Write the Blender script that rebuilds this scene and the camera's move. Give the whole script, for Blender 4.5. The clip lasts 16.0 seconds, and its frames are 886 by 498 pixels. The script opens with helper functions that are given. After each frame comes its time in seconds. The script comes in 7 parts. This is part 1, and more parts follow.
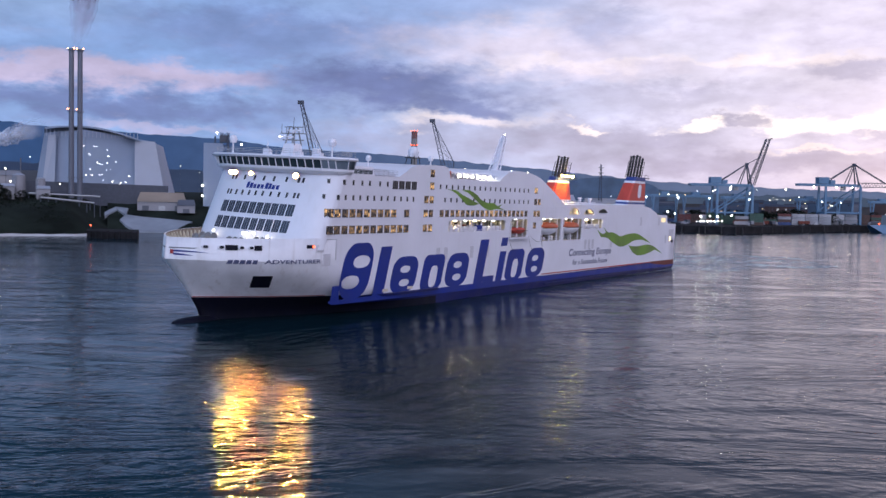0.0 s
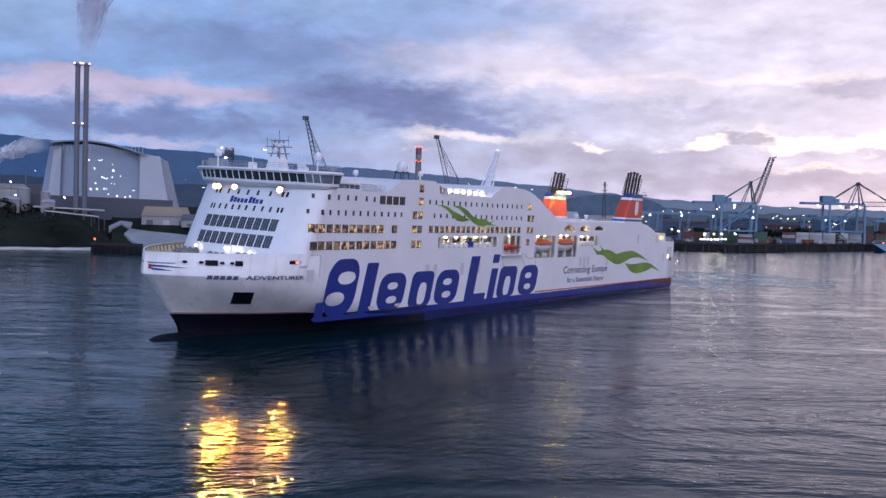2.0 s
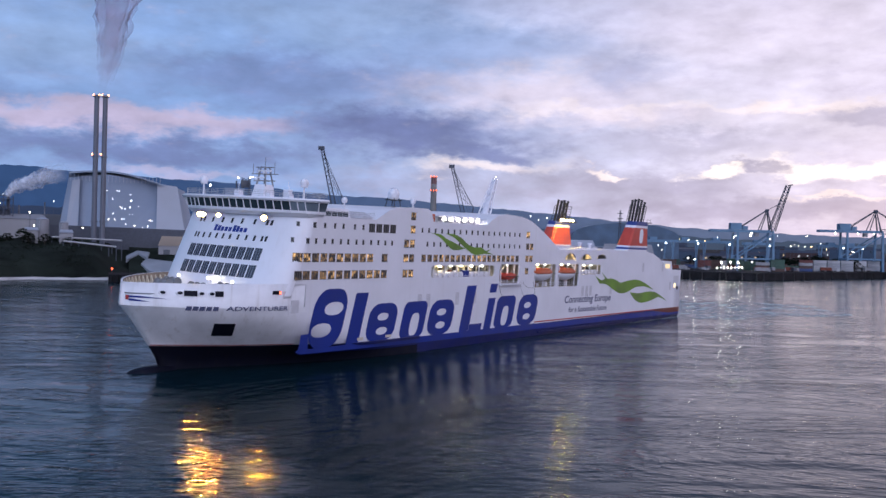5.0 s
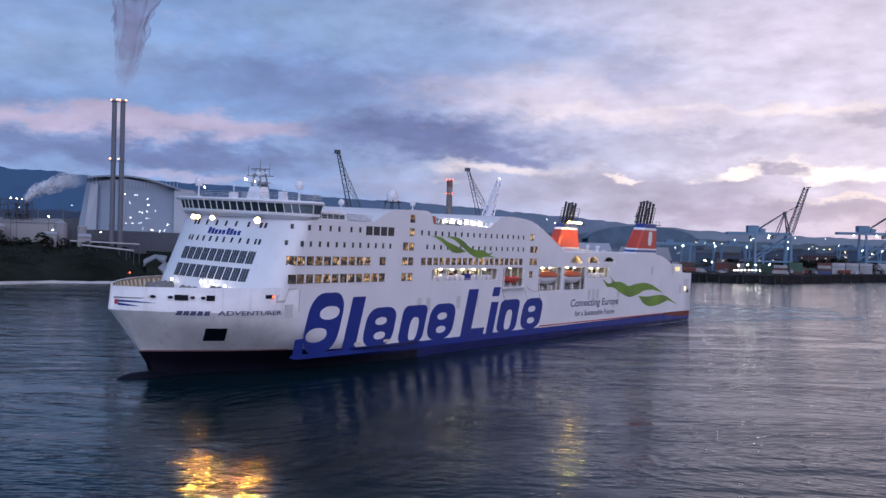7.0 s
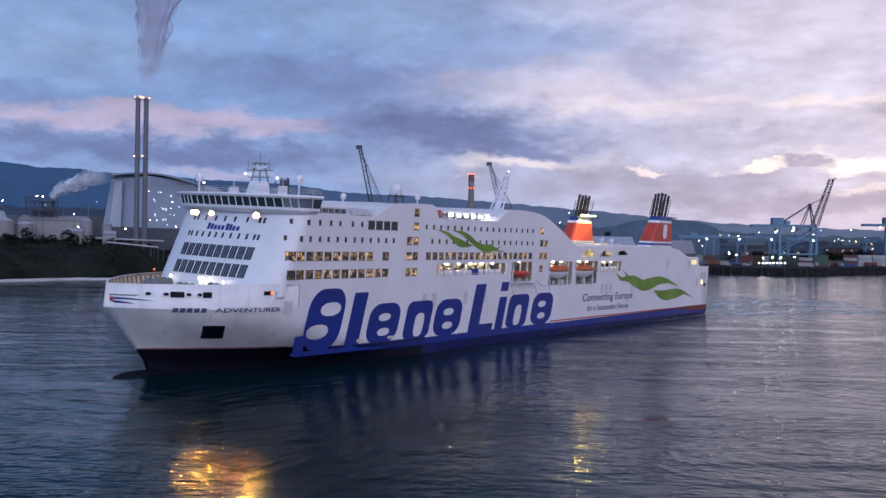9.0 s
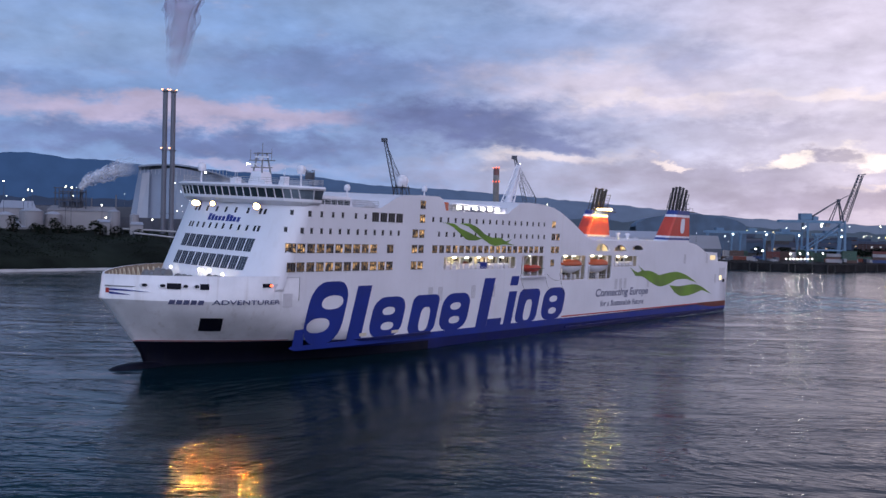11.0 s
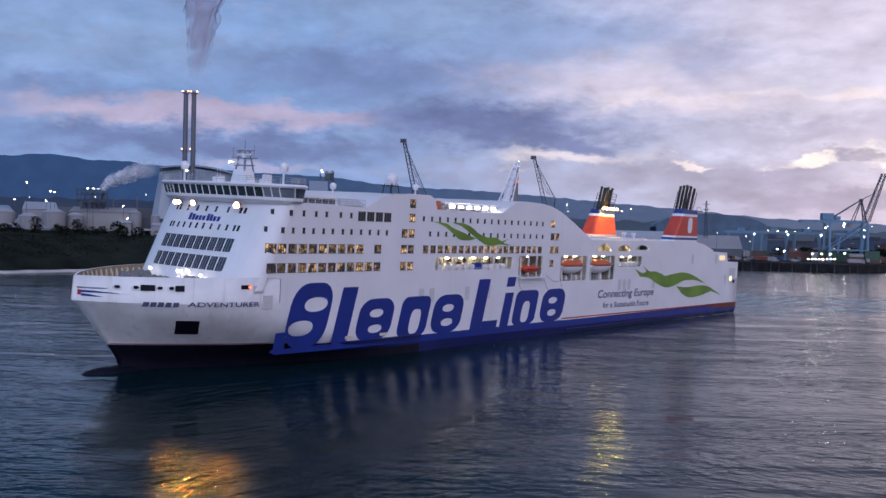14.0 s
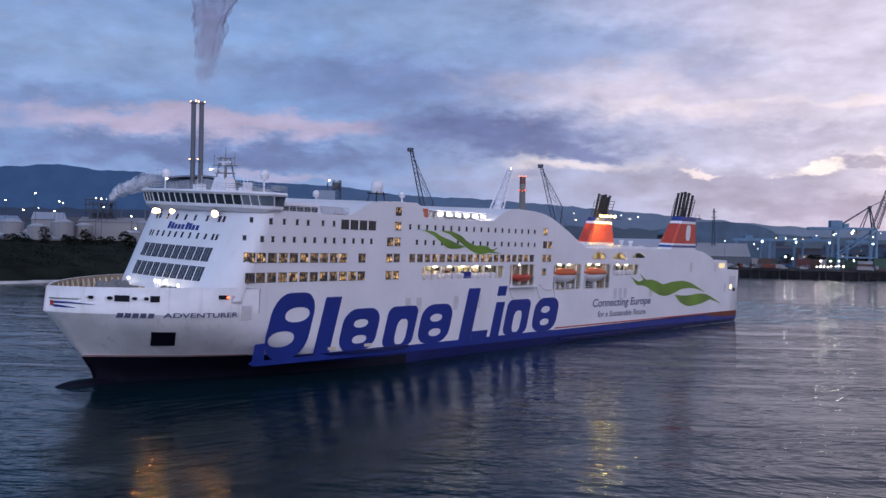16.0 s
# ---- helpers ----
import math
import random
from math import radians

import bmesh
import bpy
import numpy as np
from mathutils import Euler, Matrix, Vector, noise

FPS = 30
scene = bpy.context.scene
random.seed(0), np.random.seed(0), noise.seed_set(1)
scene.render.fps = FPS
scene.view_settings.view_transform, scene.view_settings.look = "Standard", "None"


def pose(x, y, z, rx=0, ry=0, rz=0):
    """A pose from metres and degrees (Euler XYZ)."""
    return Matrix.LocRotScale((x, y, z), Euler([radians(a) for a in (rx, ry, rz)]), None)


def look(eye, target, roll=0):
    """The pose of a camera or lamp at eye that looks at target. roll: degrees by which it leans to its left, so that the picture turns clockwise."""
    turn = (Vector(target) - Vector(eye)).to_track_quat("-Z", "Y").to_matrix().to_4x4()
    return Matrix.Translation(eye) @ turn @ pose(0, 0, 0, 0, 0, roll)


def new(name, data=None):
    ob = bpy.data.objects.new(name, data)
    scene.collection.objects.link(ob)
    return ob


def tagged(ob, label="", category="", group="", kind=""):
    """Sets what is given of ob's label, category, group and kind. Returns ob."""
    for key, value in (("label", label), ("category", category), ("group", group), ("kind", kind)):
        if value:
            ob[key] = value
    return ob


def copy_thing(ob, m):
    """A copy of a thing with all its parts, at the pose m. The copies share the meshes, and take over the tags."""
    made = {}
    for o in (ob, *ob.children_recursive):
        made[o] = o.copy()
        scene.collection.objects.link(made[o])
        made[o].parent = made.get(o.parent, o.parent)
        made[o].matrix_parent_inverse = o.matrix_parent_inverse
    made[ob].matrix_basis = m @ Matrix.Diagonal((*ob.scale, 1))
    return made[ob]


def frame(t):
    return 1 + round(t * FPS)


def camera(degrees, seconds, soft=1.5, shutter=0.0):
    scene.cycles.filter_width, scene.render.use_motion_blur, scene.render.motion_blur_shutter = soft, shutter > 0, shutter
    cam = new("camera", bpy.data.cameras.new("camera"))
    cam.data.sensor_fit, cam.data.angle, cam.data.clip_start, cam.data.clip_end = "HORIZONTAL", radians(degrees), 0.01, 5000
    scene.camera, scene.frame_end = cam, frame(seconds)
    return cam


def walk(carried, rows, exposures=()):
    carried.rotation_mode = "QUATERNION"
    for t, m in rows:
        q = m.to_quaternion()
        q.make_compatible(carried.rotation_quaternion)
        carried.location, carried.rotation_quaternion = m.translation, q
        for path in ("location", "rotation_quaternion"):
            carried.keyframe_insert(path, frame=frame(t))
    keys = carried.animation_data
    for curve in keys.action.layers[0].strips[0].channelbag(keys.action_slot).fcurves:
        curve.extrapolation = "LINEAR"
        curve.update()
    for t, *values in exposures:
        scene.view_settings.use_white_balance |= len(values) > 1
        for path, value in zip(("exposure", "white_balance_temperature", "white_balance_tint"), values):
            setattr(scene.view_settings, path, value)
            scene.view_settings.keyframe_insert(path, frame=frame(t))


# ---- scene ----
# ---------------------------------------------------------------- camera
EYE = Vector((0.0, 0.0, 21.0))
VIEW = (  # seconds, yaw, pitch, roll in degrees
    (0, 0.001, -2.830, 1.222),
    (0.5, 0.140, -2.701, 1.359),
    (1, 0.205, -2.433, 1.462),
    (1.5, 0.233, -2.192, 1.527),
    (2, 0.235, -1.868, 1.592),
    (2.5, 0.270, -1.595, 1.505),
    (3, 0.362, -1.270, 1.515),
    (3.5, 0.499, -0.895, 1.432),
    (4, 0.734, -0.583, 1.404),
    (6.5, 1.898, 0.075, 1.381),
    (7, 2.161, 0.020, 1.314),
    (7.5, 2.438, -0.042, 1.185),
    (8, 2.734, -0.123, 0.965),
    (8.5, 3.073, -0.193, 0.901),
    (9, 3.487, -0.324, 0.927),
    (11.5, 5.184, -0.833, 1.287),
    (12, 5.385, -0.912, 1.110),
    (12.5, 5.634, -1.006, 1.105),
    (13, 5.826, -0.984, 1.197),
    (13.5, 5.988, -0.905, 1.257),
    (14, 6.090, -0.759, 1.283),
    (14.5, 6.131, -0.596, 1.239),
    (15, 6.138, -0.494, 1.109),
    (15.5, 6.269, -0.372, 0.968),
    (16, 6.542, -0.242, 1.076),
)
COURSE = (  # seconds, x, y, heading of the ferry
    (0, 10.98, 244.67, 238.06),
    (1, 9.55, 242.77, 238.02),
    (2, 8.12, 240.91, 238.00),
    (3, 6.66, 239.07, 238.00),
    (4, 5.20, 237.23, 238.01),
    (6.5, 1.51, 232.64, 238.00),
    (8, -0.75, 229.87, 237.97),
    (9, -2.27, 228.00, 237.96),
    (11.5, -6.05, 223.23, 237.92),
    (12.5, -7.53, 221.26, 237.89),
    (13.5, -9.03, 219.27, 237.86),
    (14.5, -10.59, 217.35, 237.83),
    (15, -11.40, 216.40, 237.82),
    (16, -12.97, 214.50, 237.77),
)


HEEL = 2.2  # degrees by which the turning ferry leans to port


def aim(yaw, pitch, roll):
    a, b = radians(yaw), radians(pitch)
    return look(EYE, EYE + Vector((-math.sin(a) * math.cos(b), math.cos(a) * math.cos(b), math.sin(b))), roll)


cam = camera(49.8, 16.0, soft=1.5)
walk(cam, [(t, aim(y, p, r)) for t, y, p, r in VIEW], ((0.0, 0.17), (3.5, 0.17), (7.0, 0.03), (16.0, -0.05)))

# ---------------------------------------------------------------- sky and light
SUN_AZ, SUN_EL = 38.0, 1.5          # afterglow, to the right of the view


def nodes_of(tree):
    tree.nodes.clear()

    def node(kind, **kw):
        n = tree.nodes.new(kind)
        for k, v in kw.items():
            if k.startswith("i_"):
                key = k[2:]
                n.inputs[int(key) if key.isdigit() else key.replace("_", " ")].default_value = v
            elif k == "operation":
                n.operation = v
            elif k == "blend_type":
                n.blend_type = v
            elif k == "data_type":
                n.data_type = v
        return n

    return node, tree.links.new


world = bpy.data.worlds.new("dusk_sky")
scene.world = world
world.use_nodes = True
W, wire = nodes_of(world.node_tree)


def wmath(op, a, b=None, c=None):
    n = W("ShaderNodeMath", operation=op)
    for i, v in enumerate((a, b, c)):
        if v is None:
            continue
        if isinstance(v, (int, float)):
            n.inputs[i].default_value = v
        else:
            wire(v, n.inputs[i])
    return n.outputs[0]


def wmix(fac, a, b):
    n = W("ShaderNodeMixRGB")
    for i, v in enumerate((fac, a, b)):
        if isinstance(v, (int, float)):
            n.inputs[i].default_value = v
        elif isinstance(v, tuple):
            n.inputs[i].default_value = (*v, 1)
        else:
            wire(v, n.inputs[i])
    return n.outputs[0]


def wstep(v, lo, hi):
    n = W("ShaderNodeMapRange")
    n.interpolation_type = "SMOOTHSTEP"
    wire(v, n.inputs[0])
    n.inputs[1].default_value, n.inputs[2].default_value = lo, hi
    return n.outputs[0]


coord = W("ShaderNodeTexCoord")
sep = W("ShaderNodeSeparateXYZ")
wire(coord.outputs["Generated"], sep.inputs[0])
dx, dy, dz = sep.outputs
azim = wmath("MULTIPLY", wmath("ARCTAN2", dx, dy), 57.2958)
elev = wmath("MULTIPLY", wmath("ARCSINE", dz), 57.2958)


def wnoise(sx, sy, detail, rough, ox=0.0, oy=0.0, warp=0.0, lac=2.0):
    c = W("ShaderNodeCombineXYZ")
    wire(wmath("MULTIPLY_ADD", azim, sx, ox), c.inputs[0])
    wire(wmath("MULTIPLY_ADD", elev, sy, oy), c.inputs[1])
    n = W("ShaderNodeTexNoise")
    n.inputs["Scale"].default_value, n.inputs["Detail"].default_value = 1.0, detail
    n.inputs["Roughness"].default_value, n.inputs["Distortion"].default_value = rough, warp
    n.inputs["Lacunarity"].default_value = lac
    wire(c.outputs[0], n.inputs["Vector"])
    return n.outputs[0]


sky = W("ShaderNodeTexSky")
sky.sky_type = "NISHITA"
sky.sun_disc = False
sky.sun_elevation, sky.sun_rotation = radians(SUN_EL), radians(SUN_AZ)
clear = W("ShaderNodeMixRGB", blend_type="MULTIPLY")
clear.inputs[0].default_value = 1.0
wire(sky.outputs[0], clear.inputs[1])
clear.inputs[2].default_value = (0.12, 0.12, 0.12, 1)

right = wstep(azim, -14.0, 22.0)
# every bank of cloud is bent by turbulence, so that its edge is ragged
n1 = wnoise(0.16, 0.40, 6.0, 0.60, 3.1, 1.7)
n2 = wnoise(0.20, 0.46, 7.0, 0.62, 17.0, 5.3)
fine = wnoise(0.45, 1.05, 6.0, 0.56, 8.0, 2.0, 0.0)
wide = wnoise(0.060, 0.26, 6.0, 0.55, 9.4, 4.2, 0.1)
bent_az = wmath("MULTIPLY_ADD", wmath("SUBTRACT", n1, 0.5), 9.0, azim)
bent_el = wmath("MULTIPLY_ADD", wmath("SUBTRACT", n2, 0.5), 4.2, elev)
body = wmix(right, (0.250, 0.400, 0.760), (0.800, 0.745, 0.950))
body = wmix(wmath("MULTIPLY", wstep(wide, 0.42, 0.66), 0.42), body, wmix(right, (0.360, 0.490, 0.820), (0.900, 0.840, 1.00)))
body = wmix(wmath("MULTIPLY", wstep(fine, 0.46, 0.72), 0.30), body, wmix(right, (0.170, 0.250, 0.520), (0.500, 0.460, 0.680)))


def bank(under, color, az, el, wa, we, strength, edge=0.30):
    """One bank of cloud, or one gap of light, laid over the sky so far."""
    x = wmath("DIVIDE", wmath("SUBTRACT", bent_az, az), wa)
    y = wmath("DIVIDE", wmath("SUBTRACT", bent_el, el), we)
    g = wmath("EXPONENT", wmath("MULTIPLY", wmath("ADD", wmath("MULTIPLY", x, x), wmath("MULTIPLY", y, y)), -1.0))
    g = wmath("MULTIPLY_ADD", wmath("SUBTRACT", fine, 0.5), 0.62, g)
    return wmix(wmath("MULTIPLY", wstep(g, 0.45 - edge, 0.58 + edge), strength), under, color)


BLUE, SLATE, DUSK, MAUVE = (0.220, 0.350, 0.680), (0.180, 0.250, 0.520), (0.150, 0.190, 0.430), (0.420, 0.400, 0.580)
ROSE, PINK, CREAM, BRIGHT = (0.560, 0.495, 0.720), (0.820, 0.735, 0.910), (1.06, 0.92, 0.96), (1.40, 1.24, 1.20)
for color, az, el, wa, we, strength, edge in (
        ((0.290, 0.420, 0.700), -25, 10.8, 10, 2.2, 0.7, 0.4), ((0.290, 0.420, 0.700), -7, 13.0, 9, 1.8, 0.6, 0.4), (SLATE, -10, 9.6, 12, 1.6, 0.75, 0.4),
        (SLATE, -30, 7.6, 6, 1.0, 0.5, 0.4),
        (BLUE, 0.5, 11.8, 8, 1.8, 0.55, 0.35), (PINK, 5.5, 9.2, 9, 1.5, 0.80, 0.40), (CREAM, 9.0, 8.2, 6.5, 0.40, 0.55, 0.35), (PINK, 16, 12.8, 9, 2.4, 0.45, 0.5), (SLATE, 9.8, 10.3, 2.4, 1.2, 0.40, 0.45),
        (ROSE, -22, 6.7, 11, 0.95, 0.95, 0.30), (ROSE, -13.5, 6.8, 4, 0.8, 0.8, 0.30), (DUSK, -20, 5.1, 13, 0.95, 0.75, 0.40), (ROSE, -17, 3.9, 5, 0.40, 0.55, 0.35),
        (DUSK, -3.5, 6.9, 8.0, 1.5, 0.92, 0.35), (DUSK, 0.5, 5.8, 5.5, 0.75, 0.75, 0.35), (CREAM, 0.5, 4.75, 5.2, 0.50, 0.72, 0.35), (MAUVE, -2, 3.7, 9, 0.9, 0.45, 0.4),
        (PINK, 11, 7.7, 8, 0.7, 0.6, 0.4), (MAUVE, 13.1, 6.4, 7.5, 0.7, 0.45, 0.4), (CREAM, 20, 8.35, 5.5, 0.45, 0.75, 0.35), (MAUVE, 23.0, 7.7, 3.2, 0.8, 0.65, 0.35),
        (MAUVE, 10, 4.0, 7.0, 1.1, 0.80, 0.40), (MAUVE, 16, 2.5, 12, 1.0, 0.80, 0.4), (BRIGHT, 20.8, 4.9, 5.2, 0.62, 0.95, 0.30), (BRIGHT, 13.9, 4.55, 2.0, 0.36, 0.90, 0.30), (CREAM, 8.4, 4.6, 1.6, 0.26, 0.90, 0.30),
        (MAUVE, 16.3, 4.85, 2.0, 0.36, 0.80, 0.30), (CREAM, 21.5, 3.2, 4.2, 0.26, 0.85, 0.32), (MAUVE, 24.5, 4.3, 3.0, 0.4, 0.5, 0.35), (BRIGHT, 33, 5.2, 8, 1.6, 0.8, 0.4)):
    body = bank(body, color, az, el, wa, we, strength, edge)
# billows inside the banks
curl = wnoise(0.30, 0.72, 6.0, 0.55, 2.0, 11.0, 0.1)
grain = wmath("MULTIPLY_ADD", wmath("SUBTRACT", curl, 0.5), 0.60, 1.0)
grain = wmath("MULTIPLY", grain, wmath("MULTIPLY_ADD", wmath("SUBTRACT", n2, 0.5), 0.45, 1.0))
billow = wnoise(0.55, 1.05, 4.0, 0.50, 31.0, 7.0, 0.3)
grain = wmath("MULTIPLY", grain, wmath("MULTIPLY_ADD", wmath("SUBTRACT", billow, 0.5), 0.24, 1.0))
lit_body = W("ShaderNodeVectorMath", operation="SCALE")
wire(body, lit_body.inputs[0])
wire(grain, lit_body.inputs["Scale"])
body = lit_body.outputs[0]
# unseen sky: darkened overhead to dim the water, brightened behind to light the ferry
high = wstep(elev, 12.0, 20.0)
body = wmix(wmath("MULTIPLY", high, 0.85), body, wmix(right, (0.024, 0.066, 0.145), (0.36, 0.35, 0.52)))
back = wstep(dy, 0.30, -0.6)
body = wmix(wmath("MULTIPLY", back, 0.85), body, wmix(wstep(dx, -0.6, 0.5), (0.27, 0.56, 1.04), (0.64, 0.66, 0.98)))
body = wmix(0.10, body, clear.outputs[0])
low = wstep(elev, 2.0, -0.5)
body = wmix(wmath("MULTIPLY", low, 0.5), body, (0.33, 0.33, 0.45))
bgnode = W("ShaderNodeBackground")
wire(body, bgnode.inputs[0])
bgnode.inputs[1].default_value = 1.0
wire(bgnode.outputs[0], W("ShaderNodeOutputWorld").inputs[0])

lamp = bpy.data.lights.new("overcast_sun", "SUN")
lamp.energy, lamp.angle, lamp.color = 1.0, radians(60), (0.94, 0.91, 1.05)
sun = new("overcast_sun", lamp)
sun.matrix_world = look((40, -160, 170), (0, 200, 0))
scene.view_settings.exposure = 0.0


# ---------------------------------------------------------------- materials
def paint(name, color, rough=0.5, metal=0.0, vary=0.12, scale=0.6, fine=6.0, bump=0.0, streak=0.0, dirt=(0.25, 0.22, 0.2),
          glow=None, power=0.0, rnd=0.0, spec=0.5):
    """A worn painted surface: broad stains, fine grain and, where asked, runs of dirt down the face."""
    m = bpy.data.materials.new(name)
    m.use_nodes = True
    N, join = nodes_of(m.node_tree)
    out, bs = N("ShaderNodeOutputMaterial"), N("ShaderNodeBsdfPrincipled")
    join(bs.outputs[0], out.inputs[0])
    bs.inputs["Roughness"].default_value, bs.inputs["Metallic"].default_value = rough, metal
    bs.inputs["Specular IOR Level"].default_value = spec
    tc = N("ShaderNodeTexCoord")

    def nz(sc, detail, stretch=None):
        n = N("ShaderNodeTexNoise")
        n.inputs["Scale"].default_value, n.inputs["Detail"].default_value = sc, detail
        if stretch:
            mp = N("ShaderNodeMapping")
            mp.inputs["Scale"].default_value = stretch
            join(tc.outputs["Object"], mp.inputs[0])
            join(mp.outputs[0], n.inputs["Vector"])
        else:
            join(tc.outputs["Object"], n.inputs["Vector"])
        return n.outputs[0]

    def mp(v, lo, hi, a=0.0, b=1.0):
        n = N("ShaderNodeMapRange")
        join(v, n.inputs[0])
        for i, x in enumerate((lo, hi, a, b)):
            n.inputs[i + 1].default_value = x
        return n.outputs[0]

    def mx(fac, a, b, kind="MIX"):
        n = N("ShaderNodeMixRGB", blend_type=kind)
        for i, x in enumerate((fac, a, b)):
            if isinstance(x, (int, float)):
                n.inputs[i].default_value = x
            elif isinstance(x, tuple):
                n.inputs[i].default_value = (*x, 1)
            else:
                join(x, n.inputs[i])
        return n.outputs[0]

    broad, grain = nz(scale, 4.0), nz(fine, 3.0)
    dim = tuple(c * (1 - vary) for c in color)
    lift = tuple(min(1.0, c * (1 + vary * 0.5)) for c in color)
    col = mx(mp(broad, 0.35, 0.68), dim, lift)
    col = mx(mp(grain, 0.4, 0.8, 0.0, 0.35 * min(1.0, vary * 4)), col, tuple(c * 0.8 for c in color))
    if streak:
        runs = nz(1.0, 5.0, (1.1, 1.1, 0.07))
        col = mx(mp(runs, 0.56, 0.80, 0.0, streak), col, dirt)
    if rnd:
        info = N("ShaderNodeObjectInfo")
        col = mx(mp(info.outputs["Random"], 0.0, 1.0, 0.0, rnd), col, tuple(c * 0.45 for c in color))
    join(col, bs.inputs["Base Color"])
    join(mp(broad, 0.3, 0.7, max(0.02, rough - 0.08), min(1.0, rough + 0.1)), bs.inputs["Roughness"])
    if bump:
        b = N("ShaderNodeBump")
        b.inputs["Strength"].default_value, b.inputs["Distance"].default_value = bump, 0.05
        join(grain, b.inputs["Height"])
        join(b.outputs[0], bs.inputs["Normal"])
    if glow:
        bs.inputs["Emission Color"].default_value = (*glow, 1)
        bs.inputs["Emission Strength"].default_value = power
        if rnd:
            info2 = N("ShaderNodeObjectInfo")
            join(mp(info2.outputs["Random"], 0.0, 1.0, power * 0.15, power), bs.inputs["Emission Strength"])
    return m


def lightmat(name, color, power):
    m = bpy.data.materials.new(name)
    m.use_nodes = True
    N, join = nodes_of(m.node_tree)
    e = N("ShaderNodeEmission")
    e.inputs[0].default_value, e.inputs[1].default_value = (*color, 1), power
    join(e.outputs[0], N("ShaderNodeOutputMaterial").inputs[0])
    return m


M = {}
M["white"] = paint("white_ship_paint", (0.77, 0.765, 0.83), 0.42, bump=0.12, vary=0.06, scale=0.12, fine=1.5, streak=0.16, dirt=(0.50, 0.46, 0.44))
M["bow_white"] = paint("bow_white_paint", (0.77, 0.77, 0.82), 0.42, vary=0.12, scale=0.25, fine=1.2, streak=0.40, dirt=(0.36, 0.31, 0.28))
# navy and boot also hold the shade low on the hull
M["navy"] = paint("navy_hull_paint_shaded", (0.008, 0.014, 0.105), 0.45, spec=0.3, vary=0.25, scale=0.2, streak=0.3, dirt=(0.03, 0.04, 0.12))
M["letter"] = paint("royal_blue_paint", (0.010, 0.030, 0.235), 0.45, spec=0.3, vary=0.15, scale=0.2)
M["boot"] = paint("boot_topping_and_shade", (0.003, 0.004, 0.014), 0.6, spec=0.25, vary=0.3, scale=0.3, streak=0.3, dirt=(0.03, 0.025, 0.02))
M["red"] = paint("red_stripe_paint", (0.45, 0.035, 0.035), 0.5, vary=0.2)
M["rust"] = paint("rust_red_plating", (0.17, 0.04, 0.025), 0.7, vary=0.4, scale=0.5)
M["funnel"] = paint("red_funnel_paint", (0.52, 0.062, 0.040), 0.45, vary=0.12, scale=0.3, streak=0.15, dirt=(0.2, 0.04, 0.03))
M["funnelblue"] = paint("funnel_blue_paint", (0.020, 0.045, 0.22), 0.45, vary=0.1)
M["green"] = paint("leaf_green_paint", (0.155, 0.285, 0.032), 0.5, vary=0.40, scale=0.14)
M["black"] = paint("sooty_black_steel", (0.018, 0.018, 0.020), 0.6, vary=0.3)
M["grey"] = paint("grey_deck_paint", (0.22, 0.23, 0.25), 0.7, vary=0.2, scale=0.3)
M["panel"] = paint("pale_grey_plating", (0.60, 0.59, 0.64), 0.5, vary=0.1)
M["steel"] = paint("galvanised_steel", (0.42, 0.43, 0.46), 0.45, 0.4, vary=0.15)
M["orange"] = paint("lifeboat_orange", (0.52, 0.10, 0.03), 0.45, vary=0.15)
M["redboat"] = paint("rescue_boat_red", (0.45, 0.05, 0.03), 0.45, vary=0.15)
M["cream"] = paint("cream_deck_wall", (0.70, 0.63, 0.50), 0.6, vary=0.12)
M["glass"] = paint("dark_window_glass", (0.035, 0.032, 0.038), 0.12, vary=0.1, spec=0.6)
M["paneout"] = paint("grey_front_glass", (0.055, 0.060, 0.080), 0.10, vary=0.1, spec=0.8)
M["mullion"] = paint("window_mullion", (0.05, 0.048, 0.05), 0.5, vary=0.1)
# warm lamplight inside the bulwark is put into this ochre
M["ochre"] = paint("lamplit_bulwark_lining", (0.30, 0.225, 0.16), 0.7, vary=0.35, scale=0.4, streak=0.5, dirt=(0.12, 0.08, 0.05))
M["lining"] = paint("promenade_lining", (0.46, 0.42, 0.34), 0.6, vary=0.2, scale=0.4)
M["wingglass"] = paint("wing_glass", (0.16, 0.20, 0.25), 0.08, vary=0.2, spec=0.8)
M["bridgeglass"] = paint("bridge_glass", (0.035, 0.050, 0.060), 0.08, vary=0.1, spec=0.8)
M["funnellamp"] = lightmat("funnel_floodlight", (1.0, 0.62, 0.12), 720.0)
M["decklight"] = lightmat("sun_deck_floodlight", (1.0, 0.93, 0.80), 15.0)
M["flood"] = lightmat("sodium_floodlight", (1.0, 0.37, 0.045), 10000.0)
M["warm"] = lightmat("warm_deck_lamp", (1.0, 0.80, 0.50), 42.0)
M["cool"] = lightmat("white_deck_lamp", (1.0, 0.95, 0.85), 15.0)
M["fore"] = lightmat("foredeck_lamp_glow", (1.0, 0.88, 0.66), 14.0)
M["redlamp"] = lightmat("red_lamp", (1.0, 0.12, 0.05), 4.5)
M["farlamp"] = lightmat("harbour_lamp", (1.0, 0.88, 0.66), 13.0)
M["quaylamp"] = lightmat("quay_edge_lamp", (1.0, 0.93, 0.78), 34.0)
M["faramber"] = lightmat("harbour_lamp_amber", (1.0, 0.66, 0.26), 9.0)
M["farwhite"] = lightmat("harbour_lamp_white", (0.85, 0.93, 1.0), 6.0)
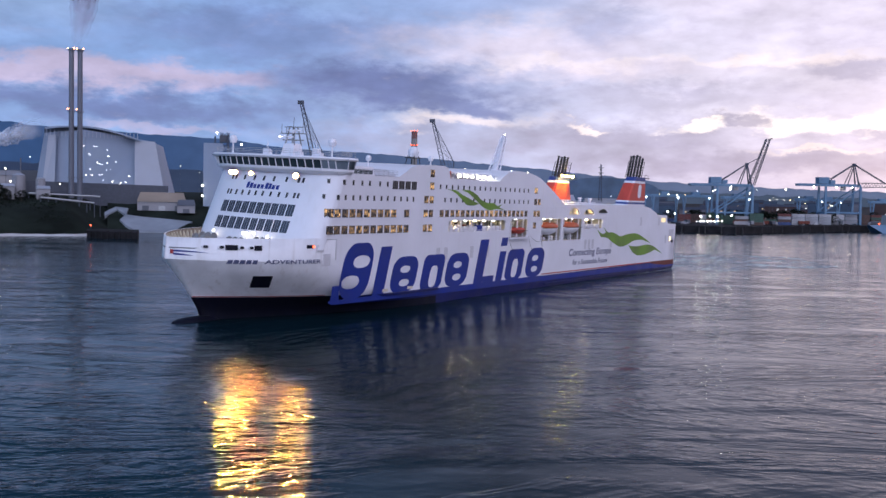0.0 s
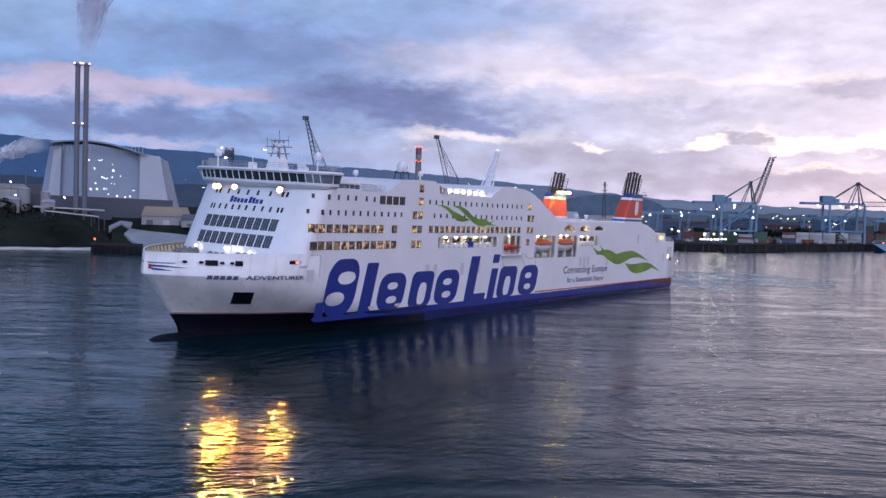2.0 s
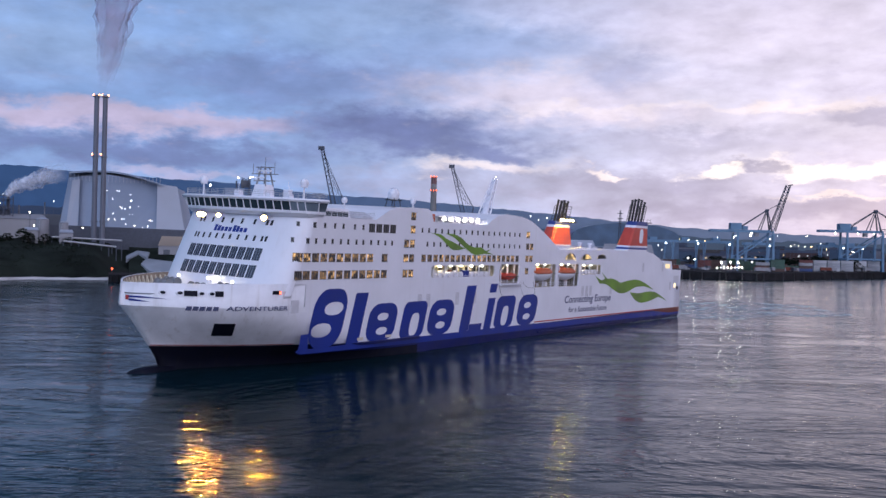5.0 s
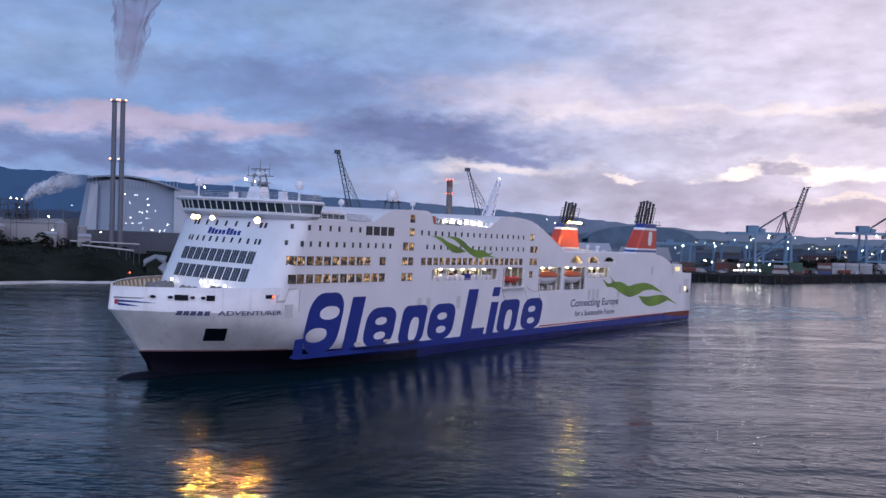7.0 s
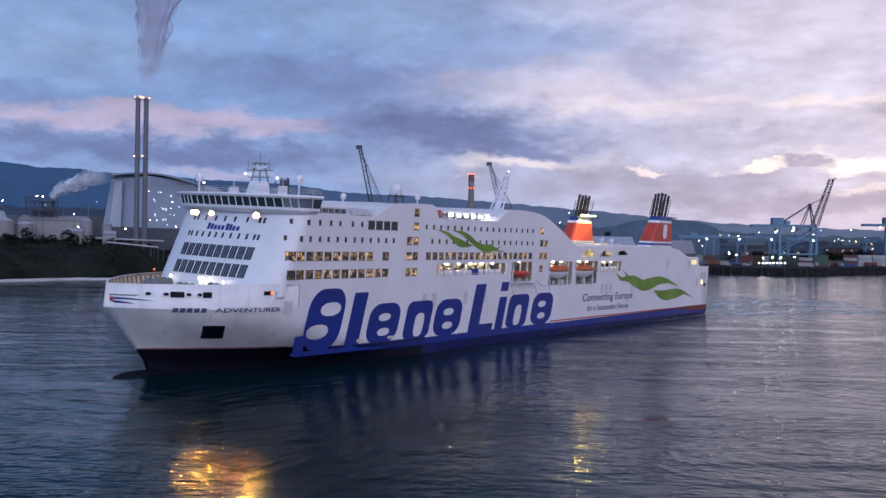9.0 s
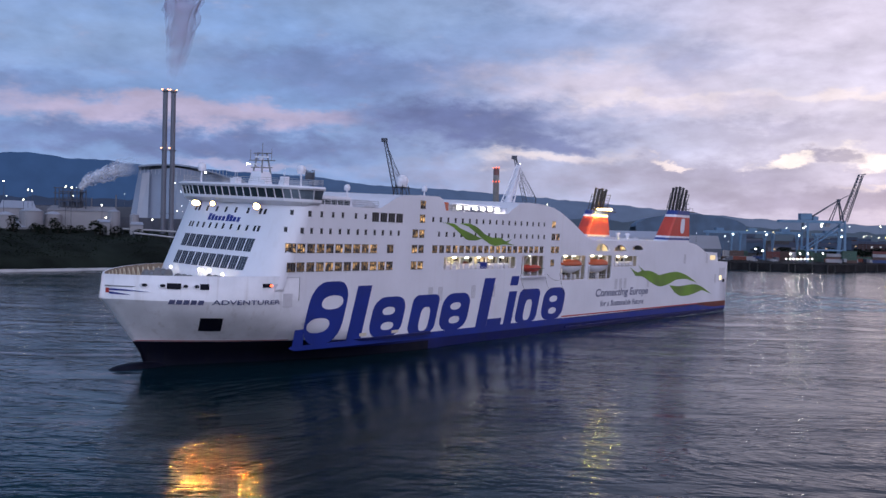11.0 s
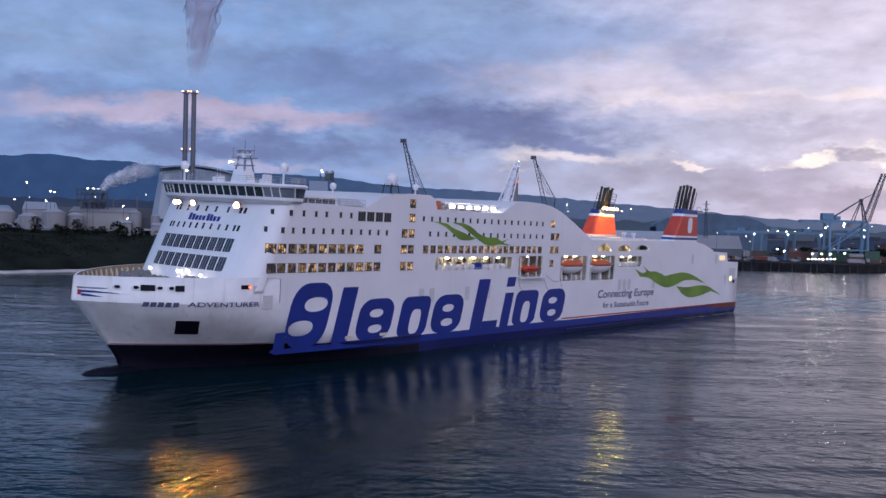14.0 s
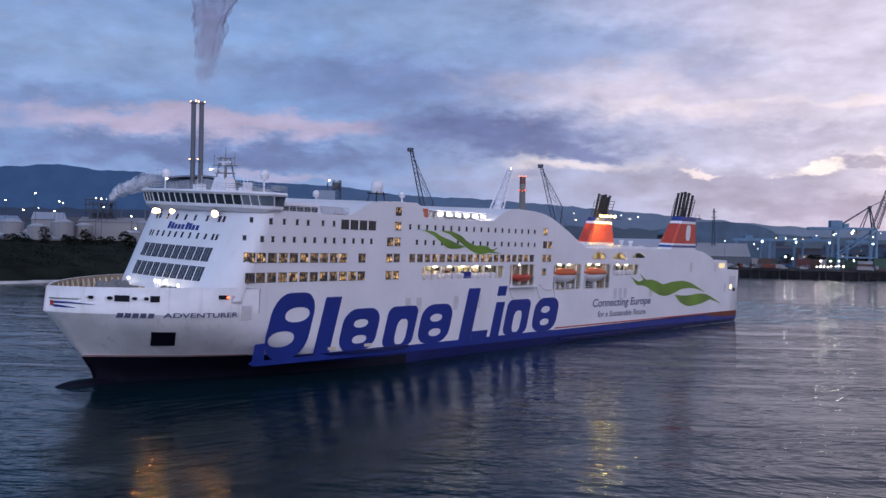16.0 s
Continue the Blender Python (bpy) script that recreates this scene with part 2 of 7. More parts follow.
M["stacklamp"] = lightmat("obstruction_lamp", (1.0, 0.36, 0.13), 9.0)


def lit_pane():
    """Dark glass with the warm lamps of the saloon showing unevenly behind it."""
    m = bpy.data.materials.new("lit_window_glass")
    m.use_nodes = True
    N, join = nodes_of(m.node_tree)
    bs = N("ShaderNodeBsdfPrincipled")
    join(bs.outputs[0], N("ShaderNodeOutputMaterial").inputs[0])
    bs.inputs["Base Color"].default_value, bs.inputs["Roughness"].default_value = (0.028, 0.025, 0.028, 1), 0.14
    tc, info, off, nz = N("ShaderNodeTexCoord"), N("ShaderNodeObjectInfo"), N("ShaderNodeVectorMath", operation="ADD"), N("ShaderNodeTexNoise")
    mul = N("ShaderNodeMath", operation="MULTIPLY")
    join(info.outputs["Random"], mul.inputs[0])
    mul.inputs[1].default_value = 57.0
    join(tc.outputs["Object"], off.inputs[0])
    join(mul.outputs[0], off.inputs[1])
    join(off.outputs[0], nz.inputs["Vector"])
    nz.inputs["Scale"].default_value, nz.inputs["Detail"].default_value = 1.5, 3.0
    mr, own = N("ShaderNodeMapRange"), N("ShaderNodeMapRange")
    join(nz.outputs[0], mr.inputs[0])
    for i, v in enumerate((0.46, 0.72, 0.0, 1.3)):
        mr.inputs[i + 1].default_value = v
    join(info.outputs["Random"], own.inputs[0])
    for i, v in enumerate((0.0, 1.0, 0.15, 1.1)):
        own.inputs[i + 1].default_value = v
    both = N("ShaderNodeMath", operation="MULTIPLY")
    join(mr.outputs[0], both.inputs[0])
    join(own.outputs[0], both.inputs[1])
    bs.inputs["Emission Color"].default_value = (1.0, 0.58, 0.24, 1)
    join(both.outputs[0], bs.inputs["Emission Strength"])
    return m


M["pane"] = lit_pane()


def water_material(name="estuary_water", gloss=0.17, dimmed=False, tone=(0.003, 0.022, 0.034)):
    """Rippled water; dimmed, a dull sheet that darkens the mirrored hull and fades outward."""
    m = bpy.data.materials.new(name)
    m.use_nodes = True
    N, join = nodes_of(m.node_tree)
    out, bs = N("ShaderNodeOutputMaterial"), N("ShaderNodeBsdfPrincipled")
    bs.inputs["Base Color"].default_value = (*tone, 1)
    bs.inputs["Specular Tint"].default_value = (0.50, 0.79, 1.0, 1)
    bs.inputs["Roughness"].default_value = 0.05
    bs.inputs["IOR"].default_value = 1.33
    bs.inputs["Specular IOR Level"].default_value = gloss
    tc = N("ShaderNodeTexCoord")

    def nz(sc, detail, rough, stretch, turn=0.0, warp=0.0):
        mp, n = N("ShaderNodeMapping"), N("ShaderNodeTexNoise")
        mp.inputs["Scale"].default_value = stretch
        mp.inputs["Rotation"].default_value = (0, 0, radians(turn))
        join(tc.outputs["Object"], mp.inputs[0])
        join(mp.outputs[0], n.inputs["Vector"])
        n.inputs["Scale"].default_value, n.inputs["Detail"].default_value = sc, detail
        n.inputs["Roughness"].default_value, n.inputs["Distortion"].default_value = rough, warp
        return n.outputs[0]

    def ma(op, a, b):
        n = N("ShaderNodeMath", operation=op)
        for i, v in enumerate((a, b)):
            if isinstance(v, (int, float)):
                n.inputs[i].default_value = v
            else:
                join(v, n.inputs[i])
        return n.outputs[0]

    swell = nz(0.060, 2.0, 0.5, (0.6, 1.5, 1), 24, 0.3)
    chop = nz(0.30, 2.0, 0.40, (0.75, 1.3, 1), -12, 0.5)
    ripples = nz(0.85, 2.5, 0.42, (0.95, 1.15, 1), 10, 0.5)
    patch = nz(0.020, 5.0, 0.62, (0.55, 1.5, 1), 14, 2.2)
    mr = N("ShaderNodeMapRange")
    join(patch, mr.inputs[0])
    mr.inputs[1].default_value, mr.inputs[2].default_value = 0.42, 0.60
    mr.inputs[3].default_value, mr.inputs[4].default_value = 0.22, 1.45
    # ripples lowered with distance from the camera, tuned to how far water looks
    sx = N("ShaderNodeSeparateXYZ")
    join(tc.outputs["Object"], sx.inputs[0])
    calm = N("ShaderNodeMapRange")
    join(sx.outputs[1], calm.inputs[0])
    for i, v in enumerate((190.0, 430.0, 1.0, 0.80)):
        calm.inputs[i + 1].default_value = v
    # far ripples are too small to tell apart, and only blur what the water mirrors
    blur = N("ShaderNodeMapRange")
    join(sx.outputs[1], blur.inputs[0])
    for i, v in enumerate((150.0, 500.0, 0.10 if dimmed else 0.08, 0.13)):
        blur.inputs[i + 1].default_value = v
    join(blur.outputs[0], bs.inputs["Roughness"])
    h = ma("MULTIPLY", calm.outputs[0], ma("ADD", ma("MULTIPLY", swell, 0.36), ma("MULTIPLY", ma("ADD", ma("MULTIPLY", chop, 0.18), ma("MULTIPLY", ripples, 0.062)), mr.outputs[0])))
    b = N("ShaderNodeBump")
    b.inputs["Strength"].default_value, b.inputs["Distance"].default_value = 1.0, 1.0
    join(h, b.inputs["Height"])
    join(b.outputs[0], bs.inputs["Normal"])
    if not dimmed:
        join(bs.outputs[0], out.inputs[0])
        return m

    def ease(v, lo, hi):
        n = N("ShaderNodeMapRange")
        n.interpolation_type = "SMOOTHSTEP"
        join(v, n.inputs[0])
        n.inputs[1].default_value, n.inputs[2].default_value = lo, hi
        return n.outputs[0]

    # edges skewed along the camera's sight lines past bow and midships
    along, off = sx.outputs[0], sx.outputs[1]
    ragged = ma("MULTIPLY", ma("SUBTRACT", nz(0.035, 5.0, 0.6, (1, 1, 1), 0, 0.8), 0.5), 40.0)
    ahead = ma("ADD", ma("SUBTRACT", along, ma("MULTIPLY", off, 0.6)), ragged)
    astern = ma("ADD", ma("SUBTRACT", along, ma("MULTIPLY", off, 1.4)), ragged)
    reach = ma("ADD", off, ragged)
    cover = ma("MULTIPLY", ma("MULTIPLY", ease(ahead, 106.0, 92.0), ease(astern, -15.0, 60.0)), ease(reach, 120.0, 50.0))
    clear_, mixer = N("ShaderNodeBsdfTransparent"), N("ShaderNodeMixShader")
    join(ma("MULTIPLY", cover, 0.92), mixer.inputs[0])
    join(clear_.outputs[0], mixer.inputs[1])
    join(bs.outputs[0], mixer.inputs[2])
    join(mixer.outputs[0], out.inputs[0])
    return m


# ---------------------------------------------------------------- mesh helpers
def box(bm, x0, x1, y0, y1, z0, z1, mi=0):
    v = [bm.verts.new(p) for p in ((x0, y0, z0), (x1, y0, z0), (x1, y1, z0), (x0, y1, z0), (x0, y0, z1), (x1, y0, z1), (x1, y1, z1), (x0, y1, z1))]
    for f in ((3, 2, 1, 0), (4, 5, 6, 7), (0, 1, 5, 4), (1, 2, 6, 5), (2, 3, 7, 6), (3, 0, 4, 7)):
        bm.faces.new([v[i] for i in f]).material_index = mi
    return v


def hexa(bm, lower, upper, mi=0):
    """A solid between two rings of points."""
    a, b = [bm.verts.new(p) for p in lower], [bm.verts.new(p) for p in upper]
    n = len(a)
    bm.faces.new(a[::-1]).material_index = mi
    bm.faces.new(b).material_index = mi
    for i in range(n):
        bm.faces.new((a[i], a[(i + 1) % n], b[(i + 1) % n], b[i])).material_index = mi


def tube(bm, p, q, r0, r1=None, n=8, mi=0):
    p, q = Vector(p), Vector(q)
    r1 = r0 if r1 is None else r1
    d = (q - p).normalized()
    u = d.cross(Vector((0, 0, 1)) if abs(d.z) < 0.95 else Vector((1, 0, 0))).normalized()
    w = d.cross(u)
    ring = [u * math.cos(2 * math.pi * i / n) + w * math.sin(2 * math.pi * i / n) for i in range(n)]
    hexa(bm, [p + c * r0 for c in ring], [q + c * r1 for c in ring], mi)


def ball(bm, c, r, seg=12, rings=8, squash=1.0, mi=0):
    made = bmesh.ops.create_uvsphere(bm, u_segments=seg, v_segments=rings, radius=r)
    for v in made["verts"]:
        v.co = Vector((v.co.x, v.co.y, v.co.z * squash)) + Vector(c)
        for f in v.link_faces:
            f.material_index = mi
            f.smooth = True


def lattice(bm, p, q, w0, w1, bays, r, mi=0):
    """A square lattice boom from p to q."""
    p, q = Vector(p), Vector(q)
    d = (q - p).normalized()
    u = d.cross(Vector((0, 0, 1)) if abs(d.z) < 0.97 else Vector((1, 0, 0))).normalized()
    v = d.cross(u)
    prev = None
    for i in range(bays + 1):
        k = i / bays
        c, w = p.lerp(q, k), w0 + (w1 - w0) * k
        ring = [c + u * (a * w / 2) + v * (b * w / 2) for a, b in ((1, 1), (-1, 1), (-1, -1), (1, -1))]
        if prev:
            for j in range(4):
                tube(bm, prev[j], ring[j], r, n=4, mi=mi)
                tube(bm, prev[j], ring[(j + 1) % 4], r * 0.6, n=3, mi=mi)
        prev = ring


def finish(name, bm, mats):
    me = bpy.data.meshes.new(name)
    bmesh.ops.recalc_face_normals(bm, faces=bm.faces)
    bm.to_mesh(me)
    bm.free()
    for m in mats if isinstance(mats, (list, tuple)) else [mats]:
        me.materials.append(m)
    return me


def thing(name, bm, mats, label, category, group="", kind=""):
    return tagged(new(name, finish(name, bm, mats)), label, category, group, kind)


def part(name, bm, mats, parent, label=""):
    ob = new(name, bm if isinstance(bm, bpy.types.Mesh) else finish(name, bm, mats))
    ob.parent = parent
    return tagged(ob, label)


def empty(name, label, category, group=""):
    return tagged(new(name), label, category, group)


def plate(loops, y, thick, flip=1):
    """A flat plate in the x-z plane from an outline and its holes, of that thickness, proud of y."""
    bm = bmesh.new()
    edges = []
    for loop in loops:
        vs = [bm.verts.new((x, y, z)) for x, z in loop]
        edges += [bm.edges.new((vs[i], vs[(i + 1) % len(vs)])) for i in range(len(vs))]
    bmesh.ops.triangle_fill(bm, use_beauty=True, edges=edges)
    faces = list(bm.faces)
    ext = bmesh.ops.extrude_face_region(bm, geom=faces)
    bmesh.ops.translate(bm, verts=[v for v in ext["geom"] if isinstance(v, bmesh.types.BMVert)], vec=(0, thick * flip, 0))
    return bm


def polar(az, dist, z):
    a = radians(az)
    return Vector((dist * math.sin(a), dist * math.cos(a), z))


def height(dist, el):
    return EYE.z + dist * math.tan(radians(el))


# ---------------------------------------------------------------- water, land, hills
bm = bmesh.new()
ring = [bm.verts.new((6000 * math.cos(a), 6000 * math.sin(a), 0)) for a in [2 * math.pi * i / 64 for i in range(64)]]
bm.faces.new(ring)
water = thing("water", bm, water_material(), "dark rippled estuary water reflecting the dusk sky", "water", kind="structure")

M["grass"] = paint("dark_rough_grass", (0.016, 0.022, 0.018), 0.95, spec=0.08, vary=0.6, scale=0.06, fine=0.8, bump=0.6)
M["concrete"] = paint("weathered_concrete", (0.26, 0.25, 0.25), 0.85, spec=0.08, vary=0.3, scale=0.08, fine=0.8, streak=0.4, dirt=(0.08, 0.07, 0.06))
M["pale"] = paint("pale_shore_concrete", (0.50, 0.50, 0.52), 0.8, vary=0.25, scale=0.1, fine=0.9)
M["quay"] = paint("tarred_quay_wall", (0.024, 0.023, 0.026), 0.8, spec=0.08, vary=0.5, scale=0.12, streak=0.5, dirt=(0.02, 0.02, 0.02))
M["yard"] = paint("quay_asphalt", (0.030, 0.030, 0.034), 0.85, spec=0.08, vary=0.3, scale=0.05)
M["inletpale"] = paint("pale_inlet_water", (0.26, 0.29, 0.34), 0.4, vary=0.35, scale=0.06, fine=0.5)


def shore(az):
    """Distance of the west bank's water line."""
    return 511 + max(0.0, -24.5 - az) * -6.0 if az > -40 else 418.0


def sheet(name, azs, rows, mat, label, category, wobble=0.0):
    """Ground between azimuths, as rows of (distance, height)."""
    bm = bmesh.new()
    grid = []
    for a in azs:
        line = []
        for i, (d, z) in enumerate(rows):
            d = d + quay_at(a) - 800 if name == "ground_east" and d < 2000 else d
            k = noise.noise((a * 0.9, i * 3.7, 0)) * wobble if i else noise.noise((a * 0.7, 0.3, 5)) * wobble * 0.2
            if name == "ground_west" and d < 640:
                u = min(1.0, max(0.0, (a + 21.4) / 2.0))
                z *= 1.0 - 0.86 * u * u * (3 - 2 * u) * min(1.0, (640 - d) / 60)
            d2 = d + (shore(a) - 508) * max(0.0, (640 - d) / 132) if name == "ground_west" and d < 640 else d
            line.append(bm.verts.new(polar(a, d2 + k * 6 * (i == 0), z + (k if i else 0))))
        grid.append(line)
    for p, q in zip(grid, grid[1:]):
        for i in range(len(rows) - 1):
            bm.faces.new((p[i], q[i], q[i + 1], p[i + 1])).smooth = True
    return thing(name, bm, mat, label, category, kind="structure")


def quay_at(az):
    """Distance of the far quay's edge, which runs away from the camera to the east."""
    return 800.0 if az < 17.3 else 800.0 + (az - 17.3) * 38.0


def span(a, b, n):
    return [a + (b - a) * i / n for i in range(n + 1)]


sheet("ground_west", span(-75, -19.4, 90), [(508, -1.0), (516, 5.5), (534, 10.0), (556, 14.4), (585, 17.0), (610, 20.0), (700, 21.5), (1500, 25), (4200, 40)],
      M["grass"], "dark grassy bank rising from the estuary", "bank", 0.9)
sheet("ground_inlet", span(-19.4, -9, 28), [(560, -1.0), (575, 5.0), (600, 12.0), (640, 18.0), (700, 21.0), (1500, 25), (4200, 40)],
      M["grass"], "rough dark shore behind the inlet", "bank", 0.8)
sheet("ground_east", span(-9, 75, 60), [(812, 6.0), (1100, 7.0), (1600, 12.0), (2600, 26), (4200, 40)], M["yard"], "asphalt port yard behind the quay", "yard", 0.2)

# pale strip along the water's edge, pale inlet strip, jetty head
bm = bmesh.new()
azs = span(-60, -20.4, 60)
for a, b in zip(azs, azs[1:]):
    za, zb = 0.75 + 0.5 * noise.noise((a, 1, 2)), 0.75 + 0.5 * noise.noise((b, 1, 2))
    da, db = shore(a) - 3, shore(b) - 3
    hexa(bm, [polar(a, da, -1), polar(b, db, -1), polar(b, db + 8, -1), polar(a, da + 8, -1)],
         [polar(a, da + 1, za), polar(b, db + 1, zb), polar(b, db + 7, zb + 0.3), polar(a, da + 7, za + 0.3)])
thing("shore_wall", bm, M["pale"], "pale low concrete wall along the dark bank", "sea wall", kind="structure")
bm = bmesh.new()
hexa(bm, [polar(-20.5, 486, -1), polar(-17.8, 478, -1), polar(-17.7, 512, -1), polar(-20.5, 512, -1)],
     [polar(-20.5, 487, 3.5), polar(-17.8, 479, 3.2), polar(-17.7, 512, 3.5), polar(-20.5, 512, 3.7)])
for i in range(9):
    a = -20.3 + i * 0.31
    d = 486 - (a + 20.5) * 3
    tube(bm, polar(a, d - 0.9, -1), polar(a, d - 0.9, 3.4 + 0.3 * (i % 2)), 0.45, n=6)
jetty = thing("jetty", bm, M["quay"], "dark timber-faced jetty head at the inlet", "jetty", kind="structure")
# inlet water's sheen put into a pale strip, placed to fit the camera's view
RISE = ((560, 575, 600, 640, 700, 1500), (-1.0, 5.0, 12.0, 18.0, 21.0, 25.0))
bm = bmesh.new()
last = None
for (a, da), (b, db) in (((-19.56, 592), (-19.56, 584)), ((-18.95, 606), (-18.89, 598)), ((-18.28, 601), (-18.43, 588)), ((-18.40, 588), (-18.74, 578)), ((-17.51, 584), (-18.43, 570)), ((-16.02, 580), (-17.79, 562)), ((-14.76, 576), (-16.01, 560.5))):
    q = [bm.verts.new(polar(p, d, float(np.interp(d, *RISE)) + o)) for p, d, o in ((a, da, 1.1), (b, db, 1.1), (b, db, -0.6), (a, da, -0.6))]
    if last:
        for k in range(4):
            bm.faces.new((last[k], last[(k + 1) % 4], q[(k + 1) % 4], q[k]))
    last = q
thing("slipway", bm, M["inletpale"], "pale strip for bright inlet water, laid on the bank", "slipway", kind="structure")

# quay on the far side
bm = bmesh.new()
azs = span(2, 62, 60)
for i, (a, b) in enumerate(zip(azs, azs[1:])):
    da, db = quay_at(a), quay_at(b)
    hexa(bm, [polar(a, da, -1), polar(b, db, -1), polar(b, db + 15, -1), polar(a, da + 15, -1)],
         [polar(a, da, 5.9 + 0.1 * (i % 2)), polar(b, db, 5.9 + 0.1 * (i % 2)), polar(b, db + 15, 6.1), polar(a, da + 15, 6.1)])
quay = thing("quay_wall", bm, M["quay"], "dark quay wall with piles", "quay", kind="structure")
fend = bmesh.new()
tube(fend, (0, 0, -1), (0, 0, 5.4), 0.55, 0.5, 8)
fend_me = finish("fender_pile", fend, M["black"])
for i in range(36):
    a = 8.5 + i * 0.7 + 0.2 * math.sin(i * 2.3)
    ob = part("fender_pile", fend_me, None, quay)
    ob.location = polar(a, quay_at(a) - 1, 0)


# glowing backdrop ridge; haze is put into its colour, paler to the east
def ridge(name, dist, prof, color, far, label, base=-5, rough=0.06, seed=0, power=1.0):
    m = bpy.data.materials.new(name)
    m.use_nodes = True
    N, join = nodes_of(m.node_tree)
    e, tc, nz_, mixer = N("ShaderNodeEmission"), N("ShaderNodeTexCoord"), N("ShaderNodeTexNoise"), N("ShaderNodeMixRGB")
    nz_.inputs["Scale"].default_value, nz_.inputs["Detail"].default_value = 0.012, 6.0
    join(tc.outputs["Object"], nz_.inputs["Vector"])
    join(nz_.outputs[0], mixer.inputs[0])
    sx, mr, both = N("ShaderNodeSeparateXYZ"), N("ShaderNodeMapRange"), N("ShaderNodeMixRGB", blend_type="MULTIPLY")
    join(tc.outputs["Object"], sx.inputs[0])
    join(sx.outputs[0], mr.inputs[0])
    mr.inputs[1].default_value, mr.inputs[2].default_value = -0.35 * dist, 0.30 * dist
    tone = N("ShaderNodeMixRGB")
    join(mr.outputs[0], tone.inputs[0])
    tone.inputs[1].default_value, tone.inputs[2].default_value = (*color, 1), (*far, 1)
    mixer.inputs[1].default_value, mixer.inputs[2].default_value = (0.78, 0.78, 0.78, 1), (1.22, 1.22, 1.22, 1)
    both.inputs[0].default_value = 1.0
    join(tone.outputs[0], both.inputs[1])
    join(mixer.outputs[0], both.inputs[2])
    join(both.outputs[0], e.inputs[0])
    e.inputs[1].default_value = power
    join(e.outputs[0], N("ShaderNodeOutputMaterial").inputs[0])
    bm = bmesh.new()
    last = None
    xs, ys = [p[0] for p in prof], [p[1] for p in prof]
    for a in span(xs[0], xs[-1], 420):
        el = float(np.interp(a, xs, ys)) + rough * noise.noise((a * 1.3, seed, 0)) + rough * 0.6 * noise.noise((a * 6, seed, 3))
        c = bm.verts.new(polar(a, dist, base)), bm.verts.new(polar(a, dist + 60, height(dist, el * 0.5))), bm.verts.new(polar(a, dist + 200, height(dist + 200, el)))
        if last:
            for i in range(2):
                bm.faces.new((last[i], c[i], c[i + 1], last[i + 1])).smooth = True
        last = c
    return thing(name, bm, m, label, "hills", kind="structure")


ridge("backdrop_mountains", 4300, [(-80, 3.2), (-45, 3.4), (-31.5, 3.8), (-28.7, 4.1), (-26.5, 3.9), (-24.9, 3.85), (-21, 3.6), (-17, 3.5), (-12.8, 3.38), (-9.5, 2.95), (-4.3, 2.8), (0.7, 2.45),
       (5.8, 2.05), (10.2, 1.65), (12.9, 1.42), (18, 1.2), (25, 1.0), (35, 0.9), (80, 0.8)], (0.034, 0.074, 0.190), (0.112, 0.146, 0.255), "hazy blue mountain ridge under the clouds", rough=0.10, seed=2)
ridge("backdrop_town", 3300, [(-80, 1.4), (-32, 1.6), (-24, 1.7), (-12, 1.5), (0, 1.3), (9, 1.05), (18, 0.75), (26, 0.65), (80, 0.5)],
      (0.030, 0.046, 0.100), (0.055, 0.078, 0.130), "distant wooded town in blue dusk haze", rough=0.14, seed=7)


# ---------------------------------------------------------------- ferry
BEAM = 14.65
ferry = empty("ferry", "large white and blue car ferry with two red funnels", "ferry")


def half(x, z):
    """Half breadth of the hull."""
    s = max(0.0, min(1.0, z / 9.7))
    f = 1 - (1 - s) ** 1.7          # the flare eases into the upright bulwark
    tip, x0 = 97.7 + 7.8 * s ** 1.1, 45 + 34 * f
    u = (x - x0) / (tip - x0)
    if u <= 0:
        return BEAM
    return BEAM * max(0.0, 1 - min(u, 1.0) ** (2 + 0.2 * f)) ** (1.2 - 0.35 * f)


def stem(z):
    s = max(0.0, min(1.0, z / 9.7))
    return 97.7 + 7.8 * s ** 1.1


def bulwark_top(x):
    return 13.6 - 0.35 * max(0.0, (x - 84) / 22) ** 1.5


# hull shell
bm = bmesh.new()
levels = (-3.0, -0.6, 1.0, 2.4, 2.95, 3.8, 4.8, 5.8, 6.8, 7.8, 8.8, 9.7)
along = [("x", x) for x in (-105, -98, -92, -86, -70, -50, -30, -10, 10, 25, 40)] + [("k", i / 26) for i in range(1, 27)]
rings = []
for z in levels:
    port, star = [], []
    for kind, v in along:
        x = v if kind == "x" else 40 + (stem(z) - 40) * (1 - (1 - v) ** 1.35)
        y = half(x, z) if v != 1.0 or kind == "x" else 0.0
        if kind == "x" and z < 0:
            y -= 0.4
        port.append(bm.verts.new((x, y, z)))
        star.append(port[-1] if kind == "k" and v == 1.0 else bm.verts.new((x, -y, z)))
    rings.append((port, star))
for (pa, sa), (pb, sb), z0 in zip(rings, rings[1:], levels):
    for a, b in ((pa, pb), (sa, sb)):
        for i in range(len(along) - 1):
            f = bm.faces.new((a[i], a[i + 1], b[i + 1], b[i]))
            f.smooth = True
            # shade low on the hull is put into darker paint, abaft the black bow
            xm = (a[i].co.x + a[i + 1].co.x) / 2
            if xm > 74:
                f.material_index = 2 if z0 < 2.9 else (3 if xm > 80.5 else 0)
            else:
                f.material_index = (2 if z0 < -0.7 or (z0 < 0.9 and xm > 45) else 1) if z0 < 2.3 else 0
    bm.faces.new((pa[0], pb[0], sb[0], sa[0])).material_index = 1 if z0 < 2.5 else 0
hull = part("hull", bm, [M["white"], M["navy"], M["boot"], M["bow_white"]], ferry, "white hull with blue boot band and flared bow")


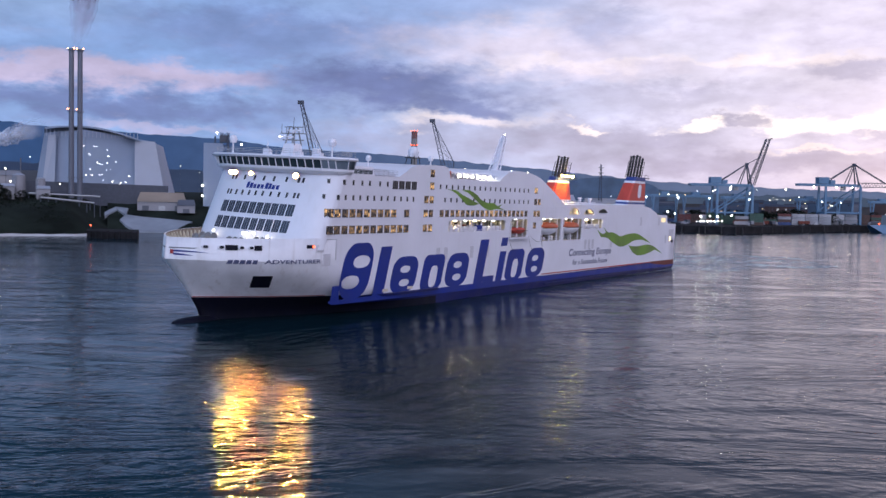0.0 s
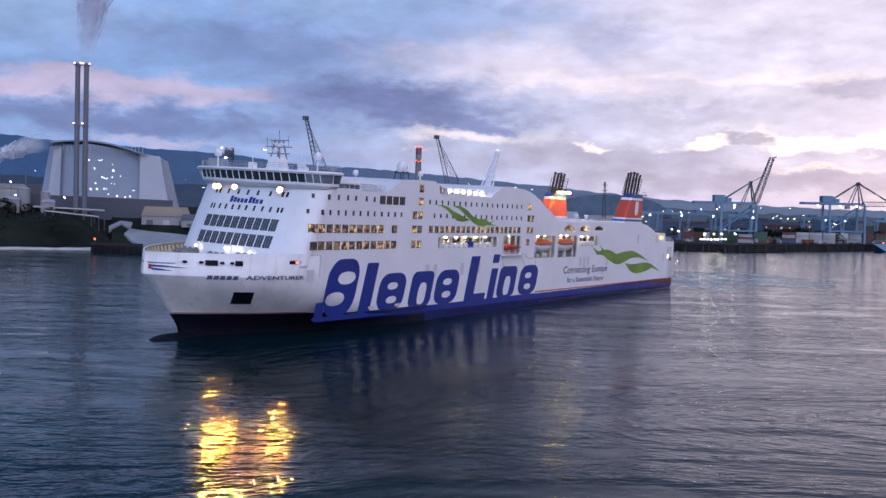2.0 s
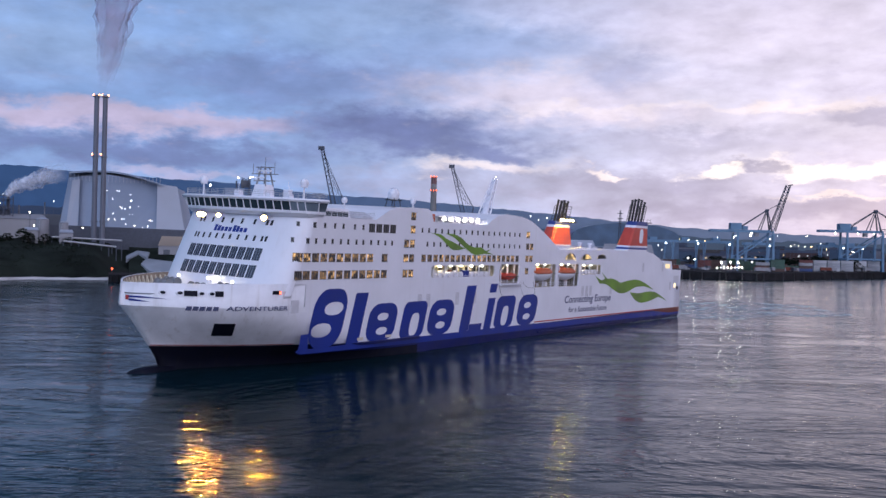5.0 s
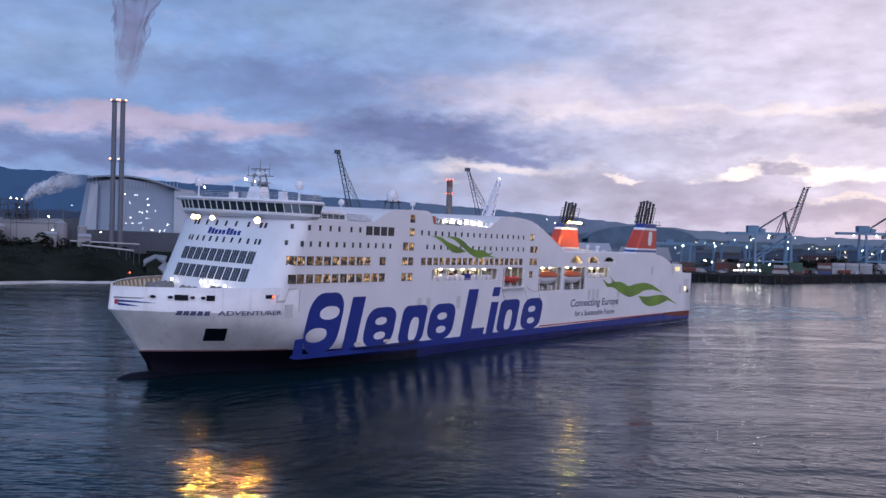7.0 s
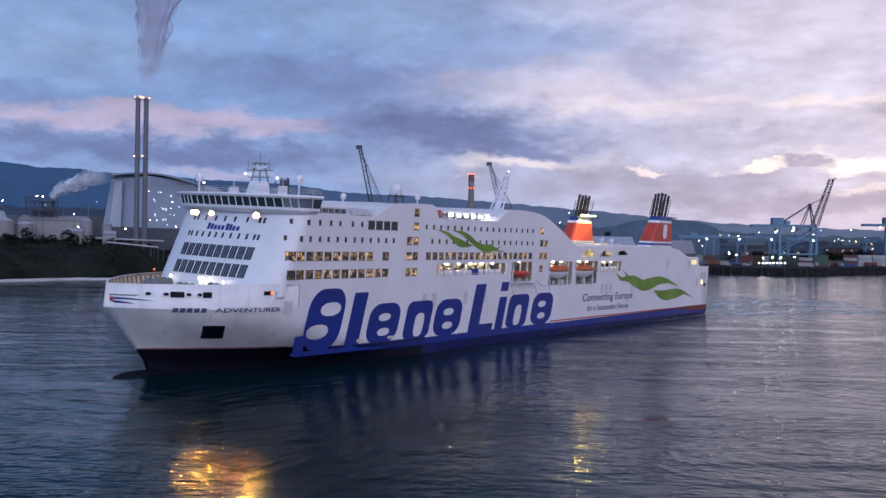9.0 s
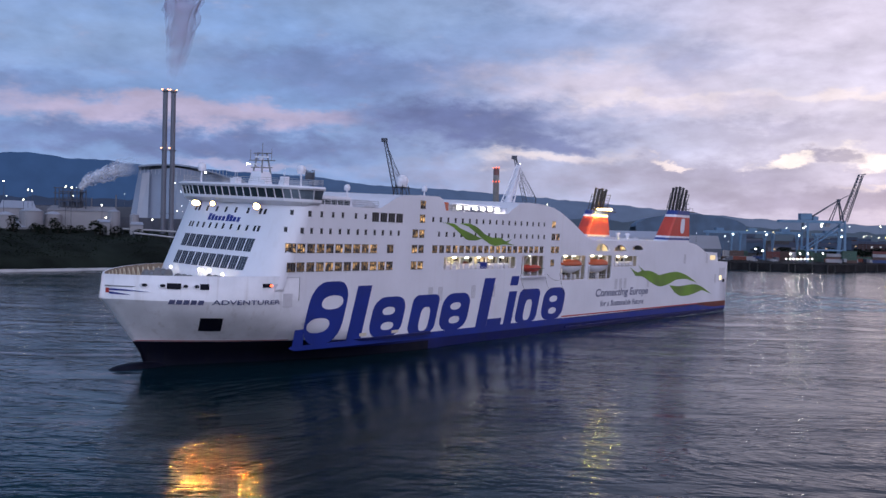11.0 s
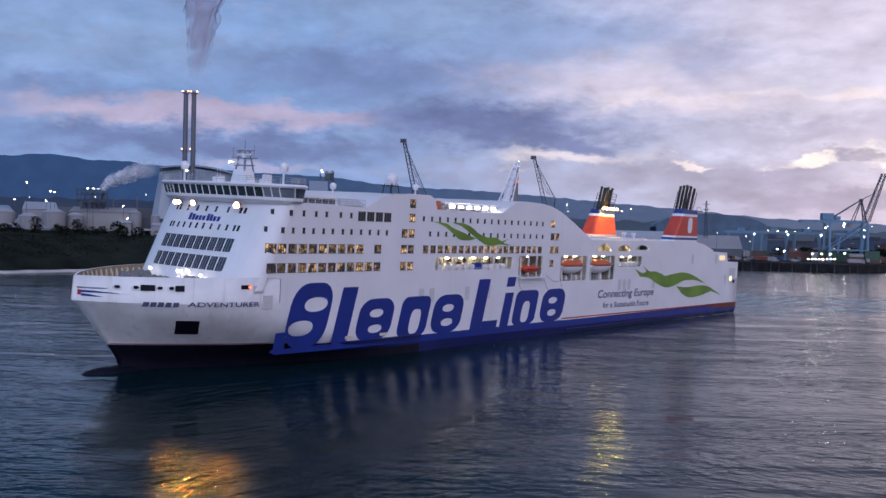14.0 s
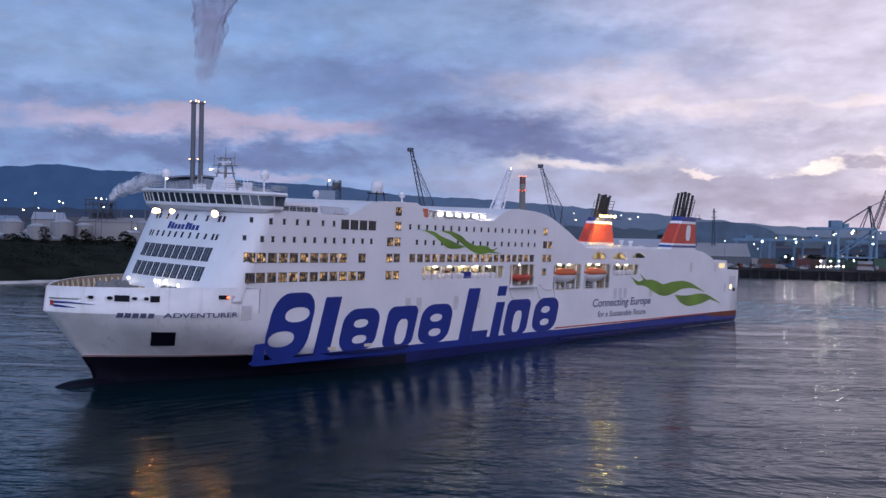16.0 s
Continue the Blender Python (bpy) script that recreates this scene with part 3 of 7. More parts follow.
def wrap(bm, x0, x1, z0, z1, out, n=24, side=1, thick=0.05):
    """A thin band that follows the hull."""
    prev = None
    for i in range(n + 1):
        x = x0 + (x1 - x0) * i / n
        ring_ = [bm.verts.new((x, side * (half(x, z) + o), z)) for z, o in ((z0, out), (z1, out), (z1, out - thick), (z0, out - thick))]
        if prev:
            for j in range(4):
                bm.faces.new((prev[j], ring_[j], ring_[(j + 1) % 4], prev[(j + 1) % 4]))
        else:
            bm.faces.new(ring_)
        prev = ring_
    bm.faces.new(prev[::-1])


for s in (1, -1):
    bm = bmesh.new()
    wrap(bm, 79, 99.6, 3.02, 3.16, 0.05, 30, s)
    part("waterline_stripe", bm, M["red"], hull, "thin red stripe along the bow")
    bm = bmesh.new()
    wrap(bm, 79, 99.8, 3.18, 3.36, 0.05, 30, s)
    part("waterline_stripe", bm, M["white"], hull)
    part("side_stripe", plate([[(-3.2, 2.66), (-3.2, 2.95), (-84, 2.62), (-84, 2.32)]], s * (BEAM - 0.02), 0.05, s), M["red"], hull, "thin red stripe along the stern quarter")
    part("stern_fender", plate([[(-83, 2.0), (-82.5, 2.66), (-104.8, 2.52), (-104.9, 1.0), (-96, 1.0)]], s * (BEAM - 0.02), 0.09, s), M["rust"], hull, "rust-red plating low on the stern")
    bm = bmesh.new()
    wrap(bm, 46, 72, 2.2, 2.7, 0.55, 6, s, 0.6)
    part("rubbing_strake", bm, M["navy"], hull)
    bm = bmesh.new()
    wrap(bm, -104, -5, 0.1, 0.45, 0.25, 4, s, 0.3)
    part("rubbing_strake", bm, M["navy"], hull)

# bulbous bow breaking the surface
bm = bmesh.new()
ball(bm, (0, 0, 0), 1.0, 20, 12)
for v in bm.verts:
    v.co = Vector((98.2 + math.copysign(abs(v.co.x) ** 0.8, v.co.x) * 5.6, v.co.y * 2.0, -1.5 + v.co.z * 1.15))
part("bulbous_bow", bm, M["boot"], hull, "dark bulbous bow just breaking the water")

# bow bulwark with its inner skin and stays
for s in (1, -1):
    bm = bmesh.new()
    prev = None
    for i in range(33):
        x = 80 + 25.8 * (1 - (1 - i / 32) ** 1.6)
        y = half(x, 9.7) * s
        top = bulwark_top(x)
        yt = y * (1 - 0.015 * min(1.0, (x - 80) / 12))
        q = [bm.verts.new(p) for p in ((x, y, 9.7), (x - 0.3 * (i / 32), yt, top), (x - 0.3 - 0.3 * (i / 32), yt * 0.975, top), (x - 0.35, y * 0.97, 9.7))]
        if prev:
            for j in range(3):
                f = bm.faces.new((prev[j], q[j], q[j + 1], prev[j + 1]))
                f.smooth = True
                f.material_index = 1 if j == 2 else 0
        prev = q
    part("bow_bulwark", bm, [M["bow_white"], M["ochre"]], ferry, "white bow bulwark with fairleads")
    for i in range(1, 15):
        x = 85 + i * 1.3
        y = half(x, 9.7) * s
        if abs(y) > 5.0:
            bm = bmesh.new()
            hexa(bm, [(x, y * 0.91, 11.7), (x + 0.14, y * 0.91, 11.7), (x + 0.14, y * 0.91 - 0.9 * s, 11.7), (x, y * 0.91 - 0.9 * s, 11.7)],
                 [(x, y * 0.91, 13.2), (x + 0.14, y * 0.91, 13.2), (x + 0.14, y * 0.91 - 0.15 * s, 13.2), (x, y * 0.91 - 0.15 * s, 13.2)])
            part("bulwark_stay", bm, M["cream"], ferry)
bm = bmesh.new()
pts = [(80 + 25.2 * (1 - (1 - i / 24) ** 1.6)) for i in range(25)]
edge = [(x, half(x, 9.7) * 0.96) for x in pts]
hexa(bm, [(x, y, 11.5) for x, y in edge] + [(x, -y, 11.5) for x, y in edge[::-1][1:]], [(x, y, 11.7) for x, y in edge] + [(x, -y, 11.7) for x, y in edge[::-1][1:]])
part("forecastle_deck", bm, M["grey"], ferry)
for x, y in ((94, 4), (94, -4), (90, 6.5), (90, -6.5)):
    bm = bmesh.new()
    tube(bm, (x, y - 1.3, 12.5), (x, y + 1.3, 12.5), 0.55, n=12)
    for dy_ in (-1.4, 0, 1.4):
        tube(bm, (x, y + dy_ - 0.07, 12.5), (x, y + dy_ + 0.07, 12.5), 0.85, n=12)
    box(bm, x - 0.8, x + 0.8, y - 1.6, y + 1.6, 11.7, 12.1)
    part("mooring_winch", bm, M["grey"], ferry)


def skin(name, x, z, w, h, mat, out=0.06, label="", lean=0.0, sd=1):
    """A patch on the bow shell that follows its curve."""
    bm = bmesh.new()
    n = 6
    rows_ = []
    for i in range(n + 1):
        xx = x + w * (i / n - 0.5)
        line = []
        for zz in (z - h / 2, z + h / 2):
            xz = xx + lean * (zz - z)
            yy = half(xz, min(zz, 9.7)) * (1 - 0.015 * min(1.0, max(0.0, xz - 80) / 12) * max(0.0, zz - 9.7) / 4)
            line.append(((xz, sd * (yy + out), zz), (xz, sd * (yy - 0.1), zz)))
        rows_.append(line)
    vs = [[[bm.verts.new(p) for p in c] for c in line] for line in rows_]
    for a, b in zip(vs, vs[1:]):
        bm.faces.new((a[0][0], b[0][0], b[1][0], a[1][0]))
        bm.faces.new((a[1][0], b[1][0], b[1][1], a[1][1]))
        bm.faces.new((a[0][0], a[0][1], b[0][1], b[0][0]))
    for e in (vs[0], vs[-1]):
        bm.faces.new((e[0][0], e[1][0], e[1][1], e[0][1]))
    return part(name, bm, mat, hull, label)


def shell(x, z):
    """Half breadth anywhere on the bow, bulwark included."""
    return half(x, min(z, 9.7)) * (1 - 0.015 * min(1.0, max(0.0, x - 80) / 12) * max(0.0, z - 9.7) / 4)


def decal(name, loop, mat, out=0.06, label="", parent=None):
    """A thin plate of that outline in x and z, wrapped on the bow."""
    bm = bmesh.new()
    pts_ = []
    for (xa, za), (xb, zb) in zip(loop, loop[1:] + loop[:1]):
        n = max(1, int(math.hypot(xb - xa, zb - za) / 0.45))
        pts_ += [(xa + (xb - xa) * i / n, za + (zb - za) * i / n) for i in range(n)]
    vs = [bm.verts.new((x_, 0, z_)) for x_, z_ in pts_]
    es = [bm.edges.new((vs[i], vs[(i + 1) % len(vs)])) for i in range(len(vs))]
    bmesh.ops.triangle_fill(bm, use_beauty=True, edges=es)
    ext = bmesh.ops.extrude_face_region(bm, geom=list(bm.faces))
    top_ = {v for v in ext["geom"] if isinstance(v, bmesh.types.BMVert)}
    for v in bm.verts:
        v.co.y = shell(v.co.x, v.co.z) + (out if v in top_ else -0.05)
    return part(name, bm, mat, parent or hull, label)


def round_(x, z, rx, rz, n=16):
    return [(x + rx * math.cos(a), z + rz * math.sin(a)) for a in span(0, 6.2832, n)[:-1]]


# dark plates on the shell stand for the shade inside these openings
skin("anchor_pocket", 92.45, 6.0, 2.75, 2.2, M["boot"], 0.22, "dark anchor pocket in the bow", 0.53)
for x in (101.8, 99.95, 97.4, 96.1):
    rim = decal("fairlead", round_(x, 11.95, 0.42, 0.36), M["bow_white"], 0.16, "round fairlead with a pale rim")
    decal("fairlead_hole", round_(x, 11.95, 0.29, 0.24), M["boot"], 0.20, parent=rim)
for x, w in ((98.65, 0.75), (95.05, 0.52)):
    decal("mooring_port", [(x - w, 11.5), (x + w, 11.5), (x + w, 12.35), (x - w, 12.35)], M["boot"], 0.09, "dark rectangular mooring port")
skin("side_hatch", 86.0, 12.2, 1.5, 0.6, M["boot"], 0.06)
skin("side_lamp", 85.4, 12.2, 0.35, 0.35, M["redlamp"], 0.14, "small red lamp")
skin("pilot_door", 83.95, 11.85, 1.7, 1.15, M["panel"], 0.10, "pale grey louvred panel")
skin("shell_door", 82.2, 9.85, 1.7, 2.1, M["panel"], 0.10, "pale grey shell door")
decal("bow_flash", [(104.9, 11.25), (103.8, 11.22), (101.2, 10.95), (103.7, 10.98), (104.9, 10.95)], M["letter"], 0.07, "tapered blue flash on the bow")
decal("bow_flash", [(104.9, 10.78), (104.1, 10.66), (103.0, 10.42), (104.1, 10.40), (104.9, 10.45)], M["letter"], 0.07)
skin("bow_emblem", 105.05, 10.95, 0.22, 0.7, M["red"], 0.06, "small red emblem on the bow")

# side walls with their openings
ROOF = [(82.55, 13.5), (77.43, 25.0), (61.5, 25.0), (59.3, 26.0), (57.3, 27.0), (54.8, 27.5), (50.1, 27.8), (44.8, 27.8), (43.4, 27.2), (42.6, 25.3), (21.5, 25.3), (19.6, 26.4), (17.1, 27.5),
        (13.4, 28.0), (9.6, 27.9), (6.0, 27.7), (3.1, 27.3), (0.2, 26.6), (-2.6, 25.6), (-7.3, 23.7), (-11.0, 22.0), (-14.8, 20.3), (-50, 20.5), (-72.5, 20.5), (-79, 19.8), (-85.2, 18.2), (-88.5, 16.4), (-92, 14.7), (-105, 14.6)]
OPEN = [(17.1, 42.4, 14.1, 16.5), (5.8, 14.9, 12.4, 16.7), (-13.3, -1.6, 11.1, 16.7), (-26.6, -14.5, 11.0, 16.7), (-40.8, -27.7, 13.9, 16.5)]
ARCH = [(-24.5, -17.9, 17.8, 19.5), (-34.3, -27.5, 17.8, 19.3), (-44.0, -37.4, 18.1, 19.3)]


def rect(x0, x1, z0, z1):
    r = min(0.35, (z1 - z0) * 0.15)
    return [(x0 + r, z0), (x1 - r, z0), (x1, z0 + r), (x1, z1 - r), (x1 - r, z1), (x0 + r, z1), (x0, z1 - r), (x0, z0 + r)]


def arch(x0, x1, z0, z1):
    return [(x1, z0)] + [((x0 + x1) / 2 + (x1 - x0) / 2 * math.cos(a), z0 + (z1 - z0) * math.sin(a)) for a in span(0.25, math.pi - 0.25, 10)] + [(x0, z0)]


for s in (1, -1):
    loops = [[(-105, 9.7), (79.8, 9.7), (79.8, 13.4)] + ROOF] + [rect(*o) for o in OPEN] + [arch(*o) for o in ARCH]
    bm = plate(loops, s * BEAM, 0.35, -s)
    part("side_wall", bm, M["white"], ferry, "white steel side of the superstructure")
bm = bmesh.new()
for (xa, za), (xb, zb) in zip(ROOF[1:], ROOF[2:]):
    bm.faces.new([bm.verts.new(p) for p in ((xa, -14.4, za - 0.06), (xa, 14.4, za - 0.06), (xb, 14.4, zb - 0.06), (xb, -14.4, zb - 0.06))])
part("weather_deck", bm, M["white"], ferry)
bm = bmesh.new()
box(bm, -105.1, -104.8, -14.4, 14.4, 9.5, 14.55)
part("transom", bm, M["white"], ferry)

# promenade behind the openings: floor, inner wall, ceiling
for s in (1, -1):
    for (x0, x1, z0, z1), depth in zip(OPEN, (3.2, 4.5, 5.0, 5.0, 3.6)):
        bm = bmesh.new()
        ya, yb = s * (BEAM - depth), s * (BEAM - 0.36)
        for p in (((x0 - 1.5, ya, z0), (x1 + 1.5, ya, z0), (x1 + 1.5, yb, z0), (x0 - 1.5, yb, z0)), ((x0 - 1.5, ya, z1 + 0.2), (x1 + 1.5, ya, z1 + 0.2), (x1 + 1.5, yb, z1 + 0.2), (x0 - 1.5, yb, z1 + 0.2)),
                  ((x0 - 1.5, ya, z0), (x1 + 1.5, ya, z0), (x1 + 1.5, ya, z1 + 0.2), (x0 - 1.5, ya, z1 + 0.2)),
                  ((x0 - 1.5, ya, z0), (x0 - 1.5, yb, z0), (x0 - 1.5, yb, z1 + 0.2), (x0 - 1.5, ya, z1 + 0.2)), ((x1 + 1.5, ya, z0), (x1 + 1.5, yb, z0), (x1 + 1.5, yb, z1 + 0.2), (x1 + 1.5, ya, z1 + 0.2))):
            bm.faces.new([bm.verts.new(c) for c in p])
        part("promenade", bm, M["lining"], ferry, "lit cream promenade recess")
        if s == 1:
            for k in range(max(2, round((x1 - x0) / 2.6))):
                x = x0 + 1.0 + k * 2.6
                if x > x1 - 0.8:
                    break
                bm = bmesh.new()
                if k % 2:
                    box(bm, x, x + 1.0, ya - 0.05, ya + 0.06, z0 + 0.1, z0 + 2.1)
                    part("promenade_door", bm, M["grey"], ferry)
                else:
                    box(bm, x, x + 1.3, ya - 0.05, ya + 0.05, z0 + 0.9, z0 + 1.9)
                    part("promenade_window", bm, M["glass"], ferry)
            for x in span(x0 + 1.5, x1 - 1.5, max(1, round((x1 - x0) / 5.5))):
                bm = bmesh.new()
                box(bm, x - 0.12, x + 0.12, yb - 0.35, yb - 0.1, z0, z1 + 0.2)
                part("deck_pillar", bm, M["white"], ferry)
            bits = random.Random(int(x0 * 10) + 900)
            for k in range(round((x1 - x0) / 1.3)):
                x, w_, y_ = bits.uniform(x0, x1 - 1.0), bits.uniform(0.25, 1.1), yb - bits.uniform(1.2, depth - 1.0)
                bm = bmesh.new()
                if k % 3 == 0:
                    tube(bm, (x, y_, z0), (x, y_, z1 + 0.2), 0.07 + 0.05 * (k % 2), n=6)
                    part("deck_pipe", bm, M["black"], ferry)
                else:
                    h_ = bits.uniform(0.5, 1.5)
                    box(bm, x, x + w_, y_ - 0.4, y_ + 0.4, z0, z0 + h_)
                    box(bm, x + 0.08, x + w_ - 0.08, y_ - 0.3, y_ + 0.3, z0 + h_, z0 + h_ + 0.12)
                    part("deck_locker", bm, (M["black"], M["grey"], M["white"], M["rust"])[bits.randrange(4)], ferry)
            bm = bmesh.new()
            for h in ((0.55, 1.05) if x0 < 0 else (0.3,)):
                tube(bm, (x0, yb + 0.1, z0 + h), (x1, yb + 0.1, z0 + h), 0.035, n=4)
            part("promenade_rail", bm, M["white"], ferry)
            n = max(2, round((x1 - x0) / 4.6))
            for i in range(n):
                x = x0 + (x1 - x0) * (i + 0.5) / n
                bm = bmesh.new()
                box(bm, x - 0.32, x + 0.32, yb - s * 1.9 - 0.15, yb - s * 1.9 + 0.15, z1 - 0.36, z1 - 0.14)
                box(bm, x - 0.05, x + 0.05, yb - s * 1.9 - 0.05, yb - s * 1.9 + 0.05, z1 - 0.15, z1 + 0.2)
                part("deck_lamp", bm, M["warm"] if i % 3 else M["cool"], ferry, "glowing promenade lamp")
    for x0, x1, z0, z1 in ARCH:
        bm = bmesh.new()
        ya, yb = s * (BEAM - 3.0), s * (BEAM - 0.36)
        for p in (((x0 - 1, ya, z0 - 0.2), (x1 + 1, ya, z0 - 0.2), (x1 + 1, yb, z0 - 0.2), (x0 - 1, yb, z0 - 0.2)), ((x0 - 1, ya, z0 - 0.2), (x1 + 1, ya, z0 - 0.2), (x1 + 1, ya, z1 + 0.3), (x0 - 1, ya, z1 + 0.3)),
                  ((x0 - 1, ya, z1 + 0.3), (x1 + 1, ya, z1 + 0.3), (x1 + 1, yb, z1 + 0.3), (x0 - 1, yb, z1 + 0.3))):
            bm.faces.new([bm.verts.new(c) for c in p])
        part("gallery", bm, M["cream"], ferry)
        if s == 1:
            bm = bmesh.new()
            box(bm, (x0 + x1) / 2 - 0.8, (x0 + x1) / 2 + 0.8, ya + 0.9, ya + 1.4, z1 + 0.1, z1 + 0.25)
            part("deck_lamp", bm, M["warm"], ferry)

# front of the superstructure
def front(y, z):
    return 80.55 - 0.45 * (z - 18.05) + 4.5 * max(0.0, 1 - (abs(y) / BEAM) ** 3.2) ** 0.5


bm = bmesh.new()
ys = [BEAM * math.sin(a) for a in span(-math.pi / 2, math.pi / 2, 36)]
prev = None
for z in span(11.6, 25.6, 12):
    line = [bm.verts.new((front(y, z), y, z)) for y in ys]
    if prev:
        for i in range(len(ys) - 1):
            bm.faces.new((prev[i], prev[i + 1], line[i + 1], line[i])).smooth = True
    prev = line
part("front_wall", bm, M["white"], ferry, "raked white front below the bridge")


def on_front(name, y, z, w, h, mat, out=0.05, label="", parent=None):
    bm = bmesh.new()
    vs = []
    for yy in (y - w / 2, y + w / 2):
        for zz in (z - h / 2, z + h / 2):
            x = front(yy, zz)
            vs.append((bm.verts.new((x + out, yy, zz)), bm.verts.new((x - 0.1, yy, zz))))
    a, b, c, d = vs
    bm.faces.new((a[0], c[0], d[0], b[0]))
    for p, q in ((a, b), (b, d), (d, c), (c, a)):
        bm.faces.new((p[0], q[0], q[1], p[1]))
    return part(name, bm, mat, parent or ferry, label)


M["bar"] = paint("pale_glazing_bar", (0.20, 0.21, 0.26), 0.5, vary=0.1)
for z, y0, y1, h in ((18.07, -8.75, 8.75, 2.05), (15.2, -8.9, 8.75, 2.1)):
    for i in range(10):
        y = y0 + (y1 - y0) * (i + 0.5) / 10
        w = on_front("front_window", y, z, 1.48, h, M["paneout"], 0.05, "tall dark front lounge window")
        for k in (-0.25, 0.25):
            on_front("mullion", y + k, z, 0.06, h, M["bar"], 0.09, parent=w)
for y in (-8.4, -7.6, -6.1, -4.5, -2.8, -1.2, 0.5, 2.4, 4.3, 6.1, 7.7, 8.5):
    on_front("cabin_window", y, 20.7, 0.42, 0.9, M["glass"], 0.05)
for y in (-8.5, -7.5, -5.2, -2.7, -0.4, 2.0, 4.9, 7.6, 8.5):
    on_front("cabin_window", y, 23.45, 0.45, 0.9, M["glass"], 0.05)
# nine slanted bars stand for the small operator's mark
for i, (y, h) in enumerate(((-3.7, 1.1), (-2.85, 0.95), (-2.0, 0.75), (-1.1, 0.75), (-0.2, 0.75), (0.85, 1.1), (1.65, 1.0), (2.5, 0.75), (3.45, 0.75))):
    on_front("mark_bar", y, 21.55 + h / 2, 0.66, h, M["letter"], 0.04)

# navigation bridge
def ringpts(grow, back=72.5):
    g = grow
    return [(79.4 + g, -15.3 - g), (81.8 + g, -12.6), (83.3 + g, -8), (83.7 + g, 0), (83.3 + g, 8), (81.8 + g, 12.2), (80.2 + g, 14.2), (78.4 + g, 15.3 + g), (76.6, 15.3 + g), (76.2, 12.0), (back, 11.4), (back, -11.4), (76.2, -12.0), (76.6, -15.3 - g)]


bm = bmesh.new()
hexa(bm, [(x, y, 25.1) for x, y in ringpts(-0.9)], [(x, y, 25.75) for x, y in ringpts(0.0)])
hexa(bm, [(x, y, 25.752) for x, y in ringpts(0.0)], [(x, y, 26.2) for x, y in ringpts(0.05)])
bridge = part("bridge", bm, M["white"], ferry, "white navigation bridge with wide wings")
bm = bmesh.new()
hexa(bm, [(x, y, 27.65) for x, y in ringpts(0.75)], [(x, y, 27.95) for x, y in ringpts(0.95)])
hexa(bm, [(x, y, 27.952) for x, y in ringpts(0.95)], [(x, y, 28.25) for x, y in ringpts(0.6)])
part("bridge_roof", bm, M["white"], bridge)
bm = bmesh.new()
hexa(bm, [(x - 0.3, y * 0.97, 26.15) for x, y in ringpts(-0.2, 73.5)], [(x - 0.3, y * 0.97, 27.7) for x, y in ringpts(0.2, 73.5)])
part("wheelhouse", bm, M["black"], bridge)
lo, hi = ringpts(0.02), ringpts(0.5)
for k in range(8):
    (xa, ya), (xb, yb), (xc, yc), (xd, yd) = lo[k], lo[k + 1], hi[k + 1], hi[k]
    n = max(1, round(math.hypot(xb - xa, yb - ya) / 1.5))
    for i in range(n):
        u0, u1 = (i + 0.05) / n, (i + 0.95) / n
        a, b = Vector((xa, ya, 26.2)).lerp((xb, yb, 26.2), u0), Vector((xa, ya, 26.2)).lerp((xb, yb, 26.2), u1)
        d, c = Vector((xd, yd, 27.66)).lerp((xc, yc, 27.66), u0), Vector((xd, yd, 27.66)).lerp((xc, yc, 27.66), u1)
        bm = bmesh.new()
        inward = Vector((-0.06, 0, 0))
        hexa(bm, [a, b, c, d], [p + inward for p in (a, b, c, d)])
        part("bridge_pane", bm, M["wingglass"] if k in (0, 5, 6, 7) else M["bridgeglass"], bridge)
        bm = bmesh.new()
        tube(bm, Vector((xa, ya, 26.2)).lerp((xb, yb, 26.2), i / n), Vector((xd, yd, 27.66)).lerp((xc, yc, 27.66), i / n), 0.115, n=4)
        part("window_post", bm, M["white"], bridge)
bm = bmesh.new()
rail = ringpts(0.2)
for (xa, ya), (xb, yb) in zip(rail, rail[1:] + rail[:1]):
    for z in (28.7, 29.0, 29.3):
        tube(bm, (xa, ya, z), (xb, yb, z), 0.03, n=4)
    n = max(1, round(math.hypot(xb - xa, yb - ya) / 1.5))
    for i in range(n):
        p = Vector((xa, ya, 28.2)).lerp((xb, yb, 28.2), i / n)
        tube(bm, p, p + Vector((0, 0, 1.1)), 0.03, n=4)
part("roof_railing", bm, M["steel"], bridge)
bridge.location.z = -0.45


def dome(x, y, z0, z, r, legs=False):
    bm = bmesh.new()
    if legs:
        for a, b in ((1, 1), (1, -1), (-1, 1), (-1, -1)):
            tube(bm, (x + a * 1.1, y + b * 1.1, z0), (x + a * 0.8, y + b * 0.8, z - r * 0.7), 0.09, n=5)
        box(bm, x - 1.2, x + 1.2, y - 1.2, y + 1.2, z - r - 0.15, z - r + 0.02)
    else:
        tube(bm, (x, y, z0), (x, y, z - r * 0.8), 0.18, 0.14, 8)
    st = part("dome_mount", bm, M["black"] if legs else M["white"], ferry)
    bm = bmesh.new()
    ball(bm, (x, y, z), r, 18, 12, 1.05)
    tube(bm, (x, y, z - r * 0.95), (x, y, z - r * 0.2), r * 0.8, r * 0.98, 18)
    part("radome", bm, M["white"], st, "white satellite dome")


for d in ((77.5, -13.5, 27.6, 30.6, 0.75), (75.2, 9.0, 27.6, 30.6, 0.75), (64.0, 9.0, 26.5, 28.3, 0.55), (44.2, 10.5, 27.4, 29.2, 0.55)):
    dome(*d)
dome(51.3, 10.8, 27.4, 30.2, 1.12, True)

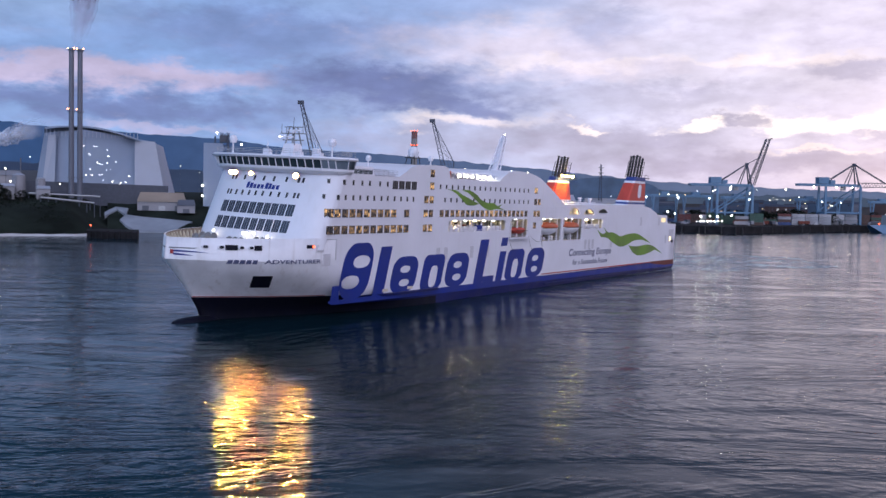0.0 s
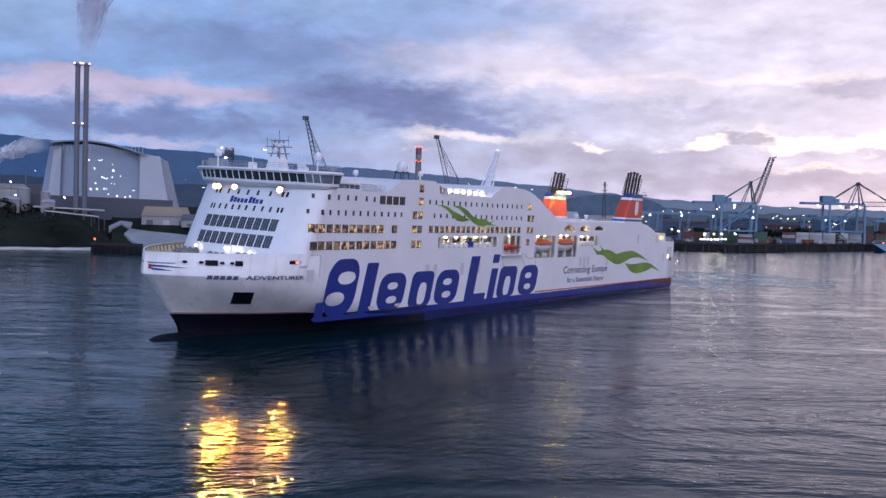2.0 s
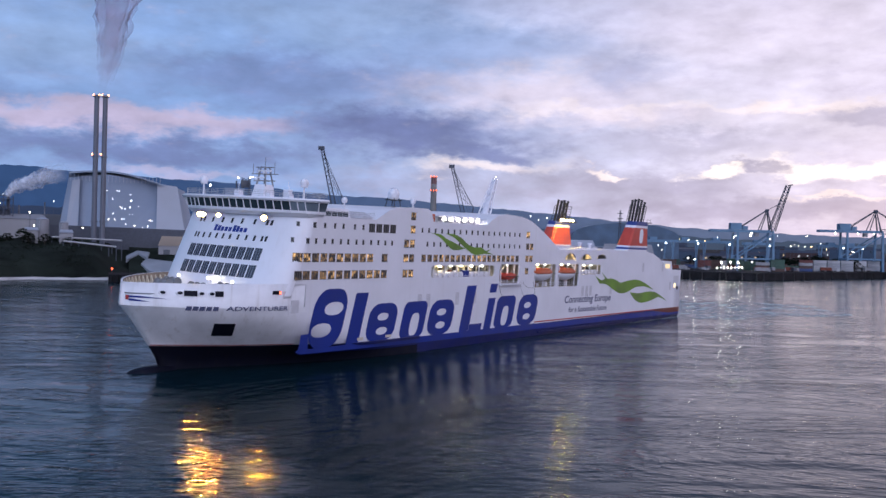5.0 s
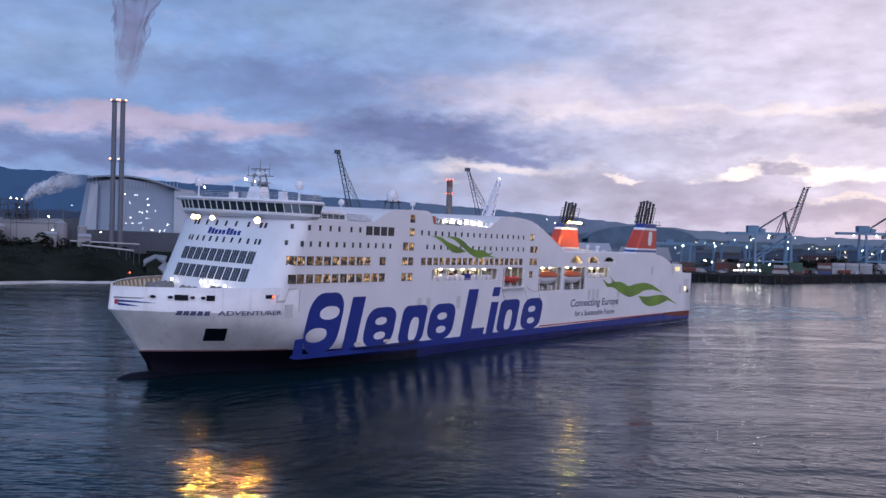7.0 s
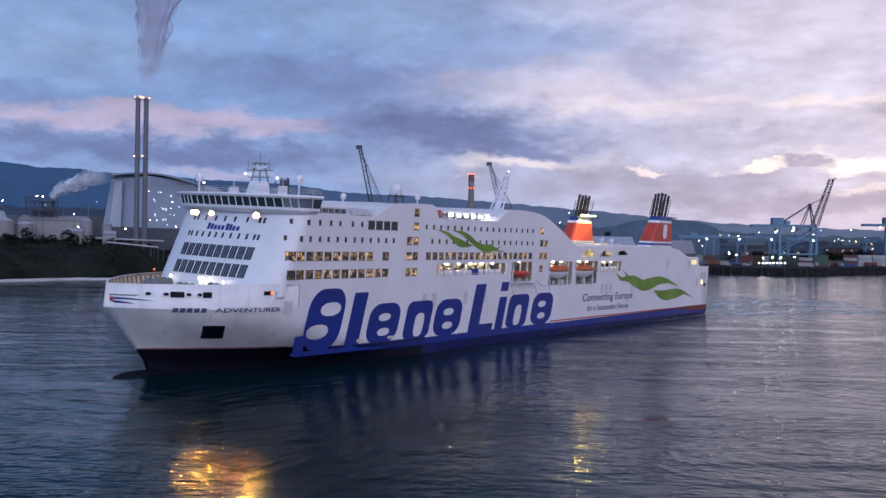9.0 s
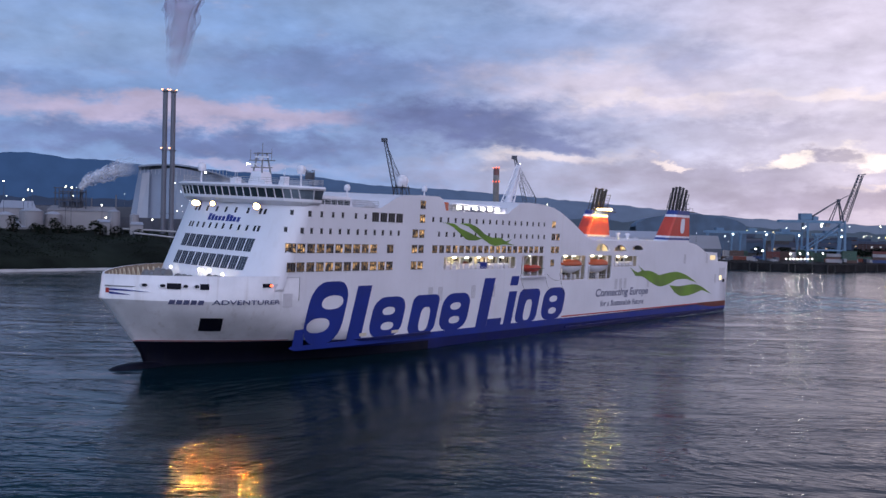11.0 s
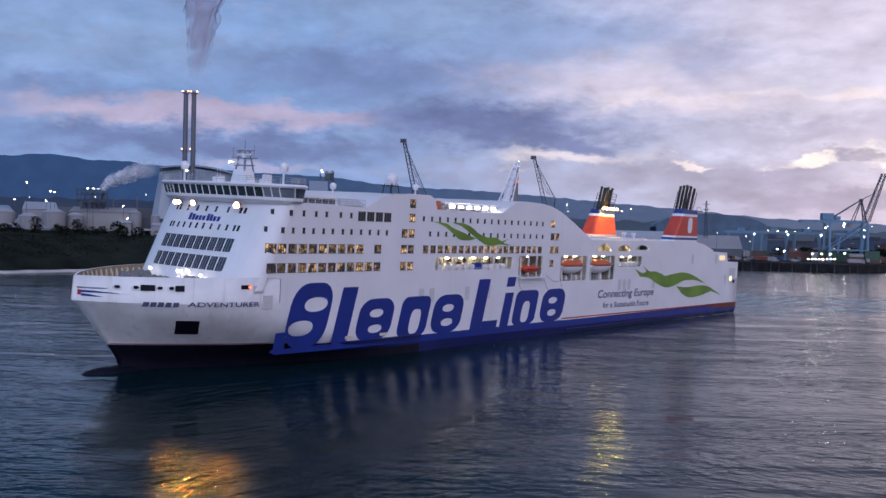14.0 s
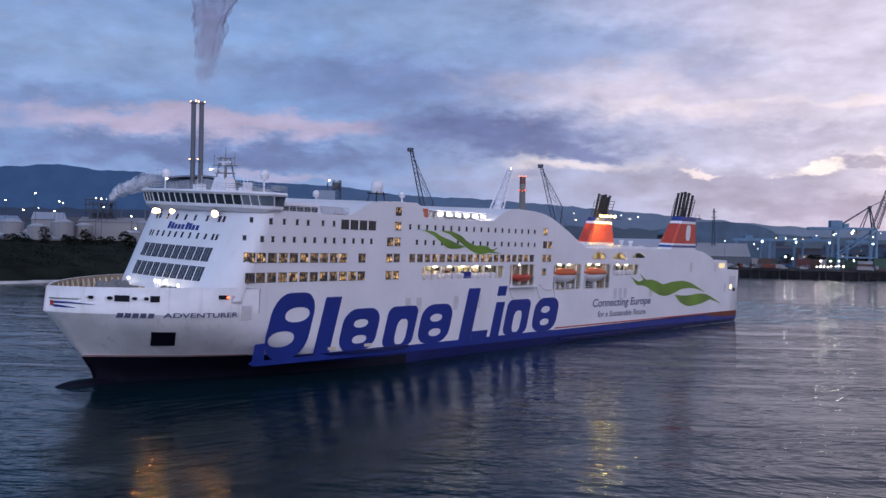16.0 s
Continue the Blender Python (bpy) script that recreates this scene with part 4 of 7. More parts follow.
# forward mast with radars, set low to sit right in the camera's view
bm = bmesh.new()
hexa(bm, [(74.6, -1.5, 28.0), (77.8, -1.5, 28.0), (77.8, 1.8, 28.0), (74.6, 1.8, 28.0)], [(74.9, -1.0, 31.5), (77.0, -1.0, 31.5), (77.0, 1.4, 31.5), (74.9, 1.4, 31.5)])
mast = part("mast_house", bm, M["white"], ferry, "white mast housing on the bridge roof")
bm = bmesh.new()
for a, b in ((74.9, -0.8), (76.9, -0.8), (74.9, 1.4), (76.9, 1.4)):
    tube(bm, (a, b, 31.2), (76 + (a - 76) * 0.5, 0.3 + (b - 0.3) * 0.5, 34.6), 0.15, n=5)
for z, w in ((32.2, 2.6), (33.4, 3.2), (34.6, 2.2)):
    tube(bm, (76, 0.3 - w, z), (76, 0.3 + w, z), 0.09, n=5)
    tube(bm, (76 - w * 0.5, 0.3, z), (76 + w * 0.5, 0.3, z), 0.09, n=5)
for y, z in ((-2.6, 35.2), (2.6, 35.5), (0.3, 36.4), (-1.4, 34.6)):
    tube(bm, (76, y, 33.3), (76, y, z), 0.06, n=5)
part("mast_frame", bm, M["grey"], mast)
mast.location.z = -1.4
for z, y, w in ((32.6, -0.8, 1.9), (33.8, 0.9, 1.5)):
    bm = bmesh.new()
    box(bm, 76.5, 76.8, y - w, y + w, z, z + 0.28)
    box(bm, 76.4, 76.9, y - 0.25, y + 0.25, z - 0.4, z)
    part("radar_scanner", bm, M["white"], mast)
bm = bmesh.new()
ball(bm, (77.0, -2.2, 32.7), 0.16, 8, 6)
part("mast_lamp", bm, M["cool"], mast)

# deckhouse, skylights, sun deck shelter behind the bridge
bm = bmesh.new()
hexa(bm, [(65, -11, 25), (74, -11, 25), (74, 11.6, 25), (65, 11.6, 25)], [(65.6, -10.8, 26.9), (73.6, -10.8, 26.9), (73.6, 11.4, 26.9), (65.6, 11.4, 26.9)])
house = part("deckhouse", bm, M["white"], ferry, "white deckhouse behind the bridge")
house.location.z = -0.3
for i in range(5):
    bm = bmesh.new()
    box(bm, 66.0 + i * 1.55, 67.25 + i * 1.55, 11.35, 11.66, 25.5, 26.3)
    part("deckhouse_window", bm, M["bridgeglass"], house)
for i in range(4):
    bm = bmesh.new()
    hexa(bm, [(58.4 + i * 1.6, 9.5, 25.1), (59.8 + i * 1.6, 9.5, 25.1), (59.8 + i * 1.6, 13.6, 25.1), (58.4 + i * 1.6, 13.6, 25.1)],
         [(58.4 + i * 1.6, 9.5, 26.3), (59.8 + i * 1.6, 9.5, 26.3), (59.8 + i * 1.6, 13.6, 25.3), (58.4 + i * 1.6, 13.6, 25.3)])
    part("skylight", bm, M["panel"], ferry, "white framed skylight")
bm = bmesh.new()
box(bm, 20.5, 37.5, 3, 12.2, 26.55, 26.8)
for x in span(20.8, 37.2, 8):
    tube(bm, (x, 12.0, 25.2), (x, 12.0, 26.6), 0.07, n=5)
box(bm, 20.5, 37.5, 3.0, 3.2, 25.2, 26.55)
shelter = part("sun_deck_shelter", bm, M["white"], ferry)
for x in (35.3, 32.6, 29.9, 27.2, 24.5, 21.9):
    bm = bmesh.new()
    box(bm, x - 0.62, x + 0.62, 12.25, 12.45, 25.80, 26.30)
    part("floodlight", bm, M["decklight"], shelter, "bright white deck floodlight")
bm = bmesh.new()
box(bm, 39.0, 40.6, 10.5, 12.5, 25.3, 26.9)
part("locker", bm, M["orange"], ferry, "orange deck locker")
bm = bmesh.new()
lattice(bm, (10.6, 6, 25.2), (5.2, 6, 37.0), 2.4, 0.8, 9, 0.15)
tube(bm, (10.6, 6, 25.2), (5.5, 6, 36.4), 0.95, 0.38, 10)
for z, w in ((31, 1.6), (33.5, 1.3), (35.8, 1.0)):
    x = 10.6 - (z - 25.6) / 11.4 * 5.4
    tube(bm, (x, 6 - w, z), (x, 6 + w, z), 0.09, n=5)
    tube(bm, (x - w, 6, z), (x + w, 6, z), 0.09, n=5)
aft = part("aft_mast", bm, M["white"], ferry, "raked white lattice mast")
aft.location = (-0.7, 0, -0.35)
bm = bmesh.new()
ball(bm, (4.9, 6, 37.2), 0.16, 8, 6)
part("mast_lamp", bm, M["cool"], aft)

# railings along the upper decks
for x0, x1, z in ((61.5, 80, 25.0), (21.5, 42.6, 25.3), (-50, -15, 20.4)):
    bm = bmesh.new()
    for h in (0.45, 0.8, 1.1):
        tube(bm, (x0, 14.3, z + h), (x1, 14.3, z + h), 0.03, n=4)
    for x in span(x0, x1, round((x1 - x0) / 1.6)):
        tube(bm, (x, 14.3, z), (x, 14.3, z + 1.1), 0.03, n=4)
    part("deck_railing", bm, M["steel"], ferry)

# windows along the port side
def window_mesh(w, h, n, mat, name):
    bm = bmesh.new()
    box(bm, -w / 2, w / 2, -0.12, 0.03, -h / 2, h / 2, 0)
    for i in range(1, n):
        x = -w / 2 + w * i / n
        box(bm, x - 0.09, x + 0.09, 0.028, 0.06, -h / 2, h / 2, 1)
    for z in (-h / 2, h / 2):
        box(bm, -w / 2 - 0.05, w / 2 + 0.05, 0.0, 0.05, z - 0.05, z + 0.05, 1)
    return finish(name, bm, [mat, M["mullion"]])


BIG = window_mesh(1.68, 1.4, 3, M["pane"], "saloon_window")
MID = window_mesh(1.5, 1.4, 2, M["pane"], "stair_window")
TALL = window_mesh(1.75, 1.5, 3, M["glass"], "lounge_window")
CAB = window_mesh(0.52, 0.82, 1, M["glass"], "cabin_window")
ROWB = window_mesh(1.45, 1.35, 2, M["pane"], "saloon_window")


def windows(me, name, xs_, z, label=""):
    for x in xs_:
        ob = part(name, me, None, ferry, label)
        ob.location = (x, BEAM, z)
        edge_ = front(BEAM, z)
        if x > edge_ - 0.3:
            u = min(1.0, max(0.0, (x - edge_) / 4.5))
            y = BEAM * (1 - u * u) ** (1 / 3.2)
            y2 = BEAM * (1 - min(1.0, (u + 0.02)) ** 2) ** (1 / 3.2)
            ob.location = (x + 0.03, y + 0.10, z)
            ob.rotation_euler = (0, 0, math.atan2(y2 - y, 0.09))


windows(BIG, "saloon_window", [81.9] + [82.1 - 2.155 * i for i in range(1, 10)] + [58.3], 18.0, "warm lit saloon window")
windows(BIG, "saloon_window", [81.95] + [82.1 - 2.165 * i for i in range(1, 12)], 15.02, "warm lit saloon window")
windows(CAB, "cabin_window", (80.7, 78.4, 75.75, 73.1, 70.8, 67.6, 65.15), 23.5)
windows(CAB, "cabin_window", (81.9, 79.9, 77.85, 75.6, 73.55, 71.3, 69.25, 66.95, 64.95, 62.65, 60.5, 58.35, 56.2), 20.8)
windows(TALL, "lounge_window", (62.6, 60.45, 58.3, 56.15), 23.45)
windows(MID, "stair_window", (49.6,), 26.1)
windows(MID, "stair_window", (49.6,), 23.55)
for z in (20.8, 18.0, 15.02):
    windows(MID, "stair_window", (51.5, 49.6), z)
windows(CAB, "cabin_window", [46.4 - i * (39.8 / 17) for i in range(18)], 23.5)
windows(CAB, "cabin_window", [44.4 - i * (38.0 / 16) for i in range(17)], 20.8)
windows(ROWB, "saloon_window", [45.45 - i * (38.2 / 18) for i in range(19)], 18.0, "warm lit saloon window")
windows(MID, "stair_window", (2.5,), 23.6)
for z in (20.85, 18.0):
    windows(MID, "stair_window", (2.4, 0.5), z)
windows(MID, "stair_window", (2.3,), 15.1)
bm = bmesh.new()
for i in range(13):
    z = -1.2 + i * 0.2
    box(bm, -0.7, 0.7, -0.1, 0.03 + 0.01 * (i % 2), z - 0.09, z + 0.09)
PANEL = finish("vent_panel", bm, M["panel"])
windows(PANEL, "vent_panel", (46.0, 43.0, 32.2, 25.2, -29.5, -32, -34.5, -48, -95.5), 9.6, "pale louvred vent panel")
windows(PANEL, "vent_panel", (-71.5, -88), 15.6)
windows(CAB, "cabin_window", (73.0,), 12.0)


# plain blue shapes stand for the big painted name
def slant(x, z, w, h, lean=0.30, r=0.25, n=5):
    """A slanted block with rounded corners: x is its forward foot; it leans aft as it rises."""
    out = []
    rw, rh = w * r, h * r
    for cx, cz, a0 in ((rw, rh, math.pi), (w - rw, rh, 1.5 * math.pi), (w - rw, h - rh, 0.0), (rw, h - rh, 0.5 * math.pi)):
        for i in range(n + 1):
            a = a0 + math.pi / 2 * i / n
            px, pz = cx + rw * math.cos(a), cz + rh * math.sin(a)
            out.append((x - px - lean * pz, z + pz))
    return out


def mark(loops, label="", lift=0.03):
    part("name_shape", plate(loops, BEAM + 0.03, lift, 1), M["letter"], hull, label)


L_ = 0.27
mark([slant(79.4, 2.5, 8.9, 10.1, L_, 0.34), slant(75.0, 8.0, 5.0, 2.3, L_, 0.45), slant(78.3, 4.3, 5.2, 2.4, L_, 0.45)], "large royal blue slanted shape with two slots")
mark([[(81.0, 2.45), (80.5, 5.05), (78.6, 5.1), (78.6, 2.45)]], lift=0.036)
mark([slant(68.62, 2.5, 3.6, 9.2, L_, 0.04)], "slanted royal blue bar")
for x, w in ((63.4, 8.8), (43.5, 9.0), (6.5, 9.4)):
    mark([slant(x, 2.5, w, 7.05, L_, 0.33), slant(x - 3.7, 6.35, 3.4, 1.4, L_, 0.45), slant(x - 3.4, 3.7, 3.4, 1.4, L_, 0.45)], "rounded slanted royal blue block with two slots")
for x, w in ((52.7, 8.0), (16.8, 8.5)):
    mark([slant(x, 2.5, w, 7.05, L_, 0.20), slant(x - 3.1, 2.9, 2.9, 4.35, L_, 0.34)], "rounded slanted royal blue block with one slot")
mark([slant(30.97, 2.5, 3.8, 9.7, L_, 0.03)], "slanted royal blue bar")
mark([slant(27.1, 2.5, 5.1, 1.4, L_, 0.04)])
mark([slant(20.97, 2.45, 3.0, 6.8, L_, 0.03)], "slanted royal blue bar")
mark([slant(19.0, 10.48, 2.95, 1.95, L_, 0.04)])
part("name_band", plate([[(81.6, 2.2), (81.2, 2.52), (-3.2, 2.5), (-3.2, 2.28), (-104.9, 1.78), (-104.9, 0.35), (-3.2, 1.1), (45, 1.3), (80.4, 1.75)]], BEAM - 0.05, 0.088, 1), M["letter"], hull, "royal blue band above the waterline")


# green leaf swooshes
def swoosh(loops):
    part("leaf_swoosh", plate(loops, BEAM + 0.03, 0.03, 1), M["green"], ferry, "painted green leaf swoosh")


def curve(pts, n=6):
    """A smooth line through the points."""
    out = []
    for i in range(len(pts) - 1):
        p0, p1, p2, p3 = pts[max(0, i - 1)], pts[i], pts[i + 1], pts[min(len(pts) - 1, i + 2)]
        for k in range(n):
            t = k / n
            out.append(tuple(0.5 * (2 * b + (c - a) * t + (2 * a - 5 * b + 4 * c - d) * t * t + (3 * b - a - 3 * c + d) * t ** 3) for a, b, c, d in zip(p0, p1, p2, p3)))
    return out + [pts[-1]]


swoosh([curve([(43.7, 23.05), (39.9, 22.85), (37.7, 22.05), (34.3, 21.2), (31.95, 20.53), (30.17, 20.13)]) + curve([(32.47, 19.75), (35.32, 19.86), (37.63, 20.98), (39.9, 22.15), (42.2, 22.85)])])
swoosh([curve([(38.06, 23.05), (34.44, 22.96), (31.5, 22.14), (29.37, 21.1), (26.62, 20.42), (23.55, 20.38), (21.62, 19.73), (19.43, 20.16)])
        + curve([(20.96, 19.36), (18.03, 18.89)]) + curve([(22.19, 19.06), (25.88, 18.79), (28.96, 19.67), (32.0, 21.06), (34.96, 22.42)])])
swoosh([curve([(-37.03, 13.52), (-41.12, 12.29), (-43.6, 12.72)]) + curve([(-41.39, 14.3), (-45.13, 12.69), (-48.26, 12.64), (-52.4, 11.9), (-54.84, 11.36), (-61.46, 11.92), (-67.26, 11.97), (-73.41, 10.93), (-81.24, 8.65)])
        + curve([(-73.55, 9.89), (-66.36, 9.81), (-60.74, 8.7), (-55.22, 8.26), (-49.69, 9.49), (-44.82, 11.04), (-40.23, 11.37)])])
swoosh([curve([(-61.89, 8.4), (-68.97, 7.95), (-77.49, 8.23), (-83.96, 7.62), (-93.02, 4.94)]) + curve([(-85.44, 6.39), (-77.88, 5.32), (-70.54, 5.08), (-65.65, 6.28)])])


# lettering
def words(text, size, mat, parent, place, name, label="", shear=0.0, bend=None):
    cu = bpy.data.curves.new(name, "FONT")
    cu.body, cu.size, cu.shear, cu.offset = text, size, shear, 0.018 * size
    tmp = new(name, cu)
    bpy.context.view_layer.update()
    me = bpy.data.meshes.new_from_object(tmp.evaluated_get(bpy.context.evaluated_depsgraph_get()))
    bpy.data.objects.remove(tmp)
    wide_ = max(v.co.x for v in me.vertices)
    for v in me.vertices:
        v.co = place(v.co.x / wide_, v.co.y)
    me.name = name
    me.materials.clear()
    me.materials.append(mat)
    if " " not in text:
        return part(name, me, None, parent, label)
    # every word is a piece of its own
    spans = sorted((min(me.vertices[i].co.x for i in p.vertices), max(me.vertices[i].co.x for i in p.vertices), k) for k, p in enumerate(me.polygons))
    groups, reach = [[]], spans[0][1]
    for lo_, hi_, k in spans:
        if lo_ > reach + 0.17 * size:
            groups.append([])
        groups[-1].append(k)
        reach = max(reach, hi_)
    for word, ks in zip(text.split()[::-1], groups):
        bm = bmesh.new()
        made = {}
        for k in ks:
            bm.faces.new([made.setdefault(i, bm.verts.new(me.vertices[i].co)) if i not in made else made[i] for i in me.polygons[k].vertices])
        part(name, bm, mat, parent, "slate lettering reading " + word)
    return None


M["slate"] = paint("slate_blue_lettering", (0.09, 0.10, 0.19), 0.5, vary=0.1)
words("Connecting Europe", 2.6, M["slate"], hull, lambda x, y: Vector((-18.7 - x * 29.5, BEAM + 0.05, 6.8 - x * 0.25 + y)), "slogan", "slate lettering reading Connecting Europe", 0.15)
words("for a Sustainable Future", 1.9, M["slate"], hull, lambda x, y: Vector((-21.5 - x * 24.2, BEAM + 0.05, 4.35 - x * 0.3 + y)), "slogan", "slate lettering reading for a Sustainable Future", 0.15)
x = 99.2
for i in range(5):
    decal("name_bar", [(x - 0.72, 9.25), (x - 0.1, 9.25), (x - 0.1, 9.92), (x - 0.72, 9.92)], M["slate"], 0.12)
    x -= 0.80 + 0.025 * i


def bow_place(x, y):
    xx = 94.05 - x * 10.35
    zz = 9.32 + y * 0.74
    return Vector((xx, shell(xx, zz) + 0.12, zz))


words("ADVENTURER", 1.3, M["slate"], hull, bow_place, "bow_lettering", "dark lettering on the bow")


# funnels
def funnel(s):
    f = empty("tmp", "", "")
    f.name = "funnel"
    f.parent = ferry
    tagged(f, "raked red funnel with white and blue bands")
    ya, yb = s * 10.4, s * 14.6

    def ring_(z):
        k = (z - 20.4) / 8.6
        xf, xb, q = -58.5 - 6.0 * k, -73.8 + 0.9 * k, 0.9 * k
        lo_, hi_ = (min(ya, yb) + q * (s > 0), max(ya, yb) - q * (s < 0))
        return [(xb, lo_, z), (xf - 0.5, lo_, z), (xf, lo_ + 0.5, z), (xf, hi_ - 0.5, z), (xf - 0.5, hi_, z), (xb, hi_, z)]

    zs_ = ((20.4, 20.9, "white"), (20.9, 21.5, "funnelblue"), (21.5, 22.0, "white"), (22.0, 27.3, "funnel"), (27.3, 28.0, "white"), (28.0, 29.2, "funnelblue"))
    for z0, z1, m in zs_:
        bm = bmesh.new()
        hexa(bm, ring_(z0), ring_(z1 - 0.002))
        part("funnel_band" if m != "funnel" else "casing", bm, M[m], f)
    bm = bmesh.new()
    box(bm, -76.6, -72.8, min(ya, yb), max(ya, yb), 28.9, 29.12)
    part("platform", bm, M["black"], f)
    for i, (x, y, h) in enumerate(((-65.2, 11.7, 35.3), (-66.2, 13.2, 35.7), (-67.4, 11.7, 35.6), (-68.6, 13.2, 35.5), (-69.8, 11.7, 35.4), (-71.0, 13.2, 35.0))):
        bm = bmesh.new()
        tube(bm, (x, s * y, 29.0), (x - 2.2, s * y, h), 0.36, 0.34, 10)
        tube(bm, (x - 2.2, s * y, h), (x - 2.25, s * y, h + 0.12), 0.44, 0.44, 10)
        part("exhaust_pipe", bm, M["black"], f)
    bm = bmesh.new()
    for a, b in ((-64.6, 11.2), (-64.6, 13.6), (-71.8, 11.2), (-71.8, 13.6)):
        tube(bm, (a, s * b, 29.0), (a - 2.2, s * b, 34.0), 0.1, n=4)
    for k in range(1, 7):
        z = 29 + 5 * k / 6
        o = -2.2 * k / 6
        for (a, b), (c, d) in (((-64.6, 11.2), (-64.6, 13.6)), ((-64.6, 13.6), (-71.8, 13.6)), ((-71.8, 13.6), (-71.8, 11.2)), ((-71.8, 11.2), (-64.6, 11.2))):
            if k == 3 or (a == c):
                tube(bm, (a + o, s * b, z), (c + o, s * d, z), 0.07, n=4)
    for a in (-73.4, -76.2):
        for b in (10.6, 14.2):
            tube(bm, (a, s * b, 28.8), (a, s * b, 30.0), 0.05, n=4)
    tube(bm, (-73.4, s * 14.2, 30), (-76.2, s * 14.2, 30), 0.05, n=4)
    part("pipe_cage", bm, M["black"], f)
    return f


fun = funnel(1)
part("funnel_emblem", plate([slant(-67.0, 22.8, 2.7, 4.2, 0.08, 0.35)], 14.6, 0.06, 1), M["white"], fun, "white emblem shape")
fun2 = funnel(-1)
fun2.location.z = -1.0
for x in (-61.5, -63.3, -65.2, -67.2, -69.4):
    bm = bmesh.new()
    ball(bm, (x, -8.4, 29.5), 0.22, 10, 8)
    fl = part("funnel_lamp", bm, M["funnellamp"], fun2, "glowing funnel floodlight or added fill lamp")
    bm = bmesh.new()
    tube(bm, (min(x, -64.6), -11.3, 29.0), (x, -8.5, 29.7), 0.06, n=5)
    part("lamp_arm", bm, M["black"], fl)
# two hidden lamps added on deck only to light the funnel's front
for y in (-9.0, -12.5):
    bm = bmesh.new()
    ball(bm, (-55.4, y, 21.0), 0.16, 10, 8)
    fl = part("funnel_lamp", bm, M["funnellamp"], fun2, "glowing funnel floodlight or added fill lamp")
    bm = bmesh.new()
    tube(bm, (-55.4, y, 20.3), (-55.4, y, 20.9), 0.08, n=5)
    part("lamp_arm", bm, M["black"], fl)

# aft deck house, stern openings
bm = bmesh.new()
box(bm, -49, -16, -8.5, 8.5, 20.3, 20.55)
part("aft_casing", bm, M["white"], ferry)
bm = bmesh.new()
hexa(bm, [(-98, -14, 14.6), (-90, -14, 14.6), (-90, 14.2, 14.6), (-98, 14.2, 14.6)], [(-97, -14, 17.4), (-89, -14, 17.4), (-89, 14.2, 17.4), (-97, 14.2, 17.4)])
aftb = part("stern_house", bm, M["white"], ferry)
bm = bmesh.new()
box(bm, -95.6, -91.4, 14.1, 14.26, 15.2, 16.6)
part("stern_window", bm, lightmat("stern_window_glow", (1.0, 0.78, 0.48), 1.0), aftb, "lit stern lounge window")
bm = bmesh.new()
box(bm, -103.3, -98.4, BEAM - 0.3, BEAM + 0.03, 8.6, 12.8)
hatch = part("stern_opening", bm, M["panel"], ferry, "pale stern door")
bm = bmesh.new()
box(bm, -100.4, -99.0, BEAM - 0.2, BEAM + 0.06, 9.0, 10.4)
part("stern_lamp", bm, lightmat("stern_door_glow", (1.0, 0.78, 0.45), 2.0), hatch)
bm = bmesh.new()
box(bm, -103.0, -101.4, BEAM - 0.2, BEAM + 0.06, 8.3, 9.3)
part("stern_fairlead", bm, M["boot"], hatch)


# low side ports, their lamplight put into cream paint; boat falls; bridge roof lamp
for x in (64.4, 55.9):
    bm = bmesh.new()
    box(bm, x - 0.9, x + 0.9, BEAM - 0.2, BEAM + 0.09, 3.05, 3.55)
    part("side_port", bm, M["cream"], hull, "small cream port above the strake")
for x0, x1, z1, sag in ((15.5, 12.6, 9.6, 1.2), (4.5, -1.0, 11.2, 0.6), (-1.0, -3.8, 7.6, 0.7), (5.6, 3.2, 9.2, 0.5)):
    bm = bmesh.new()
    pts_ = [Vector((x0 + (x1 - x0) * k, BEAM + 0.25, 12.6 + (z1 - 12.6) * k - sag * math.sin(math.pi * k))) for k in span(0, 1, 8)]
    for p, q in zip(pts_, pts_[1:]):
        tube(bm, p, q, 0.035, n=4)
    part("boat_fall", bm, M["black"], ferry, "thin dark rope on the side")
bm = bmesh.new()
tube(bm, (81.5, -7.5, 28.2), (81.5, -7.5, 29.8), 0.05, n=5)
part("lamp_pole", bm, M["black"], bridge)
bm = bmesh.new()
ball(bm, (81.5, -7.5, 29.9), 0.17, 8, 6)
part("roof_lamp", bm, M["cool"], bridge)
for x, y, h in ((78, -4, 1.0), (79, 4.5, 0.8), (75, -7, 1.3), (76, 6.0, 1.6), (80, 10, 0.7)):
    bm = bmesh.new()
    box(bm, x - 0.5, x + 0.5, y - 0.6, y + 0.6, 28.2, 28.2 + h)
    tube(bm, (x, y, 28.2 + h), (x, y, 29.6 + h), 0.04, n=4)
    part("roof_locker", bm, M["white"], bridge)
for x, y in ((30, -4), (24, -6), (-60, 2), (-66, -4), (-80, 6), (-82, -6)):
    bm = bmesh.new()
    z = 25.2 if x > 0 else (21.0 if x > -49 else (20.4 if x > -73 else 19.0))
    tube(bm, (x, y, z), (x, y, z + 1.2), 0.45, n=12)
    tube(bm, (x, y, z + 1.2), (x, y, z + 1.6), 0.8, 0.55, n=12)
    part("mushroom_vent", bm, M["white"], ferry)

